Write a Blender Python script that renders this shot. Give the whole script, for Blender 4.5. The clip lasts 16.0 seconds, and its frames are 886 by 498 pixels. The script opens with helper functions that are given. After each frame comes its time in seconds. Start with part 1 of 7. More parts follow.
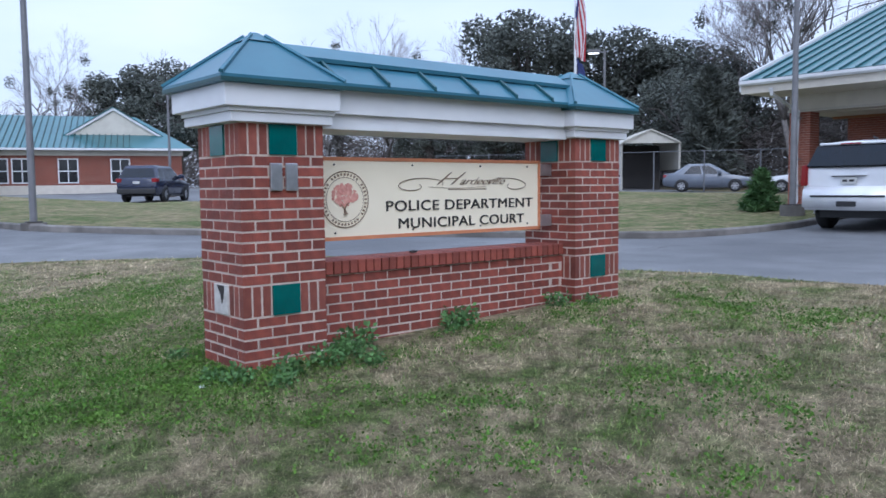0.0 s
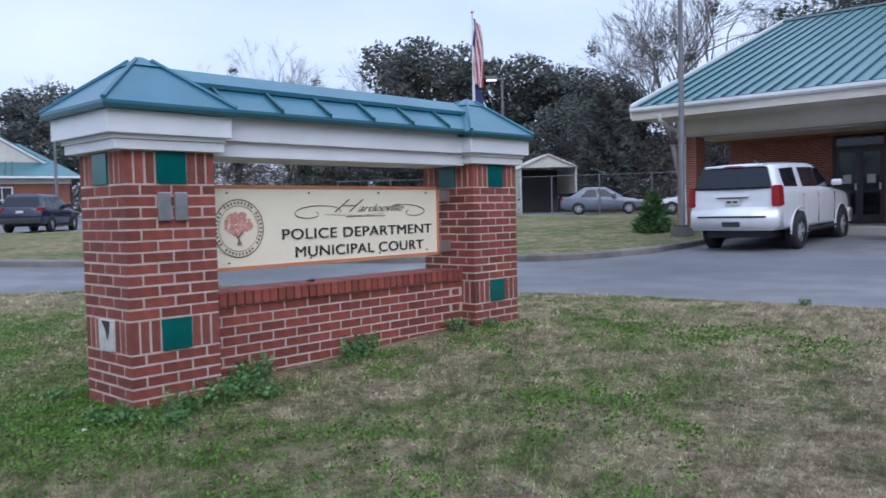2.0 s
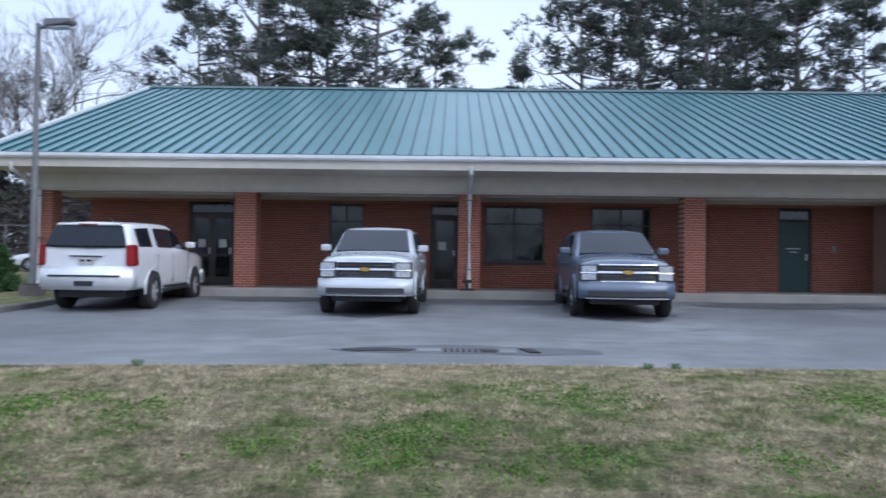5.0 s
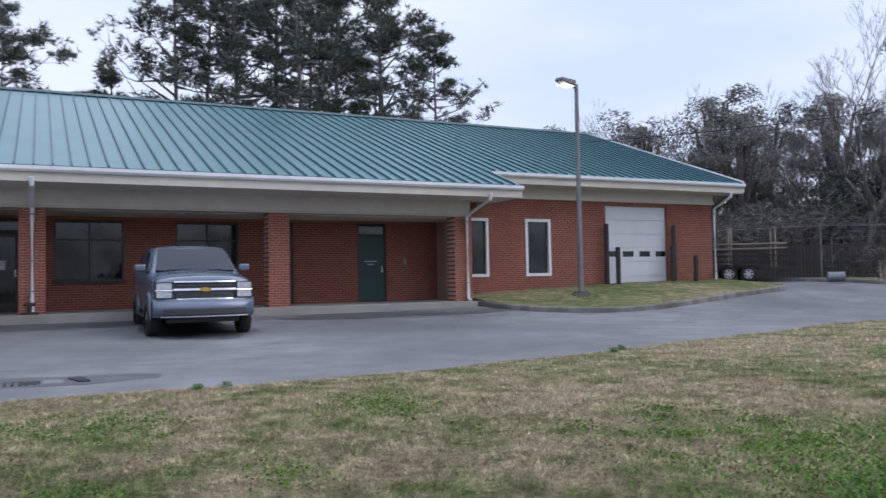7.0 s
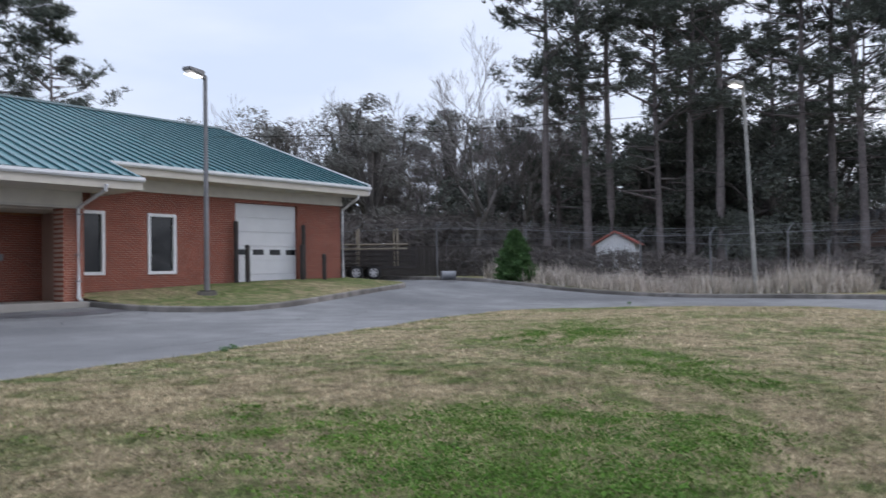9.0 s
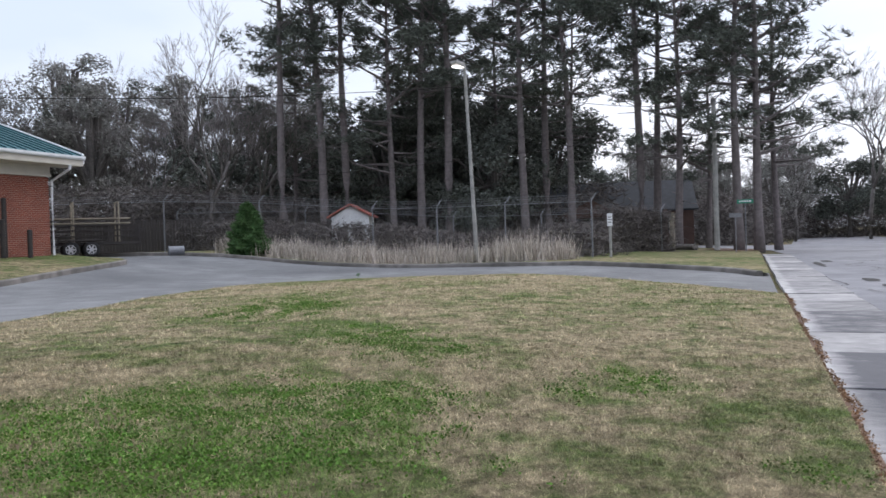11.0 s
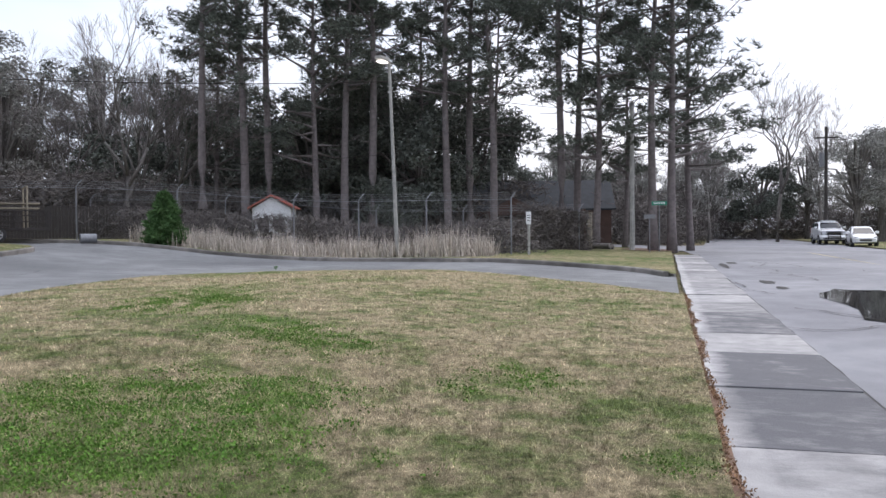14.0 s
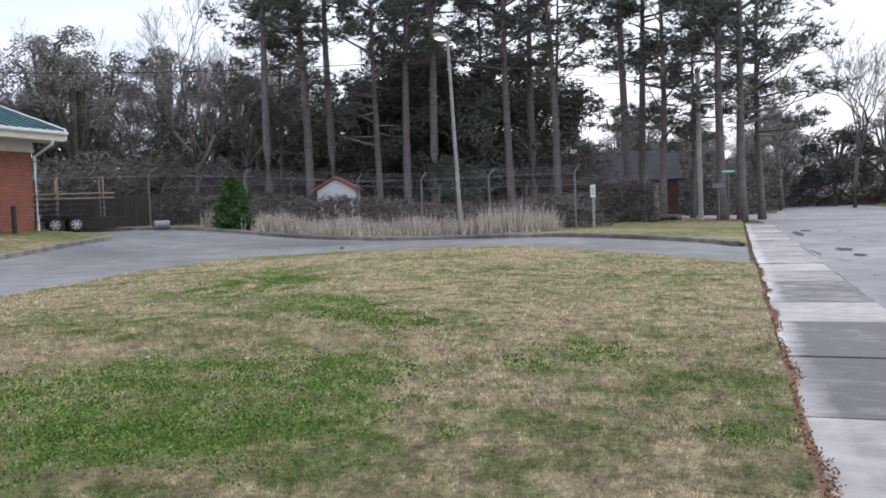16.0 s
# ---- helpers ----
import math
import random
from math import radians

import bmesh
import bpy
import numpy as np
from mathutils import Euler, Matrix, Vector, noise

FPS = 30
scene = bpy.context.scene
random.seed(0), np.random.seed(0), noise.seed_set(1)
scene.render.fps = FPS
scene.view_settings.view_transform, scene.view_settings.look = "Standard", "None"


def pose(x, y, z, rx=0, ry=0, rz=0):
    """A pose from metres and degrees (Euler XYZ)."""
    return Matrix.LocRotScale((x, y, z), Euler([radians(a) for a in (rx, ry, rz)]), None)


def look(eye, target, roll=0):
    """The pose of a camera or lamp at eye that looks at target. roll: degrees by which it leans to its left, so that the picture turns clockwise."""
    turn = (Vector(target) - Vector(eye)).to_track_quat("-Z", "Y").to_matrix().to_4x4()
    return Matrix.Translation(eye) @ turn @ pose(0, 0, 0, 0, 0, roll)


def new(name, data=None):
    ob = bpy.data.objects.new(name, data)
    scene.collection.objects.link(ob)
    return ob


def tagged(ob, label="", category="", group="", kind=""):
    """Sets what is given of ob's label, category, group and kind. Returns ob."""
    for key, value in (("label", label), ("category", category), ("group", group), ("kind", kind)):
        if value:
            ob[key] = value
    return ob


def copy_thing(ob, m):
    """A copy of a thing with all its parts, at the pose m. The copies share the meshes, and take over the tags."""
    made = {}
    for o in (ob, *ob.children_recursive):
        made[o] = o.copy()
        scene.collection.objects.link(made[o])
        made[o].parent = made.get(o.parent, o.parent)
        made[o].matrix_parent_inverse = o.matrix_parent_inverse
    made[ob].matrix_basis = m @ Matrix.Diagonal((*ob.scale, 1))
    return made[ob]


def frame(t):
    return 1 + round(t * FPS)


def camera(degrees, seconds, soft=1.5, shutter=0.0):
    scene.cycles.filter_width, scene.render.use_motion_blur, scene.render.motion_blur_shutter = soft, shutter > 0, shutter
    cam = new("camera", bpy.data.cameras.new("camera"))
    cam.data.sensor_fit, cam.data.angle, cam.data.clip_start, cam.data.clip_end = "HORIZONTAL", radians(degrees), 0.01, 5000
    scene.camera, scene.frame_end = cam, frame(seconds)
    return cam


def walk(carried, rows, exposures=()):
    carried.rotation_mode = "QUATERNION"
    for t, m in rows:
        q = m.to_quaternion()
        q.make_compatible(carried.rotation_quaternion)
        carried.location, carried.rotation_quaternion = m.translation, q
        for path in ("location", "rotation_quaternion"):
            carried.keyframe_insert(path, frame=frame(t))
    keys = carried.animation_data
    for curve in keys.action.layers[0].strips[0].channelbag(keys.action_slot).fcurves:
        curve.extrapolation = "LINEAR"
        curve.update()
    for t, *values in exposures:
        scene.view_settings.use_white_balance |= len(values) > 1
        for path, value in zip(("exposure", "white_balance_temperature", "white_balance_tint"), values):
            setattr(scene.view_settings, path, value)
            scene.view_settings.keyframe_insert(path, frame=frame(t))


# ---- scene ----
cam = camera(57.3, 16.0, shutter=0.3)
PATH = [
    (0, (0.028, 1.489, 1.165), (-1.498, 2.772, 1.014), -0.6),
    (0.5, (0.02, 1.503, 1.149), (-1.449, 2.855, 1.022), 0.2),
    (1, (0.012, 1.513, 1.166), (-1.43, 2.893, 1.034), -0.1),
    (1.5, (0.023, 1.515, 1.168), (-1.407, 2.909, 1.065), -0.7),
    (2, (0.022, 1.546, 1.178), (-1.344, 3.004, 1.084), -1.3),
    (2.5, (0.026, 1.582, 1.186), (-1.181, 3.175, 1.118), -0.9),
    (3, (0.097, 1.6, 1.179), (-0.826, 3.37, 1.07), -0.4),
    (3.5, (0.161, 1.639, 1.195), (-0.513, 3.521, 1.147), 0.8),
    (4, (0.176, 1.66, 1.207), (-0.428, 3.566, 1.195), 0.0),
    (4.5, (0.243, 1.745, 1.193), (-0.103, 3.714, 1.221), 1.0),
    (5, (0.279, 1.838, 1.172), (0.252, 3.837, 1.217), 0.7),
    (5.2, (0.295, 1.853, 1.173), (0.398, 3.85, 1.202), 0.0),
    (7.3, (0.957, 1.734, 1.21), (1.918, 3.487, 1.282), -0.8),
    (7.5, (1.003, 1.728, 1.208), (2.013, 3.453, 1.268), -0.6),
    (8, (1.106, 1.742, 1.208), (2.347, 3.309, 1.267), -0.4),
    (8.5, (1.212, 1.742, 1.197), (2.598, 3.181, 1.286), -2.2),
    (9, (1.325, 1.697, 1.172), (2.888, 2.943, 1.231), -1.0),
    (9.5, (1.434, 1.625, 1.159), (3.126, 2.692, 1.149), 1.2),
    (10, (1.532, 1.515, 1.158), (3.31, 2.427, 1.076), 0.9),
    (10.2, (1.539, 1.469, 1.16), (3.342, 2.332, 1.11), -0.1),
    (12.3, (1.306, 0.969, 1.259), (3.229, 1.518, 1.231), -0.5),
    (12.5, (1.311, 0.95, 1.261), (3.238, 1.484, 1.244), -0.1),
    (13, (1.321, 0.944, 1.251), (3.259, 1.432, 1.192), -1.0),
    (13.5, (1.318, 0.952, 1.252), (3.252, 1.46, 1.21), -1.0),
    (14, (1.308, 0.969, 1.254), (3.235, 1.502, 1.209), -0.5),
    (14.5, (1.301, 0.971, 1.254), (3.221, 1.531, 1.223), -1.1),
    (15, (1.299, 0.966, 1.252), (3.208, 1.56, 1.199), -1.5),
    (15.5, (1.308, 0.962, 1.248), (3.21, 1.577, 1.193), -2.3),
    (16, (1.305, 0.954, 1.24), (3.182, 1.639, 1.143), -2.3),
]
EXPOSURES = [(0, 0.06, 5330, 14), (2.5, -0.05, 5430, 15), (5, 0.15, 5500, 12), (7.5, 0.02, 5950, 17), (10, 0.06, 6150, 13), (12.5, 0.32, 6350, 15), (16, 0.34, 6350, 14)]
walk(cam, [(t, look(eye, target, roll)) for t, eye, target, roll in PATH], EXPOSURES)

# ---- daylight: a bright overcast evening sky ----
world = bpy.data.worlds.new("overcast_sky")
scene.world = world
world.use_nodes = True
wn, wl = world.node_tree.nodes, world.node_tree.links
wn.clear()
SUN_EL, SUN_AZ = radians(38), radians(122)
sky = wn.new("ShaderNodeTexSky")
sky.sky_type, sky.sun_disc = "NISHITA", False
sky.sun_elevation, sky.sun_rotation = SUN_EL, SUN_AZ
sky.air_density, sky.dust_density, sky.ozone_density = 1.0, 4.0, 1.0
wcoord = wn.new("ShaderNodeTexCoord")
wmap = wn.new("ShaderNodeMapping")
wmap.inputs["Scale"].default_value = (1.0, 1.0, 3.0)
cloud = wn.new("ShaderNodeTexNoise")
cloud.inputs["Scale"].default_value, cloud.inputs["Detail"].default_value = 2.2, 5.0
ramp = wn.new("ShaderNodeValToRGB")
ramp.color_ramp.elements[0].position, ramp.color_ramp.elements[0].color = 0.3, (6.4, 7.2, 8.4, 1)
ramp.color_ramp.elements[1].position, ramp.color_ramp.elements[1].color = 0.68, (8.7, 9.0, 9.5, 1)
wmix = wn.new("ShaderNodeMix")
wmix.data_type = "RGBA"
wmix.inputs["Factor"].default_value = 0.86
bg = wn.new("ShaderNodeBackground")
bg.inputs["Strength"].default_value = 0.119
wout = wn.new("ShaderNodeOutputWorld")
wl.new(wcoord.outputs["Generated"], wmap.inputs["Vector"])
wl.new(wmap.outputs["Vector"], cloud.inputs["Vector"])
wl.new(cloud.outputs["Fac"], ramp.inputs["Fac"])
wl.new(sky.outputs["Color"], wmix.inputs[6])
wl.new(ramp.outputs["Color"], wmix.inputs[7])
# an overcast dome is brighter overhead than towards the horizon
wsep, wrise, wdome = wn.new("ShaderNodeSeparateXYZ"), wn.new("ShaderNodeMapRange"), wn.new("ShaderNodeVectorMath")
wrise.inputs["From Min"].default_value, wrise.inputs["From Max"].default_value = 0.32, 0.9
wrise.inputs["To Min"].default_value, wrise.inputs["To Max"].default_value = 1.0, 1.6
wdome.operation = "SCALE"
wl.new(wcoord.outputs["Generated"], wsep.inputs["Vector"])
wl.new(wsep.outputs["Z"], wrise.inputs["Value"])
wl.new(wmix.outputs[2], wdome.inputs[0])
wl.new(wrise.outputs["Result"], wdome.inputs["Scale"])
wl.new(wdome.outputs["Vector"], bg.inputs["Color"])
wl.new(bg.outputs["Background"], wout.inputs["Surface"])
sun = new("sun", bpy.data.lights.new("sun", "SUN"))
sun.data.energy, sun.data.angle, sun.data.color = 1.15, radians(50), (1.0, 0.95, 0.88)
sun.matrix_world = look((0, 0, 60), (-50 * math.sin(SUN_AZ), -50 * math.cos(SUN_AZ), 60 - 50 * math.tan(SUN_EL)))

# ---- materials ----
MATS = {}


def mat(name, c1, c2=None, scale=8.0, rough=0.7, metal=0.0, bump=0.0, bscale=None, c3=None, vary=0.0, spec=0.5, big=0.35, world=False):
    """A surface of two or three mixed tones at two scales, with fine relief; vary shifts the value from piece to piece."""
    m = bpy.data.materials.new(name)
    m.use_nodes = True
    n, l = m.node_tree.nodes, m.node_tree.links
    p = n["Principled BSDF"]
    p.inputs["Roughness"].default_value, p.inputs["Metallic"].default_value = rough, metal
    p.inputs["Specular IOR Level"].default_value = spec
    c2 = c2 or tuple(v * 0.8 for v in c1)
    co = n.new("ShaderNodeTexCoord")
    a, b = n.new("ShaderNodeTexNoise"), n.new("ShaderNodeTexNoise")
    a.inputs["Scale"].default_value, a.inputs["Detail"].default_value = scale, 6.0
    b.inputs["Scale"].default_value, b.inputs["Detail"].default_value = scale * 0.13, 3.0
    where = n.new("ShaderNodeNewGeometry").outputs["Position"] if world else co.outputs["Object"]
    for t in (a, b):
        l.new(where, t.inputs["Vector"])
    r = n.new("ShaderNodeValToRGB")
    r.color_ramp.elements[0].position, r.color_ramp.elements[0].color = 0.35, (*c1, 1)
    r.color_ramp.elements[1].position, r.color_ramp.elements[1].color = 0.65, (*c2, 1)
    l.new(a.outputs["Fac"], r.inputs["Fac"])
    mx = n.new("ShaderNodeMix")
    mx.data_type = "RGBA"
    r2 = n.new("ShaderNodeMapRange")
    r2.inputs["From Min"].default_value, r2.inputs["From Max"].default_value = 0.4, 0.65
    r2.inputs["To Max"].default_value = big
    l.new(b.outputs["Fac"], r2.inputs["Value"])
    l.new(r2.outputs["Result"], mx.inputs["Factor"])
    l.new(r.outputs["Color"], mx.inputs[6])
    mx.inputs[7].default_value = (*(c3 or tuple(v * 0.6 for v in c2)), 1)
    last = mx.outputs[2]
    if vary:
        info, hsv, mr = n.new("ShaderNodeObjectInfo"), n.new("ShaderNodeHueSaturation"), n.new("ShaderNodeMapRange")
        mr.inputs["To Min"].default_value, mr.inputs["To Max"].default_value = 1 - vary, 1 + vary
        l.new(info.outputs["Random"], mr.inputs["Value"])
        l.new(mr.outputs["Result"], hsv.inputs["Value"])
        l.new(last, hsv.inputs["Color"])
        last = hsv.outputs["Color"]
    l.new(last, p.inputs["Base Color"])
    if bump:
        bp, t = n.new("ShaderNodeBump"), n.new("ShaderNodeTexNoise")
        t.inputs["Scale"].default_value, t.inputs["Detail"].default_value = bscale or scale * 4, 4.0
        l.new(co.outputs["Object"], t.inputs["Vector"])
        l.new(t.outputs["Fac"], bp.inputs["Height"])
        bp.inputs["Strength"].default_value, bp.inputs["Distance"].default_value = bump, 0.02
        l.new(bp.outputs["Normal"], p.inputs["Normal"])
    MATS[name] = m
    return m


def island_vary(m, amount):
    """Shifts the value of each loose piece of a joined mesh."""
    n, l = m.node_tree.nodes, m.node_tree.links
    p = n["Principled BSDF"]
    src = p.inputs["Base Color"].links[0].from_socket
    g, mr, hsv = n.new("ShaderNodeNewGeometry"), n.new("ShaderNodeMapRange"), n.new("ShaderNodeHueSaturation")
    mr.inputs["To Min"].default_value, mr.inputs["To Max"].default_value = 1 - amount, 1 + amount
    l.new(g.outputs["Random Per Island"], mr.inputs["Value"])
    l.new(mr.outputs["Result"], hsv.inputs["Value"])
    l.new(src, hsv.inputs["Color"])
    l.new(hsv.outputs["Color"], p.inputs["Base Color"])
    return m


def brick_wall_mat(name, c1, c2, mortar, scale=1.0, rot=(0, 0, 0)):
    """Running-bond brickwork with recessed joints at true brick size, on walls that are too far for single bricks."""
    m = bpy.data.materials.new(name)
    m.use_nodes = True
    n, l = m.node_tree.nodes, m.node_tree.links
    p = n["Principled BSDF"]
    p.inputs["Roughness"].default_value = 0.85
    co, mp = n.new("ShaderNodeTexCoord"), n.new("ShaderNodeMapping")
    mp.inputs["Rotation"].default_value = [radians(v) for v in rot]
    br = n.new("ShaderNodeTexBrick")
    br.inputs["Scale"].default_value = 1.0
    br.inputs["Brick Width"].default_value, br.inputs["Row Height"].default_value = 0.203, 0.0677
    br.inputs["Mortar Size"].default_value, br.inputs["Mortar Smooth"].default_value = 0.0055, 0.2
    br.inputs["Color1"].default_value, br.inputs["Color2"].default_value = (*c1, 1), (*c2, 1)
    br.inputs["Mortar"].default_value = (*mortar, 1)
    l.new(co.outputs["Object"], mp.inputs["Vector"])
    l.new(mp.outputs["Vector"], br.inputs["Vector"])
    nz, mx = n.new("ShaderNodeTexNoise"), n.new("ShaderNodeMix")
    nz.inputs["Scale"].default_value, nz.inputs["Detail"].default_value = 1.3, 6.0
    l.new(co.outputs["Object"], nz.inputs["Vector"])
    mx.data_type, mx.blend_type = "RGBA", "MULTIPLY"
    mx.inputs["Factor"].default_value = 0.35
    l.new(br.outputs["Color"], mx.inputs[6])
    l.new(nz.outputs["Fac"], mx.inputs[7])
    l.new(mx.outputs[2], p.inputs["Base Color"])
    bp = n.new("ShaderNodeBump")
    bp.invert = True
    bp.inputs["Strength"].default_value, bp.inputs["Distance"].default_value = 0.6, 0.01
    l.new(br.outputs["Fac"], bp.inputs["Height"])
    l.new(bp.outputs["Normal"], p.inputs["Normal"])
    MATS[name] = m
    return m


BRICK = mat("red_brick", (0.27, 0.066, 0.042), (0.19, 0.048, 0.034), 14, 0.75, bump=0.35, bscale=90, vary=0.25, big=0.3)
SOLDIER = mat("soldier_brick", (0.25, 0.075, 0.05), (0.2, 0.055, 0.04), 14, 0.8, bump=0.35, bscale=90, vary=0.3, big=0.3)
MORTAR = mat("mortar", (0.6, 0.49, 0.41), (0.48, 0.39, 0.33), 30, 0.95, bump=0.5, bscale=120)
WALLBRICK = brick_wall_mat("wall_brickwork", (0.27, 0.075, 0.045), (0.2, 0.055, 0.036), (0.42, 0.28, 0.22), rot=(-90, 0, 0))
WALLBRICK_SIDE = brick_wall_mat("end_wall_brickwork", (0.27, 0.075, 0.045), (0.2, 0.055, 0.036), (0.42, 0.28, 0.22), rot=(-90, 0, -90))
COLBRICK = brick_wall_mat("column_brickwork", (0.33, 0.1, 0.06), (0.25, 0.072, 0.045), (0.55, 0.4, 0.32), rot=(-90, 0, 0))
TILE = mat("green_glazed_tile", (0.004, 0.115, 0.105), (0.003, 0.085, 0.08), 6, 0.18, spec=0.6, big=0.15)
BROKEN = mat("bare_setting_bed", (0.62, 0.6, 0.57), (0.5, 0.47, 0.44), 20, 0.9, bump=0.5)
WHITE = mat("white_painted_trim", (0.72, 0.73, 0.75), (0.66, 0.67, 0.69), 3, 0.55, bump=0.05, big=0.15)
BEIGE = mat("beige_painted_trim", (0.52, 0.485, 0.43), (0.46, 0.43, 0.385), 3, 0.6, bump=0.05, big=0.2)
SOFFIT = mat("soffit_board", (0.6, 0.56, 0.49), (0.54, 0.5, 0.44), 3, 0.7, big=0.15)
ROOF = mat("green_metal_roof", (0.04, 0.14, 0.16), (0.05, 0.165, 0.182), 0.8, 0.3, metal=0.2, big=0.3, c3=(0.07, 0.195, 0.21), bump=0.03, bscale=3)
ROOFDARK = mat("dark_metal_edge", (0.02, 0.07, 0.07), (0.016, 0.055, 0.06), 3, 0.45, metal=0.1)
SIGNROOF = mat("blue_green_sign_roof", (0.036, 0.13, 0.19), (0.048, 0.165, 0.225), 2.5, 0.36, metal=0.1, big=0.3, c3=(0.075, 0.21, 0.255), bump=0.05, bscale=5)
# Darker copy of the roof tone: the shade on the seams is in the colour.
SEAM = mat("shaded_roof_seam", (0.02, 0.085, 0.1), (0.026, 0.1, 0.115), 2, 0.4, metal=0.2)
CREAM = mat("cream_sign_face", (0.87, 0.79, 0.61), (0.84, 0.76, 0.58), 3, 0.5, big=0.06)
ORANGE = mat("orange_sign_border", (0.6, 0.24, 0.11), (0.52, 0.2, 0.1), 8, 0.5, big=0.2)
INK = mat("black_lettering", (0.02, 0.02, 0.02), (0.03, 0.03, 0.03), 8, 0.5)
SEALINK = mat("brown_seal_ink", (0.17, 0.115, 0.075), (0.22, 0.145, 0.09), 30, 0.6)
PINK = mat("faded_pink_print", (0.55, 0.2, 0.17), (0.72, 0.4, 0.32), 40, 0.6, big=0.3)
SILVER = mat("brushed_aluminium", (0.55, 0.56, 0.58), (0.45, 0.46, 0.48), 20, 0.35, metal=0.8)
# Near-black tone puts the shade inside holes, joints and cracks into the colour.
PIT = mat("dark_hollow_shade", (0.014, 0.014, 0.015), (0.024, 0.023, 0.022), 9, 0.85)
STEEL = mat("galvanised_steel", (0.24, 0.245, 0.26), (0.18, 0.185, 0.2), 12, 0.5, metal=0.5)
BRONZE = mat("grey_painted_pole", (0.2, 0.2, 0.21), (0.16, 0.16, 0.17), 5, 0.5, metal=0.2)
PALEPOLE = mat("pale_weathered_pole", (0.36, 0.35, 0.33), (0.25, 0.25, 0.24), 5, 0.7, bump=0.2)
ASPHALT = mat("worn_asphalt", (0.2, 0.203, 0.206), (0.14, 0.143, 0.147), 1.3, 0.78, bump=0.5, bscale=60, c3=(0.085, 0.087, 0.092), big=0.8)
STREET = mat("street_asphalt", (0.25, 0.25, 0.265), (0.19, 0.19, 0.205), 1.6, 0.8, bump=0.4, bscale=60, c3=(0.13, 0.13, 0.145), big=0.6, spec=0.35)
CONCRETE = mat("stained_concrete", (0.43, 0.415, 0.41), (0.33, 0.318, 0.315), 5, 0.9, bump=0.3, bscale=50, c3=(0.2, 0.2, 0.2), big=0.5, vary=0.2, spec=0.25, world=True)


def stain_slabs(m):
    """A dark grimy film with ragged, streaky margins that leaves the worn lawn-side edge of the slabs bare."""
    n, l = m.node_tree.nodes, m.node_tree.links
    p = n["Principled BSDF"]
    src = p.inputs["Base Color"].links[0].from_socket
    pos, sep = n.new("ShaderNodeNewGeometry"), n.new("ShaderNodeSeparateXYZ")
    l.new(pos.outputs["Position"], sep.inputs[0])
    mp = n.new("ShaderNodeMapping")
    mp.inputs["Scale"].default_value = (1.7, 0.9, 1.0)
    l.new(pos.outputs["Position"], mp.inputs["Vector"])
    t = n.new("ShaderNodeTexNoise")
    t.inputs["Scale"].default_value, t.inputs["Detail"].default_value, t.inputs["Roughness"].default_value = 2.2, 9.0, 0.74
    l.new(mp.outputs["Vector"], t.inputs["Vector"])

    def math_node(op, a, b):
        k = n.new("ShaderNodeMath")
        k.operation = op
        for i, v in enumerate((a, b)):
            if isinstance(v, float):
                k.inputs[i].default_value = v
            else:
                l.new(v, k.inputs[i])
        return k.outputs[0]

    edge = n.new("ShaderNodeMapRange")
    edge.inputs["From Min"].default_value, edge.inputs["From Max"].default_value = 0.62, 0.36
    edge.inputs["To Min"].default_value, edge.inputs["To Max"].default_value = -0.42, 0.02
    l.new(sep.outputs["Y"], edge.inputs["Value"])
    info, lot, tone = n.new("ShaderNodeObjectInfo"), n.new("ShaderNodeMapRange"), n.new("ShaderNodeSeparateColor")
    lot.inputs["To Min"].default_value, lot.inputs["To Max"].default_value = -0.22, 0.42
    l.new(info.outputs["Color"], tone.inputs[0])
    l.new(tone.outputs[0], lot.inputs["Value"])
    film_ = n.new("ShaderNodeMapRange")
    film_.inputs["From Min"].default_value, film_.inputs["From Max"].default_value = 0.36, 0.78
    film_.inputs["To Max"].default_value = 0.92
    l.new(math_node("ADD", math_node("ADD", t.outputs["Fac"], edge.outputs["Result"]), lot.outputs["Result"]), film_.inputs["Value"])
    mx = n.new("ShaderNodeMix")
    mx.data_type = "RGBA"
    l.new(film_.outputs["Result"], mx.inputs["Factor"])
    l.new(src, mx.inputs[6])
    mx.inputs[7].default_value = (0.088, 0.088, 0.097, 1)
    l.new(mx.outputs[2], p.inputs["Base Color"])


stain_slabs(CONCRETE)
KERB = mat("mossy_concrete_kerb", (0.25, 0.232, 0.215), (0.14, 0.13, 0.12), 2.5, 0.9, bump=0.5, bscale=30, c3=(0.06, 0.055, 0.05), big=0.7)
SLAB = mat("walkway_concrete", (0.36, 0.34, 0.31), (0.29, 0.275, 0.25), 1.5, 0.85, bump=0.3, bscale=40, c3=(0.16, 0.15, 0.14), big=0.6)
DARKIRON = mat("rusty_iron", (0.035, 0.033, 0.035), (0.06, 0.05, 0.045), 10, 0.7, metal=0.4, bump=0.3)
WET = mat("standing_water", (0.02, 0.02, 0.022), (0.03, 0.03, 0.032), 2, 0.04, spec=0.7)
GLASS = mat("dark_window_glass", (0.01, 0.012, 0.014), (0.018, 0.02, 0.022), 1.2, 0.05, spec=0.5, big=0.2)
CARGLASS = mat("tinted_car_glass", (0.006, 0.01, 0.016), (0.008, 0.012, 0.02), 2, 0.05, spec=0.42)
DARKFRAME = mat("dark_bronze_frame", (0.03, 0.026, 0.024), (0.04, 0.034, 0.03), 6, 0.5)
DOORGREEN = mat("dark_green_door", (0.012, 0.045, 0.042), (0.015, 0.055, 0.05), 3, 0.5)
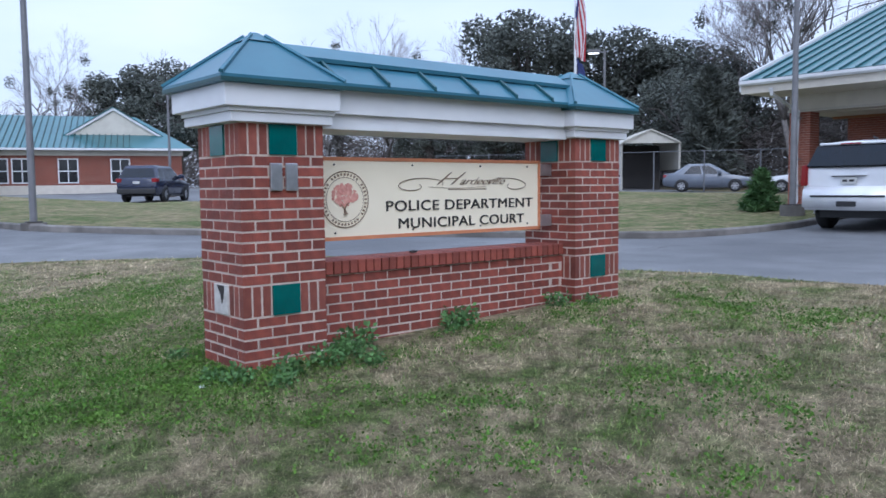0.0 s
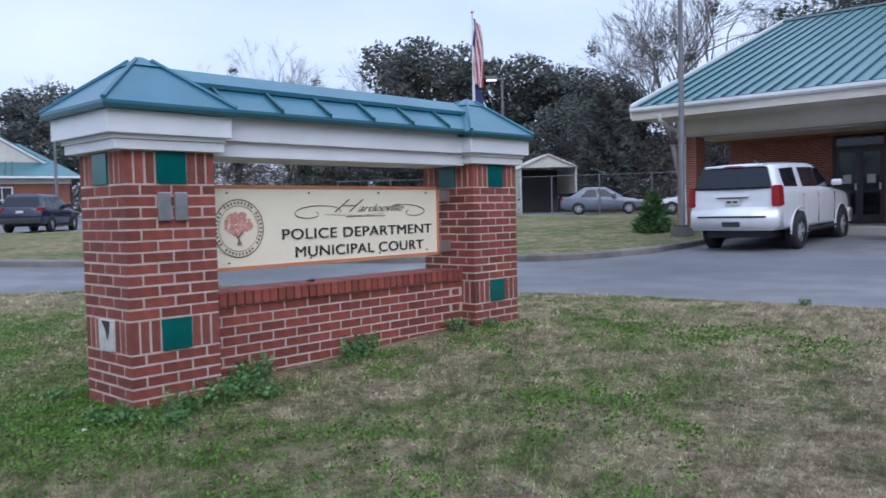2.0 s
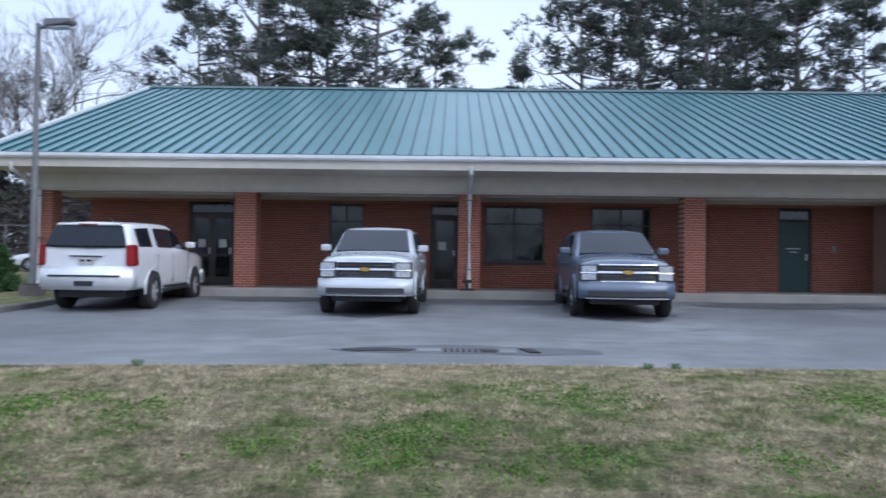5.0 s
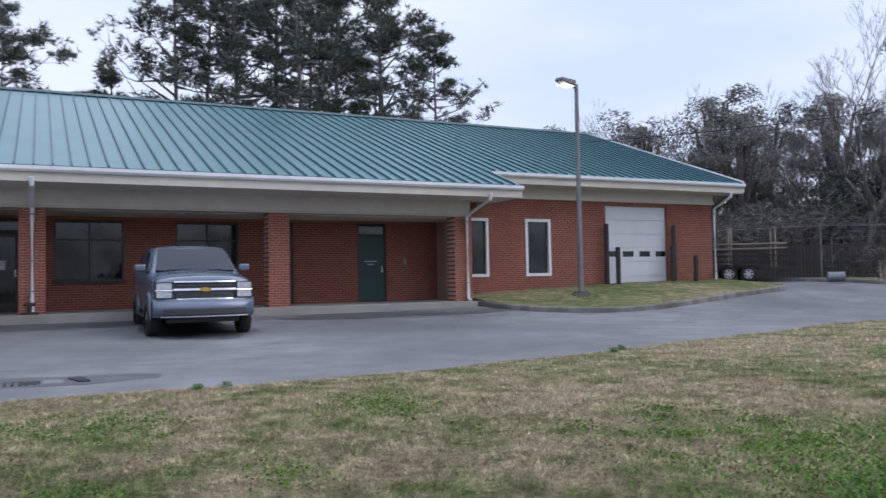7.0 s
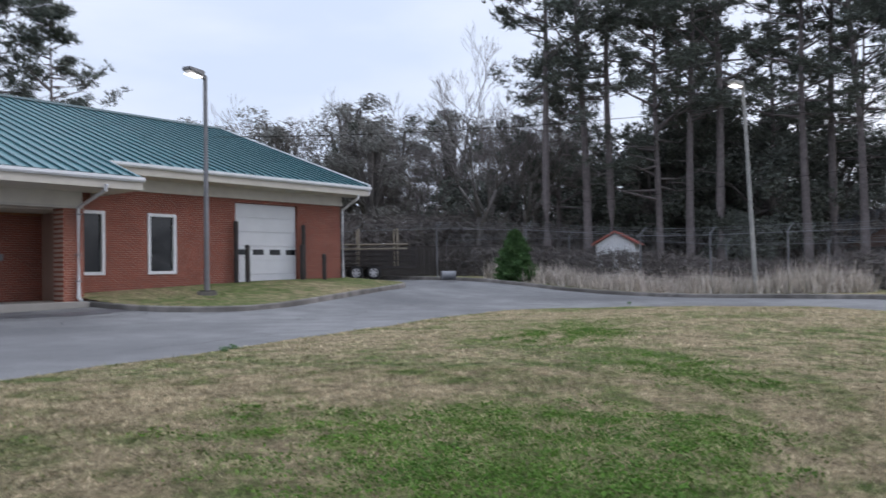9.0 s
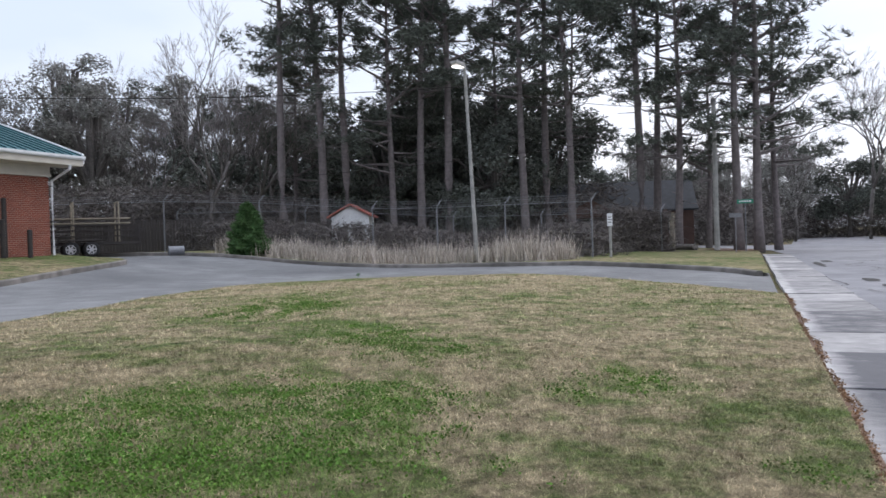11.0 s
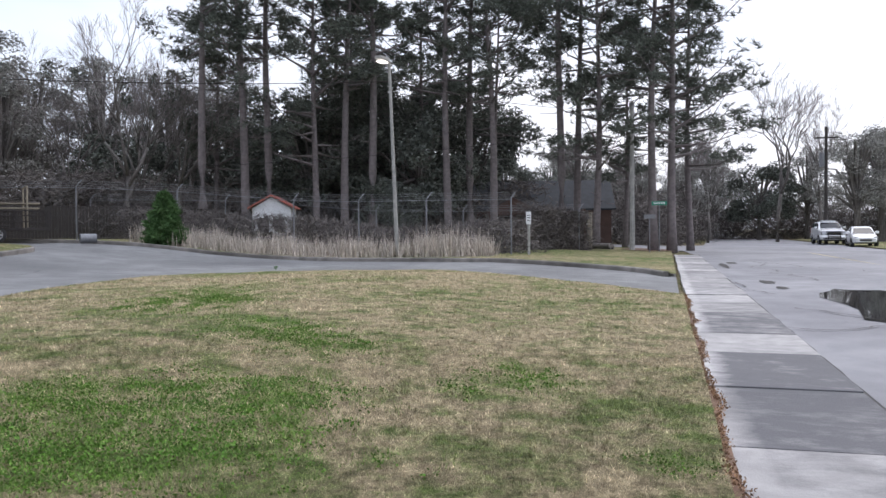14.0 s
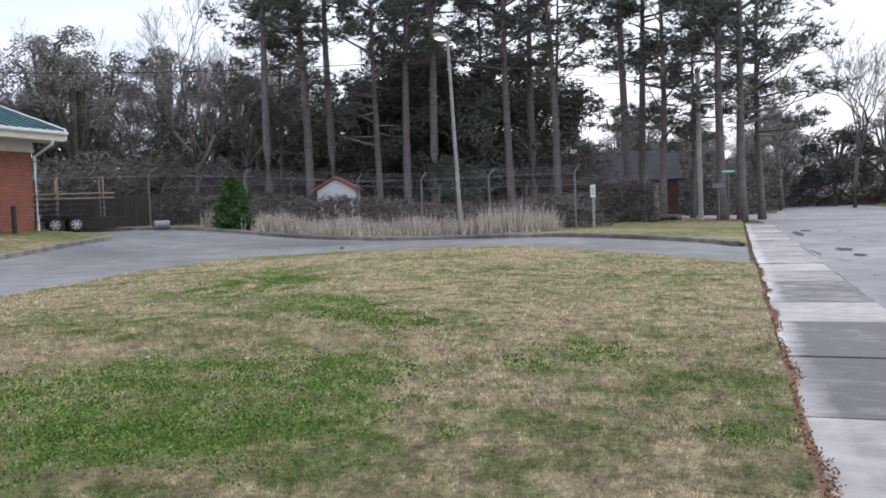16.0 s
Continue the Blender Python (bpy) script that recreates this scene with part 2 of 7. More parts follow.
PAPER = mat("paper_notice", (0.55, 0.55, 0.53), (0.48, 0.48, 0.46), 10, 0.8)
INTERIOR = mat("dim_interior", (0.12, 0.1, 0.09), (0.08, 0.07, 0.06), 2, 0.9)
GARAGE = mat("white_garage_panel", (0.62, 0.63, 0.65), (0.58, 0.59, 0.61), 2, 0.55, big=0.15)
RUBBER = mat("tyre_rubber", (0.018, 0.018, 0.019), (0.025, 0.025, 0.026), 20, 0.85)
BLACKPL = mat("black_plastic", (0.02, 0.02, 0.022), (0.026, 0.026, 0.028), 20, 0.5)
CHROME = mat("chrome", (0.7, 0.7, 0.72), (0.62, 0.62, 0.64), 20, 0.15, metal=1.0)
ALLOY = mat("alloy_wheel", (0.6, 0.6, 0.62), (0.5, 0.5, 0.52), 20, 0.35, metal=0.5)
TAILRED = mat("red_lamp_lens", (0.3, 0.012, 0.016), (0.22, 0.01, 0.012), 20, 0.2)
HEADLENS = mat("clear_lamp_lens", (0.5, 0.52, 0.55), (0.3, 0.31, 0.33), 25, 0.1, spec=0.8)
GOLD = mat("gold_badge", (0.62, 0.42, 0.1), (0.55, 0.37, 0.09), 20, 0.3, metal=0.6)
AMBER = mat("amber_lens", (0.5, 0.2, 0.05), (0.45, 0.18, 0.05), 20, 0.3)
# Pine bark, needles, leaves, brush, twigs: aerial haze is put into the colour.
BARK = mat("pine_bark", (0.19, 0.165, 0.165), (0.125, 0.108, 0.11), 5, 0.95, bump=0.7, bscale=14, c3=(0.095, 0.082, 0.084))
GREYBARK = mat("grey_bark", (0.17, 0.155, 0.145), (0.11, 0.1, 0.095), 5, 0.95, bump=0.6, bscale=14)
NEEDLE = island_vary(mat("hazed_pine_needles", (0.105, 0.12, 0.102), (0.13, 0.142, 0.118), 0.5, 0.75, c3=(0.085, 0.098, 0.09), spec=0.2), 0.45)
LEAF = island_vary(mat("hazed_evergreen_leaves", (0.1, 0.112, 0.1), (0.122, 0.132, 0.112), 0.5, 0.7, c3=(0.08, 0.092, 0.086), spec=0.25), 0.5)
CEDAR = island_vary(mat("cedar_foliage", (0.06, 0.125, 0.045), (0.085, 0.155, 0.055), 2, 0.75, spec=0.2), 0.5)
BRUSH = island_vary(mat("hazed_winter_brush", (0.14, 0.12, 0.112), (0.108, 0.096, 0.092), 0.4, 0.9, c3=(0.082, 0.08, 0.07)), 0.5)
TWIG = mat("hazed_bare_twigs", (0.25, 0.225, 0.22), (0.2, 0.18, 0.178), 2, 0.95)
REED = island_vary(mat("dry_cattails", (0.56, 0.5, 0.44), (0.44, 0.39, 0.34), 3, 0.9), 0.45)
GREENBLADE = island_vary(mat("green_grass_blades", (0.13, 0.215, 0.05), (0.18, 0.27, 0.07), 2, 0.8, spec=0.2), 0.45)
CLOVER = island_vary(mat("clover_leaves", (0.068, 0.155, 0.02), (0.11, 0.205, 0.03), 2, 0.75, spec=0.25), 0.5)
PINESTRAW = mat("pine_straw_ground", (0.17, 0.095, 0.06), (0.12, 0.07, 0.045), 3, 0.95, bump=0.5, bscale=30)
WOODFENCE = mat("grey_board_fence", (0.05, 0.043, 0.04), (0.035, 0.03, 0.028), 4, 0.9, bump=0.3)
LUMBER = mat("pale_lumber", (0.34, 0.3, 0.23), (0.27, 0.235, 0.18), 5, 0.85, bump=0.2)
SIGNGREEN = mat("green_street_sign", (0.01, 0.22, 0.13), (0.012, 0.2, 0.12), 8, 0.4)
SIDING = mat("cream_metal_siding", (0.56, 0.54, 0.47), (0.5, 0.48, 0.42), 2, 0.6, big=0.2)
HOUSEBROWN = mat("brown_house_wall", (0.11, 0.066, 0.055), (0.085, 0.052, 0.044), 2, 0.9, bump=0.2)
SLATE = mat("dark_shingle_roof", (0.04, 0.045, 0.055), (0.03, 0.034, 0.042), 3, 0.85, bump=0.3)
REDROOF = mat("red_metal_roof", (0.33, 0.1, 0.07), (0.28, 0.08, 0.06), 2, 0.6)
PAINTLINE = mat("worn_road_paint", (0.5, 0.42, 0.2), (0.35, 0.32, 0.24), 5, 0.8)
WOODEDGE = mat("varnished_wood_edge", (0.3, 0.13, 0.05), (0.24, 0.1, 0.04), 4, 0.6)
FLAGRED = mat("flag_red", (0.4, 0.03, 0.04), (0.34, 0.025, 0.035), 5, 0.8)
FLAGWHITE = mat("flag_white", (0.6, 0.6, 0.62), (0.55, 0.55, 0.57), 5, 0.8)
FLAGBLUE = mat("flag_blue", (0.03, 0.04, 0.16), (0.025, 0.035, 0.13), 5, 0.8)
LAMPGLOW = bpy.data.materials.new("lit_lamp_lens")
LAMPGLOW.use_nodes = True
_lp = LAMPGLOW.node_tree.nodes["Principled BSDF"]
_lp.inputs["Emission Color"].default_value, _lp.inputs["Emission Strength"].default_value = (1.0, 0.95, 0.85, 1), 2.2


def lawn_mat(name, straw, green, balance):
    """Dormant turf with green patches at several scales."""
    m = bpy.data.materials.new(name)
    m.use_nodes = True
    n, l = m.node_tree.nodes, m.node_tree.links
    p = n["Principled BSDF"]
    p.inputs["Roughness"].default_value, p.inputs["Specular IOR Level"].default_value = 0.95, 0.1
    co = n.new("ShaderNodeTexCoord")

    def noise_at(s, d, rough=0.6):
        t = n.new("ShaderNodeTexNoise")
        t.inputs["Scale"].default_value, t.inputs["Detail"].default_value, t.inputs["Roughness"].default_value = s, d, rough
        l.new(co.outputs["Object"], t.inputs["Vector"])
        return t.outputs["Fac"]

    def rng(sock, a, b):
        r = n.new("ShaderNodeMapRange")
        r.inputs["From Min"].default_value, r.inputs["From Max"].default_value = a, b
        l.new(sock, r.inputs["Value"])
        return r.outputs["Result"]

    def mix(f, a, b, mode="MIX"):
        x = n.new("ShaderNodeMix")
        x.data_type, x.blend_type = "RGBA", mode
        if isinstance(f, float):
            x.inputs["Factor"].default_value = f
        else:
            l.new(f, x.inputs["Factor"])
        for s, v in ((6, a), (7, b)):
            if isinstance(v, tuple):
                x.inputs[s].default_value = (*v, 1)
            else:
                l.new(v, x.inputs[s])
        return x.outputs[2]

    fine, blades = noise_at(15, 9, 0.82), noise_at(80, 5, 0.85)
    patch = noise_at(1.9, 9, 0.76)
    wide = noise_at(0.22, 3)
    st = mix(rng(fine, 0.38, 0.62), tuple(v * 1.25 for v in straw), tuple(v * 0.42 for v in straw))
    gr = mix(rng(fine, 0.38, 0.62), tuple(v * 1.25 for v in green), tuple(v * 0.4 for v in green))
    add = n.new("ShaderNodeMath")
    add.operation = "MULTIPLY_ADD"
    l.new(wide, add.inputs[0])
    add.inputs[1].default_value = 0.55
    l.new(patch, add.inputs[2])
    c = mix(rng(add.outputs[0], balance - 0.09, balance + 0.09), st, gr)
    c = mix(rng(blades, 0.56, 0.85), c, (0.09, 0.095, 0.045))
    tone, mottle = n.new("ShaderNodeMapRange"), n.new("ShaderNodeHueSaturation")
    tone.inputs["From Min"].default_value, tone.inputs["From Max"].default_value = 0.3, 0.7
    tone.inputs["To Min"].default_value, tone.inputs["To Max"].default_value = 0.55, 1.4
    l.new(noise_at(4.6, 4, 0.7), tone.inputs["Value"])
    l.new(tone.outputs["Result"], mottle.inputs["Value"])
    l.new(c, mottle.inputs["Color"])
    l.new(mottle.outputs["Color"], p.inputs["Base Color"])
    bp = n.new("ShaderNodeBump")
    bp.inputs["Strength"].default_value, bp.inputs["Distance"].default_value = 0.9, 0.03
    l.new(blades, bp.inputs["Height"])
    l.new(bp.outputs["Normal"], p.inputs["Normal"])
    return m


LAWN = lawn_mat("lawn_turf", (0.36, 0.295, 0.185), (0.125, 0.165, 0.055), 0.81)
TURFBLADE = island_vary(lawn_mat("turf_blades", (0.68, 0.56, 0.37), (0.235, 0.305, 0.095), 0.81), 0.5)
VERGE = lawn_mat("verge_turf", (0.33, 0.275, 0.165), (0.14, 0.175, 0.065), 0.77)
FIELD = lawn_mat("rough_ground", (0.2, 0.16, 0.1), (0.08, 0.1, 0.035), 0.82)


# ---- mesh helpers ----
def mesh_of(bm, name, material, smooth=False):
    me = bpy.data.meshes.new(name)
    bmesh.ops.recalc_face_normals(bm, faces=bm.faces[:])
    bm.to_mesh(me)
    bm.free()
    me.materials.append(material)
    if smooth:
        me.polygons.foreach_set("use_smooth", [True] * len(me.polygons))
    return me


def part(name, bm, material, parent=None, label="", smooth=False):
    """One mesh object, under a thing or under a part."""
    ob = new(name, mesh_of(bm, name, material, smooth))
    ob.parent = parent
    if label:
        ob["label"] = label
    return ob


def raw(name, verts, faces, material, parent=None, smooth=False):
    me = bpy.data.meshes.new(name)
    me.from_pydata([tuple(v) for v in verts], [], faces)
    me.materials.append(material)
    if smooth:
        me.polygons.foreach_set("use_smooth", [True] * len(me.polygons))
    ob = new(name, me)
    ob.parent = parent
    return ob


def thing(name, m, label, category, group=""):
    ob = new(name)
    ob.empty_display_size = 0.1
    ob.matrix_basis = m if isinstance(m, Matrix) else Matrix.Translation(m)
    return tagged(ob, label, category, group)


def box(bm, x0, x1, y0, y1, z0, z1, bevel=0.0):
    m = Matrix.Translation(((x0 + x1) / 2, (y0 + y1) / 2, (z0 + z1) / 2)) @ Matrix.Diagonal((x1 - x0, y1 - y0, z1 - z0, 1))
    vs = bmesh.ops.create_cube(bm, size=1, matrix=m)["verts"]
    if bevel:
        es = list({e for v in vs for e in v.link_edges})
        bmesh.ops.bevel(bm, geom=es, offset=bevel, segments=2, affect="EDGES", profile=0.6)
    return bm


def boxes(*args, bevel=0.0):
    bm = bmesh.new()
    for a in args:
        box(bm, *a, bevel=bevel)
    return bm


def cyl(bm, a, b, r0, r1=None, n=12, cap=True):
    a, b = Vector(a), Vector(b)
    r1 = r0 if r1 is None else r1
    q = (b - a).to_track_quat("Z", "Y").to_matrix().to_4x4()
    bmesh.ops.create_cone(bm, cap_ends=cap, segments=n, radius1=max(r0, 1e-4), radius2=max(r1, 1e-4), depth=(b - a).length, matrix=Matrix.Translation((a + b) / 2) @ q)
    return bm


def tube(bm, pts, radii, n=6):
    rings = []
    for i, p in enumerate(pts):
        p = Vector(p)
        d = Vector(pts[min(i + 1, len(pts) - 1)]) - Vector(pts[max(i - 1, 0)])
        q = d.to_track_quat("Z", "Y")
        rings.append([bm.verts.new(p + q @ Vector((math.cos(2 * math.pi * k / n) * radii[i], math.sin(2 * math.pi * k / n) * radii[i], 0))) for k in range(n)])
    for r, s in zip(rings, rings[1:]):
        for k in range(n):
            bm.faces.new((r[k], r[(k + 1) % n], s[(k + 1) % n], s[k]))
    bm.faces.new(rings[0][::-1])
    bm.faces.new(rings[-1])
    return bm


def prism(bm, pts, d):
    """A flat outline, extruded by the vector d."""
    vs = [bm.verts.new(p) for p in pts]
    f = bm.faces.new(vs)
    e = bmesh.ops.extrude_face_region(bm, geom=[f])["geom"]
    bmesh.ops.translate(bm, verts=[v for v in e if isinstance(v, bmesh.types.BMVert)], vec=d)
    return bm


def quads(bm, rows, close=False):
    """A skin over rows of points."""
    vs = [[bm.verts.new(p) for p in r] for r in rows]
    for a, b in zip(vs, vs[1:]):
        k = len(a)
        for i in range(k if close else k - 1):
            bm.faces.new((a[i], a[(i + 1) % k], b[(i + 1) % k], b[i]))
    return vs


def text_mesh(body, size, material, parent, m, name="lettering", extrude=0.004, shear=0.0, spacing=1.0, bold=0.0, sx=0.0):
    """Lettering as a mesh; sx: its width in metres."""
    cu = bpy.data.curves.new(name, "FONT")
    cu.body, cu.size, cu.extrude, cu.shear, cu.space_character, cu.offset = body, size, extrude, shear, spacing, bold
    cu.align_x = "CENTER"
    tmp = new(name + "_curve", cu)
    bpy.context.view_layer.update()
    me = bpy.data.meshes.new_from_object(tmp.evaluated_get(bpy.context.evaluated_depsgraph_get()))
    bpy.data.objects.remove(tmp)
    me.materials.clear()
    me.materials.append(material)
    ob = new(name, me)
    ob.parent = parent
    if sx:
        xs = [v.co.x for v in me.vertices]
        m = m @ Matrix.Diagonal((sx / (max(xs) - min(xs)), 1, 1, 1)) @ Matrix.Translation((-(max(xs) + min(xs)) / 2, 0, 0))
    ob.matrix_basis = m
    return ob


# ---- lie of the land ----
GY = [-80, -0.6, 0.7, 3.7, 6.8, 10.5, 13, 19.6, 23.5, 27, 45, 200]
GZ = [-0.2, -0.17, -0.15, -0.03, 0.11, 0.09, 0.07, 0.15, 0.35, 0.5, 0.62, 0.8]


def smooth01(v):
    v = np.clip(v, 0, 1)
    return v * v * (3 - 2 * v)


def G(x, y):
    """Height of the ground: it rises gently to the north and the west."""
    z = np.interp(y, GY, GZ)
    z = z + 0.018 * np.clip(-12 - x, 0, 55) * smooth01((y + 2) / 8)
    z = z + 0.4 * smooth01((x - 9) / 14) * smooth01((y - 15) / 10)
    return float(z)


def sheet(name, outline, dz, material, step=1.0, rough=0.0, skirt=0.0, drop=None):
    """A piece of ground that follows the land, cut along a fine grid, with a side face all round."""
    bm = bmesh.new()
    f = bm.faces.new([bm.verts.new((x, y, 0)) for x, y in outline])
    xs, ys = [p[0] for p in outline], [p[1] for p in outline]
    for axis, lo, hi in ((0, min(xs), max(xs)), (1, min(ys), max(ys))):
        for k in np.arange(lo + step, hi, step):
            co, no = [0, 0, 0], [0, 0, 0]
            co[axis], no[axis] = k, 1
            bmesh.ops.bisect_plane(bm, geom=bm.verts[:] + bm.edges[:] + bm.faces[:], plane_co=co, plane_no=no, dist=1e-5)
    for v in bm.verts:
        n = rough * noise.noise((v.co.x * 0.7, v.co.y * 0.7, 0)) if rough else 0
        v.co.z = G(v.co.x, v.co.y) + dz + n + (drop(v.co.x, v.co.y) if drop else 0)
    if skirt:
        rim = [e for e in bm.edges if e.is_boundary]
        ex = bmesh.ops.extrude_edge_only(bm, edges=rim)["geom"]
        bmesh.ops.translate(bm, verts=[v for v in ex if isinstance(v, bmesh.types.BMVert)], vec=(0, 0, -skirt))
    bmesh.ops.recalc_face_normals(bm, faces=bm.faces[:])
    me = bpy.data.meshes.new(name)
    bm.to_mesh(me)
    bm.free()
    me.materials.append(material)
    return new(name, me)


def smooth_line(pts, times=2):
    for _ in range(times):
        out = [pts[0]]
        for a, b in zip(pts, pts[1:]):
            out += [(a[0] * 0.75 + b[0] * 0.25, a[1] * 0.75 + b[1] * 0.25), (a[0] * 0.25 + b[0] * 0.75, a[1] * 0.25 + b[1] * 0.75)]
        pts = out + [pts[-1]]
    return pts


def kerb_along(name, pts, height, width, parent=None, lift=None):
    """A kerb with rounded top edges along a line."""
    bm = bmesh.new()
    prof = [(-width / 2, -0.15), (-width / 2, height - 0.03), (-width / 2 + 0.03, height), (width / 2 - 0.03, height), (width / 2, height - 0.03), (width / 2, -0.15)]
    rows = []
    for i, (x, y) in enumerate(pts):
        a, b = pts[max(i - 1, 0)], pts[min(i + 1, len(pts) - 1)]
        d = Vector((b[0] - a[0], b[1] - a[1])).normalized()
        z = G(x, y) + 0.012 * noise.noise((x, y, 3))
        rows.append([(x - d.y * o, y + d.x * o, z + h) for o, h in prof])
    vs = quads(bm, rows)
    bm.faces.new(vs[0])
    bm.faces.new(vs[-1][::-1])
    return part(name, bm, KERB, parent)


# ---- ground, drive, street ----
def ground_sheet():
    bm = bmesh.new()
    xs = np.concatenate([[-900, -400, -200, -120], np.arange(-80, 121, 4), [160, 260, 450, 900]])
    ys = np.concatenate([[-900, -400, -200, -100], np.arange(-60, 101, 4), [140, 220, 450, 900]])
    quads(bm, [[(x, y, G(x, y) - 0.07) for x in xs] for y in ys])
    return tagged(part("ground", bm, FIELD), "rough winter ground with dry grass and leaf litter", "ground", kind="structure")


ground_sheet()
DRIVE = [(-60, 1.0), (-40, 0.72), (0, 0.72), (30, 0.72), (31, 3), (33.5, 12), (34.5, 26), (33.5, 40), (27, 44), (26.4, 24.6), (13.2, 23.4), (-9.2, 23.4), (-9.2, 34), (-34, 46), (-62, 34)]
tagged(sheet("drive", DRIVE, -0.012, ASPHALT, 1.6), "grey worn asphalt drive looping round the lawn", "drive", kind="structure")
LAWN_EDGE = smooth_line([(-17.5, 0.64), (-14.3, 3.6), (-12.2, 6.4), (-9.6, 8.6), (-6.4, 9.6), (-3, 10.15), (0.5, 10.5), (4, 10.45), (6, 10.75), (9.7, 11.8), (13.7, 13.0), (17, 13.9), (20, 14.2), (22.3, 13.0), (23.3, 10.5), (23.5, 7.2), (22.3, 4.3), (20.4, 2.0), (18.8, 0.64)], 2)
tagged(sheet("lawn", LAWN_EDGE, 0.045, LAWN, 0.45, 0.02, 0.12), "patchy dormant lawn with green clover patches", "lawn", kind="structure")
STREET_LINE = [(-200, -0.62), (-60, -0.62), (-20, -0.62), (0, -0.62), (30, -0.62), (46, -0.62), (56, 0.0), (60, 14), (66, 30), (72, 30), (67, 8), (74, -2), (110, -4), (160, -6), (160, -13.5), (60, -12.5), (0, -12), (-200, -12)]
tagged(sheet("street", STREET_LINE, -0.03, STREET, 4.0), "pale grey cracked asphalt street", "street", kind="structure")
tagged(sheet("far_verge", [(-200, -12.2), (0, -12.2), (60, -12.7), (110, -13.6), (110, -40), (-200, -40)], 0.02, VERGE, 6.0), "dry grass verge across the street", "verge", kind="structure")

# west island with the flagpole behind it
WEST_KERB = smooth_line([(-62, 5.2), (-34, 5.4), (-21.5, 6.0), (-17.5, 8.2), (-14.5, 12.0), (-11.6, 14.6), (-9.9, 15.2), (-9.2, 16.6), (-9.1, 19.5), (-9.2, 23.3)], 2)
kerb_w = tagged(kerb_along("kerb", WEST_KERB, 0.13, 0.2), "dark stained concrete kerb beside the drive", "kerb", kind="structure")
tagged(sheet("grass_island", WEST_KERB + [(-9.2, 27), (-12, 33), (-19, 35.5), (-27, 33.5), (-36, 21), (-36.5, 14.5), (-62, 11.5)], 0.1, VERGE, 1.2, 0.03), "short dry grass behind the drive kerb", "verge", kind="structure")
# east kerb and strip
EAST_KERB = smooth_line([(26.0, 1.0), (28.0, 1.9), (29.5, 4.3), (30.4, 8.0), (31.2, 11.8), (31.9, 16), (32.2, 21.5), (31.5, 26.5), (27.5, 30.5)], 2)
tagged(kerb_along("kerb", EAST_KERB, 0.14, 0.2), "weathered concrete kerb along the drive", "kerb", kind="structure")
tagged(sheet("grass_strip", EAST_KERB + [(27, 44), (36, 60), (62, 40), (60, 14), (55, 0.72), (26, 0.72)], 0.08, VERGE, 2.0, 0.04), "rough grass strip between kerb and fence", "verge", kind="structure")
# island before the garage door
ISLE = smooth_line([(12.9, 23.6), (13.1, 21.6), (14.4, 20.0), (16.2, 19.7), (19.4, 20.7), (22.5, 21.7), (25.0, 22.6), (25.6, 23.1), (25.0, 23.7), (24.6, 25.3)], 2)
tagged(kerb_along("kerb", ISLE, 0.14, 0.18), "curved concrete kerb round the grass island", "kerb", kind="structure")
tagged(sheet("garage_island", ISLE + [(13.0, 25.4)], 0.1, VERGE, 0.6, 0.02, drop=lambda x, y: 0.12 * float(smooth01((y - 21) / 4))), "grass island before the brick garage", "verge", kind="structure")


def sidewalk():
    """Slabs between the lawn and the street; an object's colour holds how much grime a slab has gathered."""
    root = tagged(new("pavement"), "pale concrete slab pavement with damp stains", "pavement", kind="structure")
    joints = [-30.9 + 1.95 * k for k in range(19)] + [6.76, 8.81, 10.91, 12.68, 15.36] + [17.3 + 1.95 * k for k in range(16)]
    worn = {6.76: 0.74, 8.81: 0.8, 10.91: 0.08, 12.68: 0.66, 15.36: 0.3}
    shapes = {}
    for k, (x, x1) in enumerate(zip(joints, joints[1:])):
        w = round(x1 - x, 2)
        if w not in shapes:
            bm = boxes((0.007, w - 0.007, -0.64, 0.60, -0.12, 0.0), bevel=0.008)
            shapes[w] = mesh_of(bm, "slab", CONCRETE)
        s = new("slab", shapes[w])
        s.parent = root
        g = worn.get(x, 0.2 + 0.25 * math.sin(k * 2.1) ** 2)
        s.color = (g, g, g, 1)
        s.matrix_basis = Matrix.Translation((x, 0.015 * math.sin(k * 1.7), -0.135 + 0.006 * math.sin(k * 2.3))) @ pose(0, 0, 0, 0.25 * math.sin(k), 0.15 * math.cos(k * 1.3), 0)


sidewalk()
gap = bmesh.new()
quads(gap, [[(x, -0.71 + 0.035 * noise.noise((x * 1.3, 1, 0)), G(x, -0.64) - 0.022), (x, -0.635, G(x, -0.6) - 0.016)] for x in np.arange(-30, 48, 0.25)])
tagged(part("kerb_joint", gap, PIT), "dark dirty joint between pavement and street", "joint", kind="structure")


def crack_patch(name, cx, cy, rx, ry, material, dz, label, category, seed):
    rnd = random.Random(seed)
    bm = bmesh.new()
    vs = []
    for i in range(22):
        a = 2 * math.pi * i / 22
        k = 0.72 + 0.4 * rnd.random()
        x, y = cx + rx * k * math.cos(a), cy + ry * k * math.sin(a)
        vs.append(bm.verts.new((x, y, G(x, y) + dz)))
    bm.faces.new(vs)
    bmesh.ops.triangulate(bm, faces=bm.faces[:])
    return tagged(part(name, bm, material), label, category, kind="structure")


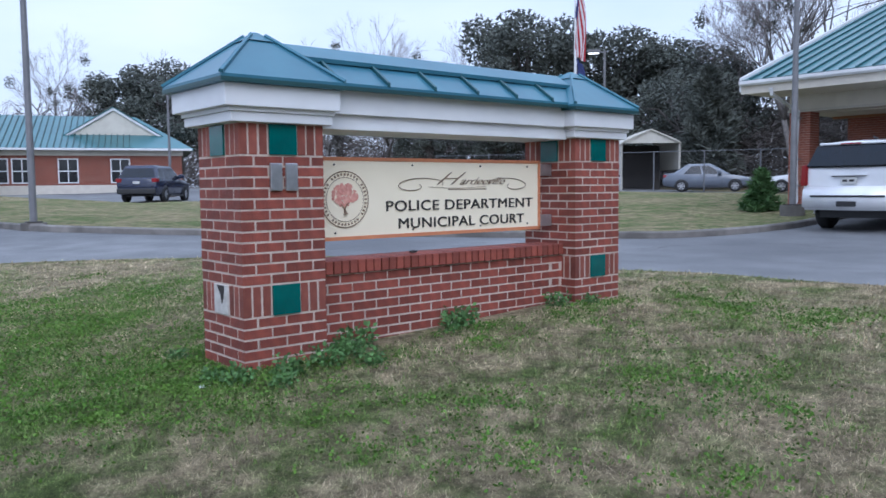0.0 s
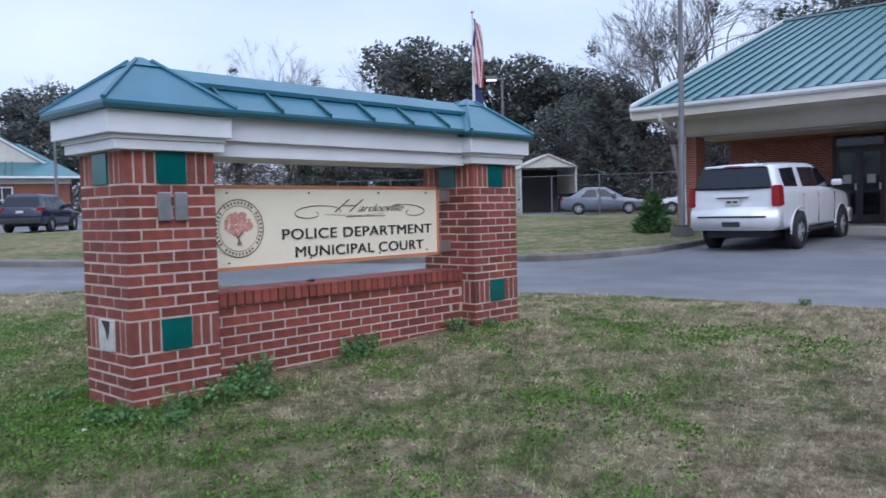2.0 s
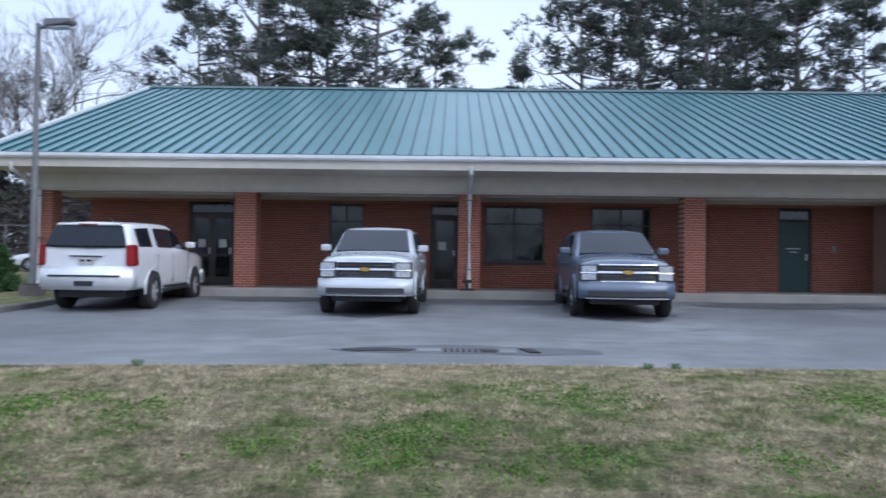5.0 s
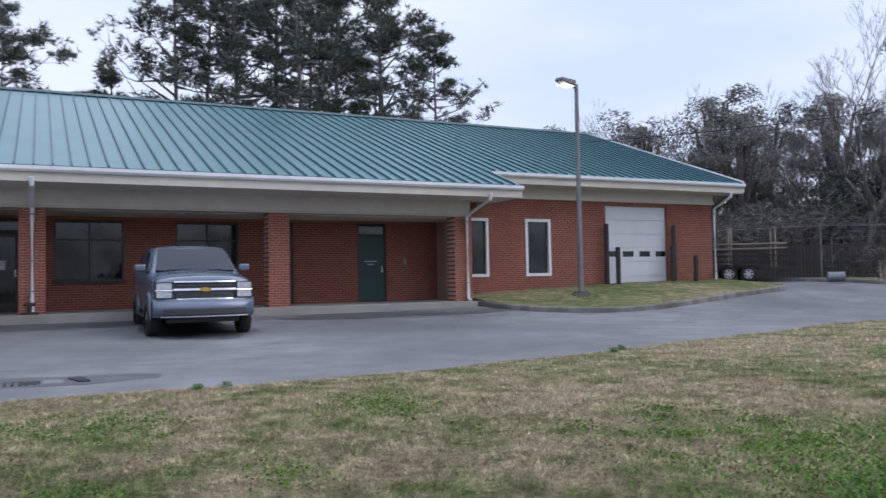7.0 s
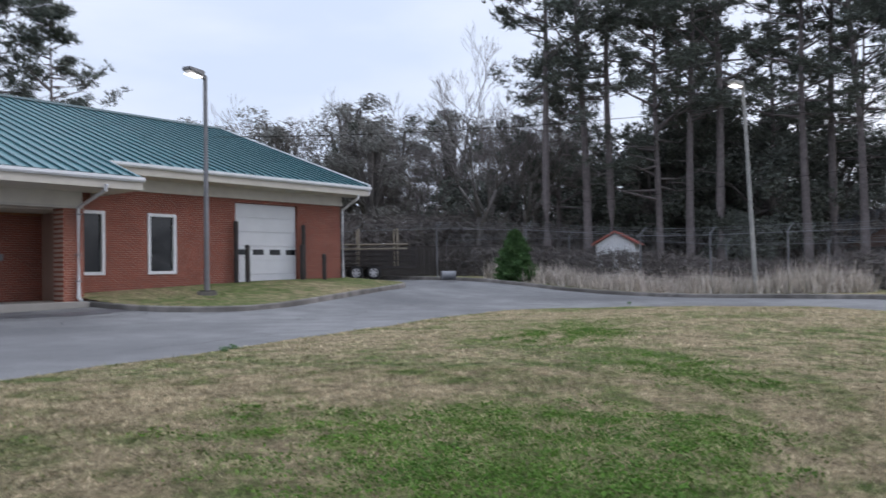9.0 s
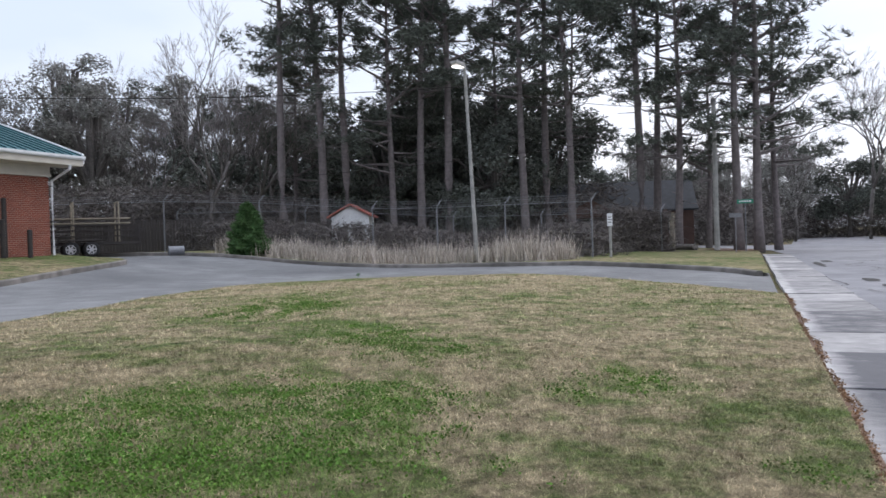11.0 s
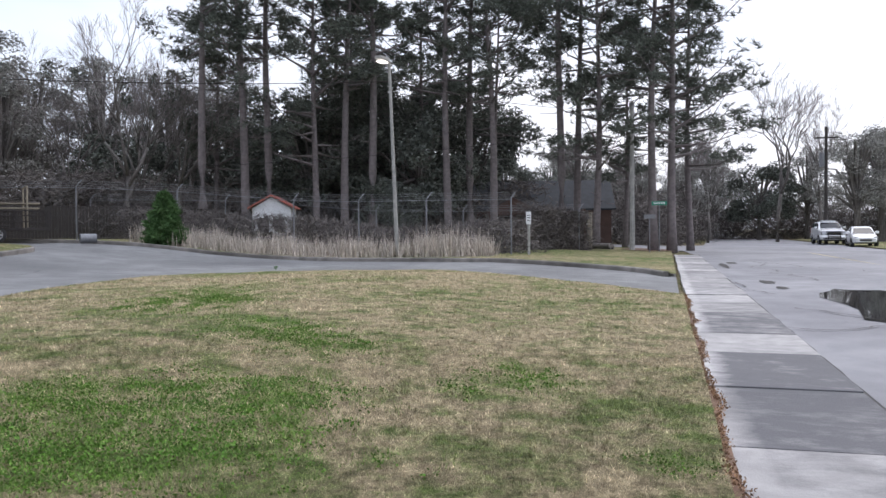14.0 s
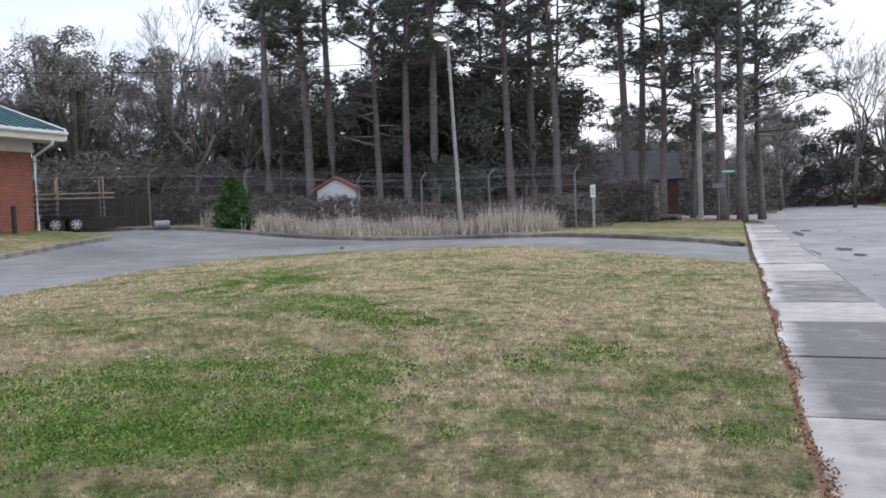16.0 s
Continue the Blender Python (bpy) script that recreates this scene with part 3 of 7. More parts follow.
crack_patch("puddle", 17.5, -3.1, 5.2, 1.15, WET, -0.018, "still puddle of rainwater on the street", "puddle", 3)
for i, (px, py, rx, ry) in enumerate([(34.5, -1.15, 2.2, 0.16), (24.5, -1.6, 0.8, 0.2), (22.3, -1.7, 0.5, 0.16), (37, -1.6, 0.9, 0.25)]):
    crack_patch("pothole", px, py, rx, ry, PIT, -0.02, "dark ragged pothole in the street", "pothole", 10 + i)
DAMPSHADE = mat("damp_and_shaded_asphalt", (0.075, 0.076, 0.085), (0.105, 0.106, 0.115), 2, 0.5, big=0.4)
crack_patch("damp_stain", 0.4, 12.75, 2.0, 0.62, DAMPSHADE, -0.006, "damp dark stain round the drain", "stain", 21)
# Damp by the porch; the two long patches paint shade under the SUVs.
for i, (sx, sy, rx, ry) in enumerate([(1.2, 22.6, 2.6, 0.75), (-1.6, 20.6, 1.2, 2.4), (4.0, 20.6, 1.2, 2.4), (8.6, 22.4, 2.4, 0.7), (-4.4, 22.6, 1.4, 0.6), (11.5, 22.0, 1.6, 0.5)]):
    crack_patch("damp_stain", sx, sy, rx, ry, DAMPSHADE, -0.006 + 0.001 * i, "dark parking bay patch, damp by the porch, shade under SUVs", "stain", 22 + i)


def storm_drain():
    root = thing("storm_drain", (0, 0, 0), "sunken storm drain with a rusty iron grate", "drain")
    z = G(0.3, 12.6)
    for x0, x1 in ((-0.2, 0.12), (0.9, 1.12)):
        part("apron", boxes((x0, x1, 12.45, 12.85, z - 0.1, z + 0.002), bevel=0.004), ASPHALT, root, "pale worn apron")
    pit = part("pit", boxes((0.14, 0.88, 12.42, 12.86, z - 0.1, z - 0.004), bevel=0.006), PIT, root, "dark pit under the grate")
    for k in range(9):
        part("grate_bar", boxes((0.17 + k * 0.079, 0.2 + k * 0.079, 12.44, 12.84, z - 0.02, z + 0.008)), DARKIRON, pit)
    # flat dark slab at road level paints the shade inside the opening
    slot = bmesh.new()
    prism(slot, [(-1.2, 12.6, z + 0.004), (-1.0, 12.42, z + 0.004), (-0.3, 12.45, z + 0.004), (-0.22, 12.7, z + 0.004), (-0.6, 12.84, z + 0.004), (-1.05, 12.78, z + 0.004)], (0, 0, -0.06))
    part("opening", slot, PIT, root, "dark ragged opening")
    lid = bmesh.new()
    prism(lid, [(1.18, 12.9, z + 0.012), (1.28, 12.42, z + 0.012), (1.42, 12.4, z + 0.012), (1.36, 12.86, z + 0.012)], (0, 0, -0.05))
    part("lid", lid, PIT, root)


def surface_crack(x, y, heading, length, seed, width=0.012):
    """A thin wandering crack in the asphalt."""
    r = random.Random(seed)
    bm, left, right = bmesh.new(), [], []
    a = radians(heading)
    for k in range(int(length / 0.12)):
        a += r.gauss(0, 0.28) + 0.12 * (radians(heading) - a)
        x, y = x + 0.12 * math.cos(a), y + 0.12 * math.sin(a)
        w = width * r.uniform(0.3, 1.3)
        left.append((x - math.sin(a) * w, y + math.cos(a) * w, G(x, y) - 0.0075))
        right.append((x + math.sin(a) * w, y - math.cos(a) * w, G(x, y) - 0.0075))
    quads(bm, [left, right])
    tagged(part("asphalt_crack", bm, PIT), "thin dark crack in the asphalt", "crack", kind="structure")


for k, (x, y, hd, ln) in enumerate([(-6, 17, 8, 7), (2, 16.5, -6, 6), (5.5, 21.5, -25, 4), (8.3, 22.6, -40, 3.5), (9, 18, 15, 7), (-9, 12.5, 30, 5), (14, 16.5, 20, 8), (20, 17.5, -10, 7), (25.5, 10, 80, 6), (-3, 14, 3, 8), (6.5, 13.2, 20, 6), (-13, 8.5, 40, 6), (3.5, 22.3, 5, 2.5), (10.6, 21.6, -15, 3)]):
    surface_crack(x, y, hd, ln, 300 + k)
for k, (x, y, hd, ln) in enumerate([(6, -1.6, 2, 14), (9, -2.6, -15, 7), (20, -1.3, 3, 12), (13, -4.2, 60, 6), (25, -3.0, -5, 14), (30, -5.5, 10, 12)]):
    surface_crack(x, y, hd, ln, 330 + k, 0.022)


storm_drain()

# ---- the brick entrance sign ----
X0, X1 = -5.185, -4.575
YA, YB, PW = 3.74, 6.85, 0.61
CR = 0.2032 / 3
ZL = 0.36 - 5 * CR - 0.0

sign = thing("entrance_sign", (0, 0, 0), "red brick entrance sign with two pillars under a blue-green metal roof", "sign")


def brick_mesh(lx, ly, lz, material):
    j = 0.0055
    bm = boxes((j - lx / 2, lx / 2 - j, j - ly / 2, ly / 2 - j, j - lz / 2, lz / 2 - j))
    bmesh.ops.bevel(bm, geom=bm.edges[:], offset=0.003, segments=1, affect="EDGES")
    return mesh_of(bm, "brick", material)


BM_X, BM_Y = brick_mesh(0.2033, 0.1016, CR, BRICK), brick_mesh(0.1016, 0.2033, CR, BRICK)
SM_X, SM_Y = brick_mesh(0.0677, 0.0677, 0.2032, SOLDIER), brick_mesh(0.0677, 0.0677, 0.2032, SOLDIER)
SC = SM_X


def lay(parent, me, x, y, z):
    b = new("brick", me)
    b.parent = parent
    r = random.random
    b.matrix_basis = pose(x + (r() - 0.5) * 0.003, y + (r() - 0.5) * 0.003, z, 0, 0, (r() - 0.5) * 0.5)


def pillar(y0, broken):
    core = part("pillar", boxes((X0 + 0.008, X1 - 0.008, y0 + 0.008, y0 + PW - 0.008, -0.25, 1.60)), MORTAR, sign, "red brick pillar with green tiles")
    h, q = 0.1016, 0.2033
    cx, cy = (X0 + X1) / 2, y0 + PW / 2
    z, row = ZL - 3 * CR, 0
    levels = []
    while z < 1.5:
        if abs(z - 0.36) < 0.01 or abs(z - (0.36 + 15 * CR)) < 0.01:
            levels.append((z, "soldier"))
            z += 3 * CR
        else:
            levels.append((z, "course"))
            z += CR
    for z, what in levels:
        if what == "course":
            row += 1
            zc = z + CR / 2
            for s in (-1, 1):
                if row % 2:
                    for k in (-1, 0, 1):
                        lay(core, BM_Y, cx + s * (PW / 2 - h / 2), cy + k * q, zc)
                    for k in (-0.5, 0.5):
                        lay(core, BM_X, cx + k * q, cy + s * (PW / 2 - h / 2), zc)
                else:
                    for k in (-1, 0, 1):
                        lay(core, BM_X, cx + k * q, cy + s * (PW / 2 - h / 2), zc)
                    for k in (-0.5, 0.5):
                        lay(core, BM_Y, cx + s * (PW / 2 - h / 2), cy + k * q, zc)
        else:
            zc = z + 1.5 * CR
            for s in (-1, 1):
                for t in (-1, 1):
                    edge = PW / 2 - 0.0339
                    lay(core, SC, cx + s * edge, cy + t * edge, zc)
                    for k in (1, 2):
                        lay(core, SM_Y, cx + s * edge, cy + t * (edge - 0.0677 * k), zc)
                        lay(core, SM_X, cx + t * (edge - 0.0677 * k), cy + s * edge, zc)
            for s, ax in ((1, "x"), (-1, "x"), (1, "y"), (-1, "y")):
                a, d = 0.098, PW / 2 - 0.004
                e = boxes((-a, a, -0.01, 0.01, -0.096, 0.096), bevel=0.003)
                gone = broken and ax == "y" and s == -1 and z < 0.6
                t = part("tile", e, BROKEN if gone else TILE, core, "pale patch where a tile is missing" if gone else "glossy green square tile")
                t.matrix_basis = pose(cx + (s * d if ax == "x" else 0), cy + (s * d if ax == "y" else 0), zc, 0, 0, 90 if ax == "x" else 0)
                if gone:
                    sh = bmesh.new()
                    prism(sh, [(-0.05, -0.012, 0.09), (0.06, -0.012, 0.09), (0.05, -0.012, 0.02), (0.02, -0.012, -0.03), (0.0, -0.012, 0.03)], (0, 0.002, 0))
                    c = part("shard", sh, DARKIRON, t, "dark hole in the setting bed")
    return core


pillar_a = pillar(YA, True)
pillar_b = pillar(YB, False)


def low_wall():
    w = part("low_wall", boxes((-5.02, -4.738, YA + PW - 0.01, YB + 0.01, -0.25, 0.57)), MORTAR, sign, "low red brick wall with a rowlock cap")
    y0, n = YA + PW, 12
    run = YB - y0
    q = run / 12.25
    me = brick_mesh(0.1016, q, CR, BRICK)
    half = brick_mesh(0.1016, q / 2, CR, BRICK)
    z, row = 0.57 - 10 * CR, 0
    while z < 0.56:
        row += 1
        for xs in (-4.781, -4.977):
            y = y0 - (q / 2 if row % 2 else 0) + 0.002
            while y < YB - 0.02:
                a, b = max(y, y0), min(y + q, YB)
                if b - a > q * 0.75:
                    lay(w, me, xs, (a + b) / 2, z + CR / 2)
                elif b - a > q * 0.2:
                    lay(w, half, xs, (a + b) / 2, z + CR / 2)
                y += q
        z += CR
    cap = brick_mesh(0.36, run / 37, 0.1016, BRICK)
    for k in range(37):
        lay(w, cap, -4.879, y0 + run * (k + 0.5) / 37, 0.57 + 0.0508)
    return w


low_wall()


def sign_roof():
    for y0 in (YA, YB):
        cy, cx = y0 + PW / 2, (X0 + X1) / 2
        for a in ((X0 - 0.045, X1 + 0.045, y0 - 0.065, y0 + PW + 0.04, 1.578, 1.638), (X0 - 0.06, X1 + 0.06, y0 - 0.08, y0 + PW + 0.05, 1.638, 1.668), (X0 - 0.095, X1 + 0.095, y0 - 0.125, y0 + PW + 0.07, 1.666, 1.80)):
            part("capital_step", boxes(a, bevel=0.006), WHITE, sign, "white painted stepped trim")
        roof = bmesh.new()
        e0, e1 = 0.14, 0.165
        lo = [(X0 - e0, y0 - e1, 1.845), (X1 + e0, y0 - e1, 1.845), (X1 + e0, y0 + PW + 0.08, 1.845), (X0 - e0, y0 + PW + 0.08, 1.845)]
        b = [(p[0], p[1], 1.80) for p in lo]
        c = 0.05
        ytop = cy - 0.02
        top = [(cx - c, ytop - c, 2.155), (cx + c, ytop - c, 2.155), (cx + c, ytop + c, 2.155), (cx - c, ytop + c, 2.155)]
        vs = quads(roof, [b, lo, top], close=True)
        roof.faces.new(vs[0])
        roof.faces.new(vs[-1])
        cap = part("pillar_roof", roof, SIGNROOF, sign, "hipped blue-green metal cap")
        ed = boxes((X0 - e0 - 0.003, X1 + e0 + 0.003, y0 - e1 - 0.003, y0 + PW + 0.083, 1.803, 1.826))
        part("drip_edge", ed, ROOFDARK, cap, "dark metal drip edge")
        for p, t in zip(lo, top):
            hip = bmesh.new()
            tube(hip, [(p[0], p[1], p[2] + 0.008), (t[0], t[1], t[2] + 0.01)], [0.016, 0.014], 5)
            part("hip_cap", hip, SIGNROOF, cap)
        fin = bmesh.new()
        f0 = [(cx - 0.11, ytop - 0.11, 2.12), (cx + 0.11, ytop - 0.11, 2.12), (cx + 0.11, ytop + 0.11, 2.12), (cx - 0.11, ytop + 0.11, 2.12)]
        f1 = [(cx - 0.015, ytop - 0.015, 2.185), (cx + 0.015, ytop - 0.015, 2.185), (cx + 0.015, ytop + 0.015, 2.185), (cx - 0.015, ytop + 0.015, 2.185)]
        vs = quads(fin, [f0, f1], close=True)
        fin.faces.new(vs[0])
        fin.faces.new(vs[-1])
        part("finial", fin, SIGNROOF, cap)
    y0, y1, cx = YA + PW + 0.06, YB - 0.12, -4.88
    part("beam", boxes((-5.13, -4.63, y0 - 0.07, y1 + 0.07, 1.562, 1.665), (-5.17, -4.59, y0 - 0.02, y1 + 0.01, 1.662, 1.83), bevel=0.006), WHITE, sign, "white painted beam above the board")
    roof = bmesh.new()
    prism(roof, [(-5.24, y0 - 0.2, 1.86), (-5.24, y0 - 0.2, 1.825), (-4.52, y0 - 0.2, 1.825), (-4.52, y0 - 0.2, 1.86), (-4.86, y0 - 0.2, 2.10), (-4.90, y0 - 0.2, 2.10)], (0, y1 - y0 + 0.4, 0))
    rf = part("beam_roof", roof, SIGNROOF, sign, "blue-green metal roof with raised seams")
    part("drip_edge", boxes((-4.525, -4.515, y0, y1, 1.812, 1.84), (-5.245, -5.235, y0, y1, 1.812, 1.84)), ROOFDARK, rf)
    ridge = bmesh.new()
    prism(ridge, [(-5.045, y0 - 0.2, 2.012), (-4.715, y0 - 0.2, 2.012), (-4.71, y0 - 0.2, 2.04), (-4.86, y0 - 0.2, 2.135), (-4.90, y0 - 0.2, 2.135), (-5.05, y0 - 0.2, 2.04)], (0, y1 - y0 + 0.4, 0))
    part("ridge_cap", ridge, SIGNROOF, rf, "broad folded metal ridge cap")
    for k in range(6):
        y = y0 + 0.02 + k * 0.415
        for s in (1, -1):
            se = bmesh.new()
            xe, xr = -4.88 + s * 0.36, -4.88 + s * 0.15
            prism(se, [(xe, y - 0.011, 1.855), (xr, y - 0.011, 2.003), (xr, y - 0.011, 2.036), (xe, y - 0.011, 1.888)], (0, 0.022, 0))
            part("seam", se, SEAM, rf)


sign_roof()


def sign_board():
    y0, y1 = YA + PW - 0.1, 6.705
    zb, zt = 0.80, 1.385
    xf = -4.86
    part("board", boxes((xf - 0.05, xf, y0, y1, zb, zt), bevel=0.003), CREAM, sign, "cream sign face with black lettering")
    bd = bpy.data.objects["board"]
    for a in ((xf, xf + 0.006, y0, y1, zt - 0.022, zt + 0.004), (xf, xf + 0.006, y0, y1, zb - 0.004, zb + 0.022), (xf, xf + 0.006, y1 - 0.022, y1 + 0.004, zb, zt)):
        part("border", boxes(a), ORANGE, bd, "orange painted border")
    for y in (y0 + 0.35, 5.3, 6.0, 6.55):
        for z in (zb + 0.05, zt - 0.05):
            part("screw", cyl(bmesh.new(), (xf, y, z), (xf + 0.008, y, z), 0.007, n=8), INK, bd)
    for z in (0.87, 1.31):
        part("bracket", boxes((xf - 0.04, xf + 0.01, y1 + 0.006, YB, z - 0.05, z + 0.05), bevel=0.004), SILVER, bd, "grey metal bracket")
    up = Matrix(((0, 0, 1, 0), (1, 0, 0, 0), (0, 1, 0, 0), (0, 0, 0, 1)))
    at = lambda y, z: Matrix.Translation((xf + 0.005, y, z)) @ up
    text_mesh("POLICE DEPARTMENT", 0.112, INK, bd, at(5.83, 0.994), spacing=1.06, sx=1.56)
    text_mesh("MUNICIPAL COURT", 0.112, INK, bd, at(5.834, 0.861), spacing=1.06, sx=1.342)
    text_mesh("ardeeville", 0.088, SEALINK, bd, at(6.03, 1.188), name="script_lettering", shear=0.55, spacing=0.9, bold=-0.002, sx=0.5)
    text_mesh("H", 0.15, SEALINK, bd, at(5.69, 1.186), name="script_initial", shear=0.75, bold=-0.0034, sx=0.3)
    fl = bmesh.new()
    for s, y in ((1, 6.42), (-1, 5.27)):
        pts = [(xf + 0.006, y - s * (0.17 + 0.16 * math.cos(t) - 0.035 * t), 1.205 + 0.04 * math.sin(t) - 0.004 * t) for t in np.linspace(-0.6, 6.6, 34)]
        tube(fl, pts, [0.0022 + 0.0014 * math.sin(k * 0.09) ** 2 for k in range(len(pts))], 4)
    tube(fl, [(xf + 0.006, 5.46 + 0.6 * t, 1.172 - 0.012 * math.sin(t * 3.1)) for t in np.linspace(0, 1, 12)], [0.0015] * 12, 4)
    part("flourish", fl, SEALINK, bd)
    small = boxes(*[(xf, xf + 0.005, 5.66 + 0.028 * k, 5.677 + 0.028 * k, 1.146, 1.155) for k in range(15)])
    part("small_print", small, SEALINK, bd)
    cy, cz = 4.687, 1.087
    for r0, r1, m in ((0.204, 0.196, SEALINK), (0.160, 0.156, SEALINK)):
        bm = bmesh.new()
        a = [(xf + 0.005, cy + r0 * math.cos(t), cz + r0 * math.sin(t)) for t in np.linspace(0, 2 * math.pi, 64, endpoint=False)]
        b = [(xf + 0.005, cy + r1 * math.cos(t), cz + r1 * math.sin(t)) for t in np.linspace(0, 2 * math.pi, 64, endpoint=False)]
        quads(bm, [a, b], close=True)
        part("seal_ring", bm, m, bd)
    bm = bmesh.new()
    for k in range(40):
        if k % 10 == 5:
            continue
        t = 2 * math.pi * k / 40
        c = Vector((xf + 0.004, cy + 0.179 * math.cos(t), cz + 0.179 * math.sin(t)))
        bmesh.ops.create_cube(bm, size=1, matrix=Matrix.Translation(c) @ Matrix.Rotation(t, 4, "X") @ Matrix.Diagonal((0.004, 0.017, 0.012, 1)))
    part("seal_bars", bm, SEALINK, bd)
    rnd = random.Random(5)
    bm = bmesh.new()
    for k in range(150):
        a, r = rnd.random() * 6.28, 0.1 * math.sqrt(rnd.random())
        bmesh.ops.create_circle(bm, cap_ends=True, segments=7, radius=0.006 + 0.012 * rnd.random(), matrix=Matrix.Translation((xf + 0.003 + 0.0015 * rnd.random(), cy + r * 1.05 * math.cos(a), cz + 0.03 + r * 0.8 * math.sin(a))) @ Matrix.Rotation(radians(90), 4, "Y"))
    part("seal_tree_crown", bm, PINK, bd, "faded pink tree emblem")
    bm = bmesh.new()
    tube(bm, [(xf + 0.006, cy, cz - 0.105), (xf + 0.006, cy - 0.004, cz - 0.06), (xf + 0.006, cy + 0.03, cz - 0.02)], [0.02, 0.008, 0.003], 5)
    tube(bm, [(xf + 0.006, cy, cz - 0.075), (xf + 0.006, cy - 0.035, cz - 0.03)], [0.007, 0.003], 5)
    part("seal_tree_trunk", bm, SEALINK, bd)


sign_board()
for y in (3.985, 4.095):
    part("number_bar", boxes((X1, X1 + 0.02, y - 0.042, y + 0.042, 1.155, 1.33), bevel=0.006), SILVER, pillar_a, "plain silver bar")
stub = thing("debris", (-4.5, 3.4, G(-4.5, 3.4) + 0.04), "crumpled white paper scrap in the clover", "litter")
bm = bmesh.new()
bmesh.ops.create_icosphere(bm, subdivisions=2, radius=0.07, matrix=Matrix.Diagonal((0.7, 1.3, 0.3, 1)))
for v in bm.verts:
    v.co += Vector((noise.noise(v.co * 14), noise.noise(v.co * 14 + Vector((5, 0, 0))), noise.noise(v.co * 11))) * 0.03
part("paper", bm, WHITE, stub)
clod = thing("cap_stone", (-4.86, 5.3, 0.672), "small dark stone lying on the low wall", "stone")
bm = bmesh.new()
bmesh.ops.create_icosphere(bm, subdivisions=1, radius=0.04, matrix=Matrix.Translation((0, 0, 0.008)) @ Matrix.Diagonal((0.6, 1.1, 0.3, 1)))
part("stone", bm, DARKIRON, clod)


# ---- the police building ----
RX0, RX1, XS = -12.1, 25.2, 13.96
EY, EZ, RY, RZ = 22.6, 4.03, 34.4, 8.3
SLOPE = (RZ - EZ) / (RY - EY)
WY, GWY = 26.6, 25.46
building = thing("police_building", (0, 0, 0), "long red brick building with a green standing-seam metal roof", "building")


def wall_with_openings(name, x0, x1, z0, z1, y, depth, holes, material):
    """A wall along x, with openings that go through it: (x0, x1, z0, z1)."""
    bm = bmesh.new()
    xs = sorted({x0, x1, *[h[0] for h in holes], *[h[1] for h in holes]})
    for a, b in zip(xs, xs[1:]):
        cut = sorted((h[2], h[3]) for h in holes if h[0] <= a + 1e-6 and h[1] >= b - 1e-6)
        z = z0
        for lo, hi in cut:
            if lo > z:
                box(bm, a, b, y, y + depth, z, lo)
            z = max(z, hi)
        if z < z1:
            box(bm, a, b, y, y + depth, z, z1)
    bmesh.ops.remove_doubles(bm, verts=bm.verts[:], dist=1e-5)
    return part(name, bm, material, building)


PORCH_Z = 0.55
D1, W1, D2, W2, W3, D0, D3 = (-7.85, -6.45, PORCH_Z, 3.16), (-3.55, -2.5, 1.35, 3.09), (-0.45, 0.42, PORCH_Z, 3.12), (1.22, 3.03, 1.37, 3.06), (4.45, 6.28, 1.37, 3.05), (7.25, 8.0, PORCH_Z, 3.12), (10.13, 11.14, PORCH_Z, 3.13)
porch_wall = wall_with_openings("wall", -10.9, 13.3, 0.2, 3.75, WY, 0.25, [D1, W1, D2, W2, W3, D0, D3], WALLBRICK)
W4, W5, GD = (13.36, 14.38, 1.29, 3.27), (15.84, 16.88, 1.29, 3.27), (19.29, 22.18, 0.72, 3.82)
garage_wall = wall_with_openings("wall", 13.0, 24.45, 0.2, 3.95, GWY, 0.25, [W4, W5, GD], WALLBRICK)
part("wall", boxes((13.0, 13.25, GWY + 0.25, WY, 0.2, 3.75)), WALLBRICK_SIDE, building)
part("wall", boxes((24.2, 24.45, GWY + 0.25, 44.0, 0.2, 4.9)), WALLBRICK_SIDE, building)
part("wall", boxes((-10.9, -10.65, WY + 0.25, 44.0, 0.2, 4.9)), WALLBRICK_SIDE, building)
part("wall", boxes((-10.65, 24.2, 43.75, 44.0, 0.2, 4.9)), WALLBRICK, building)
part("porch_floor", boxes((-11.9, 13.0, 23.45, WY + 0.25, 0.0, PORCH_Z), bevel=0.02), SLAB, building, "concrete walkway under the porch")
part("interior_floor", boxes((-10.6, 24.2, WY + 0.26, 43.7, 0.3, 0.54)), INTERIOR, building)
part("interior_ceiling", boxes((-10.6, 24.2, WY + 0.26, 43.7, 3.8, 3.9)), INTERIOR, building)
part("interior_partition", boxes((-10.6, 24.2, 29.4, 29.5, 0.54, 3.8)), INTERIOR, building)
part("porch_ceiling", boxes((-11.4, 13.3, 24.75, WY, 3.17, 3.25)), SOFFIT, building)
part("soffit", boxes((RX0 + 0.1, XS - 0.05, EY + 0.06, 24.2, 3.66, 3.72)), SOFFIT, building)
part("porch_beam", boxes((-11.5, 13.0, 24.17, 24.77, 3.19, 3.70), bevel=0.01), SOFFIT, building, "pale painted beam over the columns")
part("beam_moulding", boxes((-11.52, 13.02, 24.14, 24.17, 3.19, 3.26)), BEIGE, building)
part("wood_edge", boxes((-11.3, 12.9, 26.45, 26.6, 3.1, 3.17)), WOODEDGE, building, "varnished wooden trim strip")
cm = None
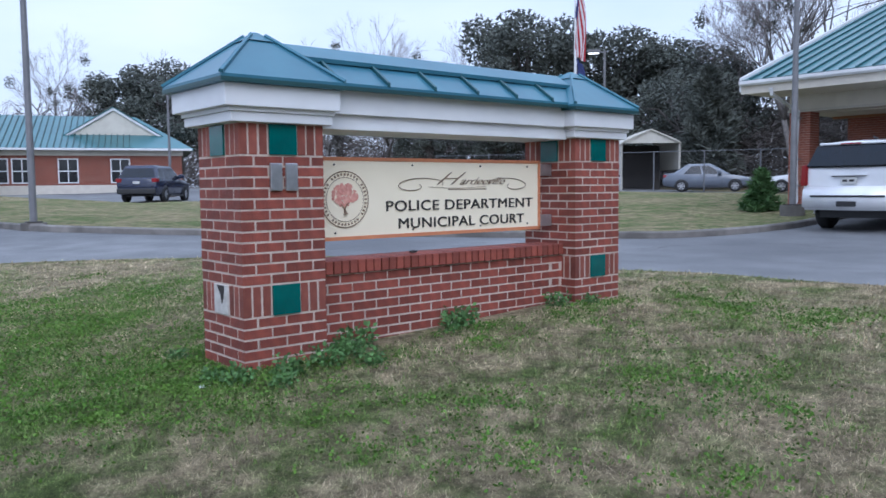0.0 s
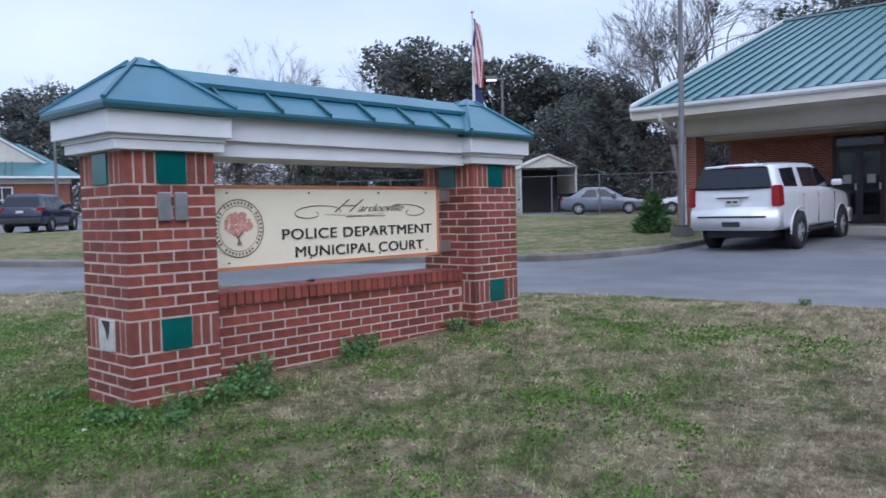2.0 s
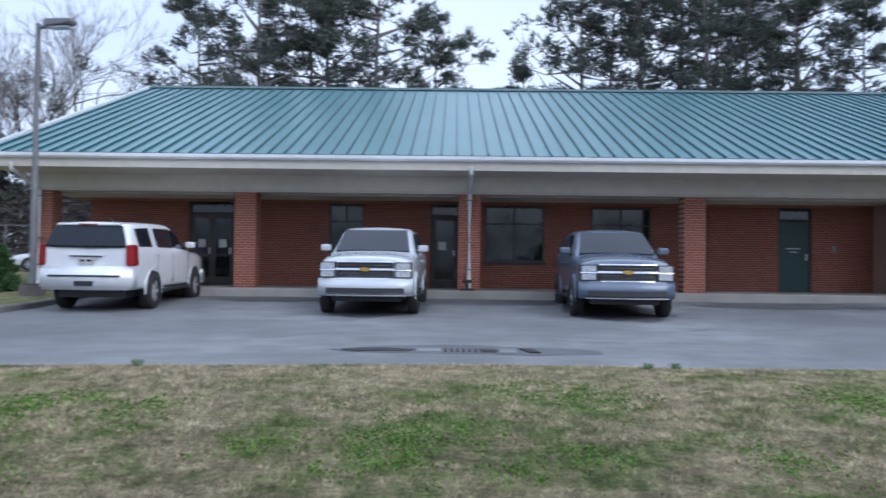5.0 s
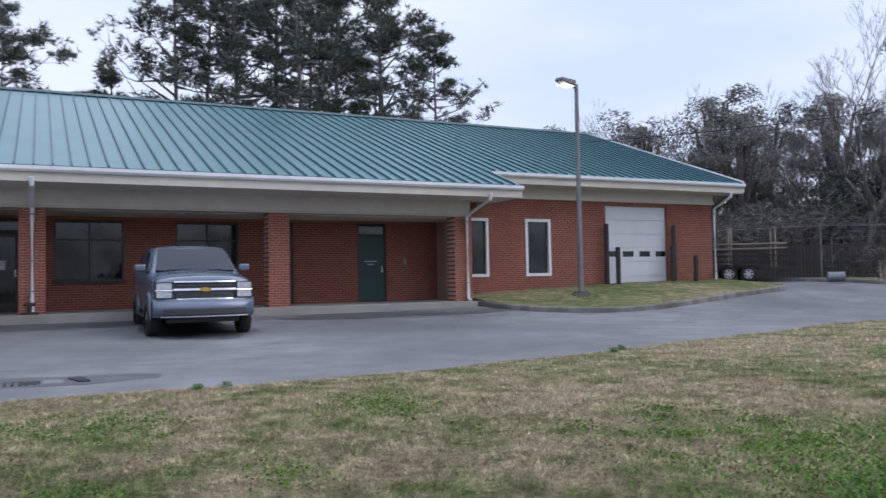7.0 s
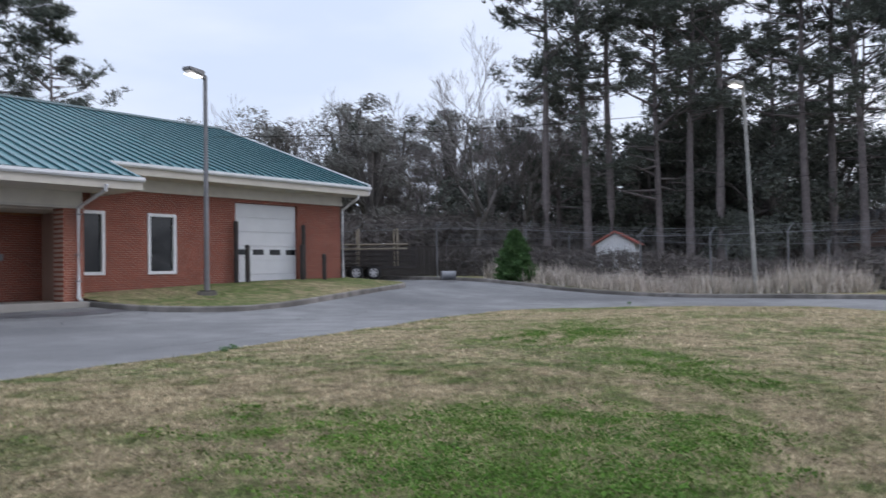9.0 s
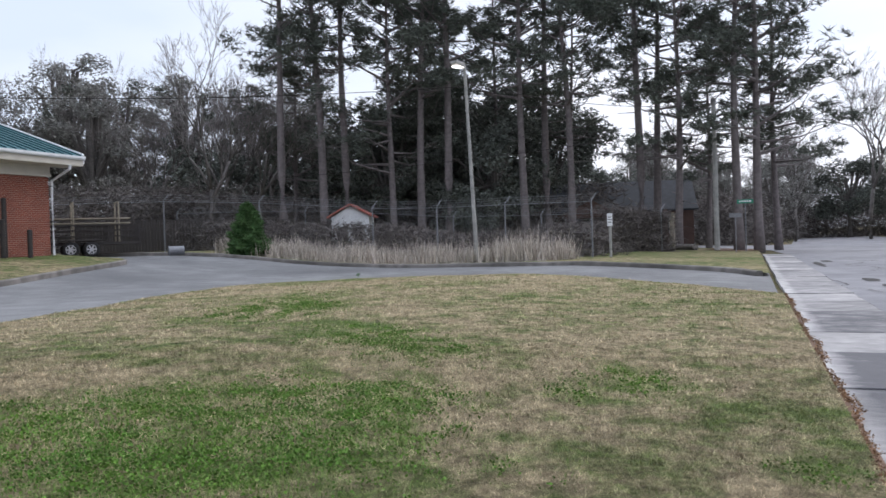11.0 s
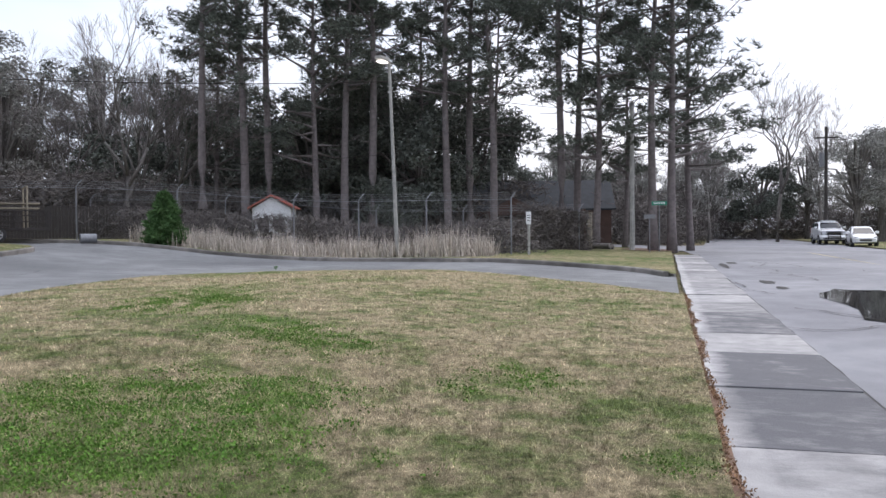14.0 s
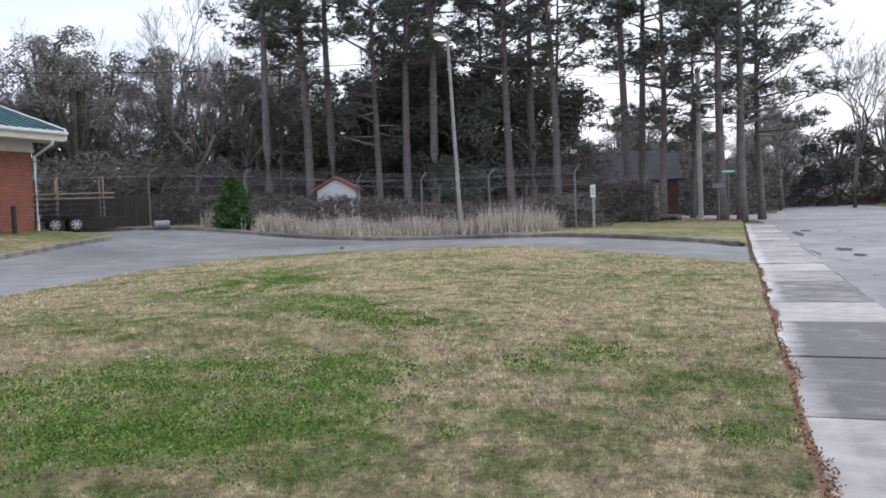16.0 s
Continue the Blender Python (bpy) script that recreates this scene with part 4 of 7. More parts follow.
for cx in (-11.5, -5.81, 0.4, 6.6, 12.46):
    if cm is None:
        cm = mesh_of(boxes((0, 0.6, 24.2, 24.75, 0.5, 3.19)), "column", COLBRICK)
    col = new("column", cm)
    col.parent = building
    col.matrix_basis = Matrix.Translation((cx, 0, 0))


def roof_parts():
    th = 0.06
    zx = lambda y: EZ + (y - EY) * SLOPE
    bm = bmesh.new()
    gy = 24.5
    outline = [(RX0, EY), (XS, EY), (XS, gy), (RX1, gy), (RX1, RY), (RX0, RY)]
    prism(bm, [(x, y, zx(y)) for x, y in outline], (0, 0, -th))
    r = part("roof", bm, ROOF, building, "blue-green standing-seam metal roof")
    bm = bmesh.new()
    prism(bm, [(RX0, RY, RZ), (RX1, RY, RZ), (RX1, 46.2, EZ), (RX0, 46.2, EZ)], (0, 0, -th))
    part("roof", bm, ROOF, building)
    shapes = {}
    x, k = RX0 + 0.25, 0
    while x < RX1 - 0.1:
        y0 = EY if x < XS - 0.02 else gy
        if y0 not in shapes:
            sb = bmesh.new()
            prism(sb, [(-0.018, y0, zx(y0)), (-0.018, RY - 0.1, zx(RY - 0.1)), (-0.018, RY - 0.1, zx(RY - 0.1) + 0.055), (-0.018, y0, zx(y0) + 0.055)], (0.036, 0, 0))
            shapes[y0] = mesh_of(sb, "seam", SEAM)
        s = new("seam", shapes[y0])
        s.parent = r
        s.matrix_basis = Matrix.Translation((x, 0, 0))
        x += 0.406
    part("ridge_cap", prism(bmesh.new(), [(RX0, RY - 0.22, RZ - 0.03), (RX0, RY, RZ + 0.1), (RX0, RY + 0.22, RZ - 0.03)], (RX1 - RX0, 0, 0)), ROOFDARK, building)
    for xa, xb, y, z in ((RX0, XS, EY, EZ), (XS, RX1, gy, zx(gy))):
        g = bmesh.new()
        prism(g, [(xa, y - 0.13, z - 0.02), (xa, y - 0.13, z - 0.1), (xa, y - 0.09, z - 0.15), (xa, y, z - 0.15), (xa, y, z - 0.02)], (xb - xa, 0, 0))
        part("gutter", g, WHITE, building, "white metal gutter")
        part("fascia", boxes((xa, xb, y, y + 0.06, z - 0.37, z - 0.06)), SOFFIT, building)
    part("gutter_lip", boxes((RX0, XS, EY - 0.02, EY + 0.2, EZ - 0.004, EZ + 0.012)), ROOFDARK, building)
    # rake boards on both gables
    for x in (RX0 - 0.05, RX1 - 0.02):
        bm = bmesh.new()
        y0 = EY if x < 0 else gy
        prism(bm, [(x, y0, zx(y0) - 0.3), (x, RY, RZ - 0.3), (x, RY, RZ + 0.09), (x, y0, zx(y0) + 0.09)], (0.07, 0, 0))
        part("rake_board", bm, WHITE, building)
    for x in (-10.9, 24.2):
        bm = bmesh.new()
        prism(bm, [(x, 24.8, zx(24.8) - 0.12), (x, RY, RZ - 0.12), (x, 44.0, zx(24.8) - 0.12)], (0.25, 0, 0))
        part("gable", bm, SIDING, building)
    # step in the eave beside the garage
    bm = bmesh.new()
    prism(bm, [(XS - 0.06, EY, EZ - 0.37), (XS - 0.06, 25.4, 3.66), (XS - 0.06, 25.4, zx(25.4) - 0.05), (XS - 0.06, EY, EZ - 0.05)], (0.06, 0, 0))
    part("fascia", bm, SOFFIT, building)
    part("soffit", boxes((XS, RX1 - 0.05, gy + 0.06, GWY, zx(gy) - 0.38, zx(gy) - 0.33)), SOFFIT, building)
    part("frieze", boxes((12.95, 24.5, GWY - 0.05, GWY + 0.25, 3.95, 4.37), (12.95, 24.52, GWY - 0.09, GWY + 0.0, 3.95, 4.07), bevel=0.006), SOFFIT, building, "pale painted frieze board")


roof_parts()


def window(name, o, y, frame_w, frame_mat, panes=2, bars=1, proud=0.0):
    x0, x1, z0, z1 = o
    w = part(name, boxes((x0, x0 + frame_w, y - proud, y + 0.14, z0, z1), (x1 - frame_w, x1, y - proud, y + 0.14, z0, z1), (x0 + frame_w, x1 - frame_w, y - proud, y + 0.14, z0, z0 + frame_w), (x0 + frame_w, x1 - frame_w, y - proud, y + 0.14, z1 - frame_w, z1), bevel=0.004), frame_mat, building)
    dx = (x1 - x0 - 2 * frame_w) / panes
    for k in range(panes):
        part("pane", boxes((x0 + frame_w + k * dx, x0 + frame_w + (k + 1) * dx, y + 0.07, y + 0.078, z0 + frame_w, z1 - frame_w)), GLASS, w, "dark reflecting glass")
        if k:
            part("mullion", boxes((x0 + frame_w + k * dx - 0.025, x0 + frame_w + k * dx + 0.025, y + 0.03, y + 0.12, z0 + frame_w, z1 - frame_w)), frame_mat, w)
    if bars:
        zt = z1 - 0.32 * (z1 - z0)
        part("transom", boxes((x0 + frame_w, x1 - frame_w, y + 0.035, y + 0.115, zt - 0.02, zt + 0.02)), frame_mat, w)
    return w


for o, n in ((W1, 2), (W2, 2), (W3, 2)):
    w = window("window", o, WY, 0.05, DARKFRAME, n)
    part("sill", boxes((o[0] - 0.05, o[1] + 0.05, WY - 0.05, WY - 0.002, o[2] - 0.09, o[2] - 0.004), bevel=0.005), DARKFRAME, w)
    # pale slats added behind the opaque panes for the reflected bands
    bl = boxes(*[(o[0] + 0.06, o[1] - 0.06, WY + 0.16, WY + 0.165, o[3] - 0.5 + 0.05 * k, o[3] - 0.465 + 0.05 * k) for k in range(9)])
    part("blind", bl, PAPER, w, "pale slats behind the glass, for reflected bands")
for o in (W4, W5):
    window("window", o, GWY, 0.1, WHITE, 1, 0, proud=0.03)


def door(o, y, leaves, glazed, transom):
    x0, x1, z0, z1 = o
    f = 0.06
    d = part("door_frame", boxes((x0, x0 + f, y + 0.04, y + 0.16, z0, z1), (x1 - f, x1, y + 0.04, y + 0.16, z0, z1), (x0 + f, x1 - f, y + 0.04, y + 0.16, z1 - f, z1), (x0 + f, x1 - f, y + 0.04, y + 0.16, transom - 0.03, transom + 0.03)), DARKFRAME, building)
    part("transom_pane", boxes((x0 + f, x1 - f, y + 0.09, y + 0.098, transom + 0.03, z1 - f)), GLASS, d)
    w = (x1 - x0 - 2 * f) / leaves
    for k in range(leaves):
        a, b = x0 + f + k * w + 0.004, x0 + f + (k + 1) * w - 0.004
        if glazed:
            leaf = part("door_leaf", boxes((a, a + 0.09, y + 0.07, y + 0.12, z0 + 0.01, transom - 0.04), (b - 0.09, b, y + 0.07, y + 0.12, z0 + 0.01, transom - 0.04), (a + 0.09, b - 0.09, y + 0.07, y + 0.12, z0 + 0.01, z0 + 0.25), (a + 0.09, b - 0.09, y + 0.07, y + 0.12, transom - 0.16, transom - 0.04)), DARKFRAME, d)
            part("pane", boxes((a + 0.09, b - 0.09, y + 0.09, y + 0.098, z0 + 0.25, transom - 0.16)), GLASS, leaf)
            # added pale card stands in for the reflections in the door glass
            part("notice", boxes((a + 0.2, a + 0.42, y + 0.084, y + 0.088, z0 + 1.15, z0 + 1.4)), PAPER, leaf, "pale card on the glass for its reflections")
        else:
            leaf = part("door_leaf", boxes((a, b, y + 0.07, y + 0.12, z0 + 0.01, transom - 0.04), bevel=0.004), DOORGREEN, d, "dark green steel door")
            part("notice_bar", boxes((a + 0.2, a + 0.62, y + 0.062, y + 0.068, z0 + 1.3, z0 + 1.33), (a + 0.3, a + 0.52, y + 0.062, y + 0.068, z0 + 1.2, z0 + 1.23)), PAPER, leaf)
        part("handle", boxes((b - 0.1, b - 0.06, y + 0.02, y + 0.07, z0 + 0.95, z0 + 1.15), bevel=0.005), SILVER, leaf, "steel handle")
    return d


door(D1, WY, 2, True, 2.75)
door(D2, WY, 1, True, 2.75)
door(D0, WY, 1, True, 2.75)
door(D3, WY, 1, False, 2.73)
part("keypad", boxes((11.75, 11.86, WY - 0.03, WY, 1.75, 1.95), bevel=0.004), STEEL, building)


def garage_door():
    x0, x1, z0, z1 = GD
    g = part("garage_door", boxes((x0, x1, GWY + 0.14, GWY + 0.17, z0, z1)), GARAGE, building, "white sectional garage door")
    n = 6
    h = (z1 - z0) / n
    for k in range(n):
        p = part("panel", boxes((x0 + 0.01, x1 - 0.01, GWY + 0.105, GWY + 0.139, z0 + k * h + 0.008, z0 + (k + 1) * h - 0.008), bevel=0.008), GARAGE, g)
        if k == 2:
            for j in range(4):
                a = x0 + 0.05 + j * 0.78
                b = min(a + 0.5, x1 - 0.04)
                pane = part("pane", boxes((a, b, GWY + 0.096, GWY + 0.104, z0 + k * h + 0.2, z0 + k * h + 0.4)), GLASS, p, "small dark window")
    part("jamb", boxes((x0 - 0.0, x0 + 0.004, GWY + 0.01, GWY + 0.24, z0, z1)), DARKFRAME, g)


garage_door()


def downspout(x, y, ztop, zbot, ye):
    bm = bmesh.new()
    tube(bm, [(x, ye + 0.05, ztop + 0.55), (x, ye + 0.1, ztop + 0.4), (x, y, ztop), (x, y, zbot + 0.15), (x, y - 0.18, zbot + 0.05)], [0.055] * 5, 8)
    d = part("downspout", bm, WHITE, building, "white metal downspout")
    for z in (zbot + 0.6, (zbot + ztop) / 2, ztop - 0.2):
        part("strap", boxes((x - 0.075, x + 0.075, y - 0.06, y + 0.06, z, z + 0.03)), STEEL, d)


downspout(0.7, 24.1, 3.2, 0.5, EY - 0.1)
downspout(12.85, 24.1, 3.2, 0.5, EY - 0.1)
downspout(24.52, GWY - 0.08, 3.8, 0.75, 24.4)
downspout(-11.2, 24.1, 3.2, 0.5, EY - 0.1)
valve = thing("standpipe", (0.65, 23.75, PORCH_Z), "rusty standpipe valve beside the porch column", "valve")
bm = bmesh.new()
cyl(bm, (0, 0, 0), (0, 0, 0.28), 0.05)
cyl(bm, (-0.14, 0, 0.25), (0.14, 0, 0.25), 0.045)
box(bm, -0.2, 0.2, -0.12, 0.12, 0.0, 0.06, bevel=0.01)
part("pipe", bm, DARKIRON, valve)


def bollard(x, y, h):
    z = G(x, y) + 0.15
    b = thing("bollard", (x, y, z), "dark rusty steel bollard beside the garage door", "bollard", "garage bollards")
    bm = bmesh.new()
    cyl(bm, (0, 0, -0.2), (0, 0, h), 0.085, n=14)
    bmesh.ops.create_uvsphere(bm, u_segments=14, v_segments=6, radius=0.085, matrix=Matrix.Translation((0, 0, h)) @ Matrix.Diagonal((1, 1, 0.5, 1)))
    part("post", bm, DARKIRON, b, smooth=False)


bollard(19.45, 25.0, 1.35)
bollard(22.0, 25.0, 1.35)
bollard(22.75, 24.6, 1.0)
bollard(19.15, 25.25, 2.2)
bollard(22.3, 25.25, 2.1)


def lamp_post(name, x, y, z, h, head_dir, material, lit, label, lean=0.0):
    """A square-shouldered street lamp: footing, tapered pole, arm, box head with a lens below."""
    root = thing(name, pose(x, y, z, lean), label, "street lamp")
    part("footing", cyl(bmesh.new(), (0, 0, -0.3), (0, 0, 0.12), 0.3, n=16), KERB, root)
    part("base_plate", boxes((-0.17, 0.17, -0.17, 0.17, 0.12, 0.15), bevel=0.006), DARKIRON, root)
    part("pole", tube(bmesh.new(), [(0, 0, 0.12), (0, 0, h * 0.5), (0, 0, h)], [0.085, 0.075, 0.06], 10), material, root)
    d = Vector((math.cos(radians(head_dir)), math.sin(radians(head_dir)), 0))
    part("arm", tube(bmesh.new(), [(0, 0, h - 0.12), tuple(d * 0.35 + Vector((0, 0, h - 0.05)))], [0.045, 0.045], 8), material, root)
    bm = bmesh.new()
    box(bm, 0.25, 0.95, -0.19, 0.19, -0.13, 0.07)
    for v in bm.verts:
        if v.co.x > 0.9:
            v.co.z = v.co.z * 0.55 + 0.03
            v.co.y *= 0.8
    bmesh.ops.bevel(bm, geom=bm.edges[:], offset=0.025, segments=2, affect="EDGES")
    hd = part("lamp_head", bm, material, root, "box-shaped lamp head")
    m = pose(0, 0, h, 0, 0, head_dir)
    hd.matrix_basis = m
    lens = part("lens", boxes((0.32, 0.86, -0.14, 0.14, -0.15, -0.115), bevel=0.012), LAMPGLOW if lit else HEADLENS, hd, "glowing lens" if lit else "")
    return root


lamp_post("street_lamp", -10.1, 21.7, 0.5, 6.6, -8, BRONZE, False, "tall grey street lamp with a box head")
lamp_post("street_lamp", 16.2, 22.8, 0.62, 6.75, 200, BRONZE, True, "tall grey street lamp with a lit box head")
lamp_post("street_lamp", 33.5, 11.85, 0.1, 8.25, 170, PALEPOLE, True, "pale weathered street lamp with a lit head, leaning slightly", -2.0)
lamp_post("street_lamp", -28.1, 36.6, 0.8, 7.6, 215, BRONZE, True, "distant grey street lamp with a lit head")
lamp_post("street_lamp", -21.4, 6.55, 0.3, 8.5, 120, BRONZE, False, "grey lamp pole standing in the grass")
lamp_post("street_lamp", -46.5, 19.9, 0.9, 6.0, 120, BRONZE, False, "thin grey lamp pole beside the far building")


# ---- vehicles ----
def paint(name, c):
    m = mat(name, c, tuple(v * 0.93 for v in c), 3, 0.22, metal=0.1, spec=0.6, big=0.12)
    m.node_tree.nodes["Principled BSDF"].inputs["Coat Weight"].default_value = 0.6
    return m


def wheel(parent, x, y, r, side, name="wheel"):
    w = new(name)
    w.parent = parent
    w.matrix_basis = Matrix.Translation((x, y, r)) @ pose(0, 0, 0, 0, 0, 0 if side > 0 else 180)
    bm = bmesh.new()
    prof = [(-0.12, r * 0.62), (-0.125, r * 0.9), (-0.09, r), (0.09, r), (0.125, r * 0.9), (0.12, r * 0.62)]
    rows = [[(q * math.cos(t), o, q * math.sin(t)) for o, q in prof] for t in np.linspace(0, 2 * math.pi, 28, endpoint=False)]
    rows.append(rows[0])
    quads(bm, rows)
    bmesh.ops.remove_doubles(bm, verts=bm.verts[:], dist=1e-5)
    part("tyre", bm, RUBBER, w, smooth=True)
    bm = bmesh.new()
    cyl(bm, (0, -0.1, 0), (0, 0.05, 0), r * 0.63, n=24)
    part("rim_barrel", bm, BLACKPL, w)
    bm = bmesh.new()
    for k in range(6):
        a = math.pi / 3 * k
        m = Matrix.Rotation(a, 4, "Y") @ Matrix.Translation((r * 0.32, 0.075, 0)) @ Matrix.Diagonal((r * 0.6, 0.03, r * 0.2, 1))
        bmesh.ops.create_cube(bm, size=1, matrix=m)
    cyl(bm, (0, 0.04, 0), (0, 0.1, 0), r * 0.15, n=12)
    quads(bm, [[(q * math.cos(t), 0.085, q * math.sin(t)) for q in (r * 0.55, r * 0.64)] for t in np.linspace(0, 2 * math.pi, 25)])
    part("rim", bm, ALLOY, w)
    return w


def vehicle(name, m, label, category, body_mat, S):
    """A car from its side profile. x forward, y to its left. S holds the stations of the body and the outline of the cabin."""
    car = thing(name, m, label, category)
    # lower body: stations of x, low z, shoulder z, half width
    bm = bmesh.new()
    rows = []
    for x, zl, zs, w in S["body"]:
        h = zs - zl
        rows.append([(x, -w * 0.9, zl), (x, -w * 0.985, zl + 0.12 * h), (x, -w, zl + 0.45 * h), (x, -w * 0.99, zl + 0.8 * h), (x, -w * 0.93, zs - 0.015), (x, -w * 0.5, zs + 0.02), (x, 0, zs + 0.03),
                     (x, w * 0.5, zs + 0.02), (x, w * 0.93, zs - 0.015), (x, w * 0.99, zl + 0.8 * h), (x, w, zl + 0.45 * h), (x, w * 0.985, zl + 0.12 * h), (x, w * 0.9, zl)])
    vs = quads(bm, rows, close=True)
    bm.faces.new(vs[0])
    bm.faces.new(vs[-1][::-1])
    part("body", bm, body_mat, car, smooth=True)
    body = bpy.data.objects[[o.name for o in car.children][-1]]
    body.data.shade_smooth()
    body.modifiers.new("edges", "EDGE_SPLIT").split_angle = radians(38)
    # cabin: lower and upper outline (x, half width) front to rear
    (xf, xr, zb, wb), (tf, tr, zt, wt) = S["cabin"]
    bm = bmesh.new()
    low = [(xf, wb * 0.93), (xf - 0.18, wb), (xr + 0.15, wb), (xr, wb * 0.92)]
    top = [(tf, wt * 0.92), (tf - 0.18, wt), (tr + 0.15, wt), (tr, wt * 0.92)]
    mid = [((a[0] * 0.1 + b[0] * 0.9), (a[1] * 0.12 + b[1] * 0.88)) for a, b in zip(low, top)]
    ring = lambda pts, z, dz=0.0: [(x, y, z) for x, y in pts] + [(x, -y, z) for x, y in pts[::-1]]
    inner = [(x * 0.97 + 0.03 * (tf + tr) / 2, y * 0.84) for x, y in top]
    vs = quads(bm, [ring(low, zb), ring(mid, zb + (zt - zb) * 0.93), ring(top, zt - 0.005), ring(inner, zt + 0.03)], close=True)
    bm.faces.new(vs[-1])
    bmesh.ops.bevel(bm, geom=[e for e in bm.edges if e.calc_length() > 0.3], offset=0.02, segments=2, affect="EDGES")
    cab = part("cabin", bm, body_mat, car)
    P = lambda u, v, side: Vector((low_x(u) * (1 - 0.9 * v) + top_x(u) * 0.9 * v, side * (wb * (1 - v) + (wt * 0.88 + wb * 0.12) * v) + side * 0.003, zb + (zt - zb) * 0.93 * v))
    low_x = lambda u: (xf - 0.18) * (1 - u) + (xr + 0.15) * u
    top_x = lambda u: (tf - 0.18) * (1 - u) + (tr + 0.15) * u
    for side in (1, -1):
        for u0, u1 in S["side_glass"]:
            g = bmesh.new()
            prism(g, [P(u0, 0.05, side), P(u1, 0.05, side), P(u1, 0.9, side), P(u0, 0.9, side)], (0, side * 0.005, 0))
            part("side_window", g, CARGLASS, cab, "dark side window")
    for nm, (x0, y0), (x1, y1), s in (("windscreen", low[0], top[0], 1), ("rear_window", low[3], top[3], -1)):
        g = bmesh.new()
        a, b = (0.06, 0.92) if s > 0 else S.get("rear_glass", (0.12, 0.9))
        lo = Vector((x0 + s * 0.006, 0, zb)).lerp(Vector((x0 * 0.1 + x1 * 0.9 + s * 0.006, 0, zb + (zt - zb) * 0.93)), a)
        hi = Vector((x0 + s * 0.006, 0, zb)).lerp(Vector((x0 * 0.1 + x1 * 0.9 + s * 0.006, 0, zb + (zt - zb) * 0.93)), b)
        wl, wh = (y0 * (1 - a) + y1 * a) * 0.97, (y0 * (1 - b) + y1 * b) * 0.96
        prism(g, [(lo.x, -wl, lo.z), (lo.x, wl, lo.z), (hi.x, wh, hi.z), (hi.x, -wh, hi.z)], (s * 0.006, 0, 0.002))
        part(nm, g, CARGLASS, cab, "tinted glass")
    # wheels and arches
    wy = S["body"][len(S["body"]) // 2][3]
    r = S["r"]
    for x in S["axles"]:
        for side in (1, -1):
            ar = bmesh.new()
            R = r * 1.17
            pts = [(x + R * math.cos(t), side * (wy - 0.03), r * 0.97 + R * math.sin(t)) for t in np.linspace(radians(-18), radians(198), 22)]
            prism(ar, pts, (0, side * 0.033, 0))
            part("wheel_arch", ar, BLACKPL, car)
            wheel(car, x, side * (wy - 0.072), r, side)
    part("underside", boxes((S["body"][0][0] + 0.5, S["body"][-1][0] - 0.5, -wy * 0.7, wy * 0.7, S["r"] * 0.75, 0.5)), BLACKPL, car)
    # mirrors, handles, door seams
    for side in (1, -1):
        bm = bmesh.new()
        box(bm, xf - 0.62, xf - 0.42, side * wb * 1.0 if side > 0 else -wb * 1.0 - 0.26, side * wb * 1.0 + 0.26 if side > 0 else -wb * 1.0, zb + 0.02, zb + 0.22, bevel=0.04)
        part("mirror", bm, body_mat if S.get("painted_mirror", True) else BLACKPL, car)
        for dx in S["doors"]:
            part("door_seam", boxes((dx - 0.005, dx + 0.005, side * (wy * 0.985) - 0.012, side * (wy * 0.985) + 0.012, S["body"][3][1] + 0.12, zb - 0.04)), BLACKPL, car)
        for dx in S["handles"]:
            part("door_handle", boxes((dx - 0.1, dx + 0.1, side * wy * 0.985 - 0.02, side * wy * 0.985 + 0.028, zb - 0.2, zb - 0.165), bevel=0.006), body_mat, car)
        part("sill_strip", boxes((S["axles"][1] + r * 1.25, S["axles"][0] - r * 1.25, side * wy - 0.05, side * wy + 0.03, S["body"][3][1] - 0.05, S["body"][3][1] + 0.03), bevel=0.012), BLACKPL, car)
    return car


SUV = dict(body=[(-2.6, 0.5, 0.92, 0.9), (-2.56, 0.42, 1.08, 0.97), (-2.4, 0.36, 1.2, 1.0), (-1.2, 0.34, 1.22, 1.015), (0.2, 0.34, 1.22, 1.015), (1.05, 0.34, 1.21, 1.01), (1.9, 0.36, 1.17, 1.0), (2.38, 0.36, 1.12, 0.97), (2.52, 0.4, 1.02, 0.93), (2.58, 0.46, 0.86, 0.87)],
           cabin=((1.15, -2.52, 1.2, 0.985), (0.3, -2.34, 1.845, 0.84)), side_glass=[(0.06, 0.385), (0.395, 0.69), (0.745, 0.95)], r=0.405, axles=(1.55, -1.4), doors=(0.85, -0.2, -1.15), handles=(0.0, -1.0), rear_glass=(0.1, 0.86))


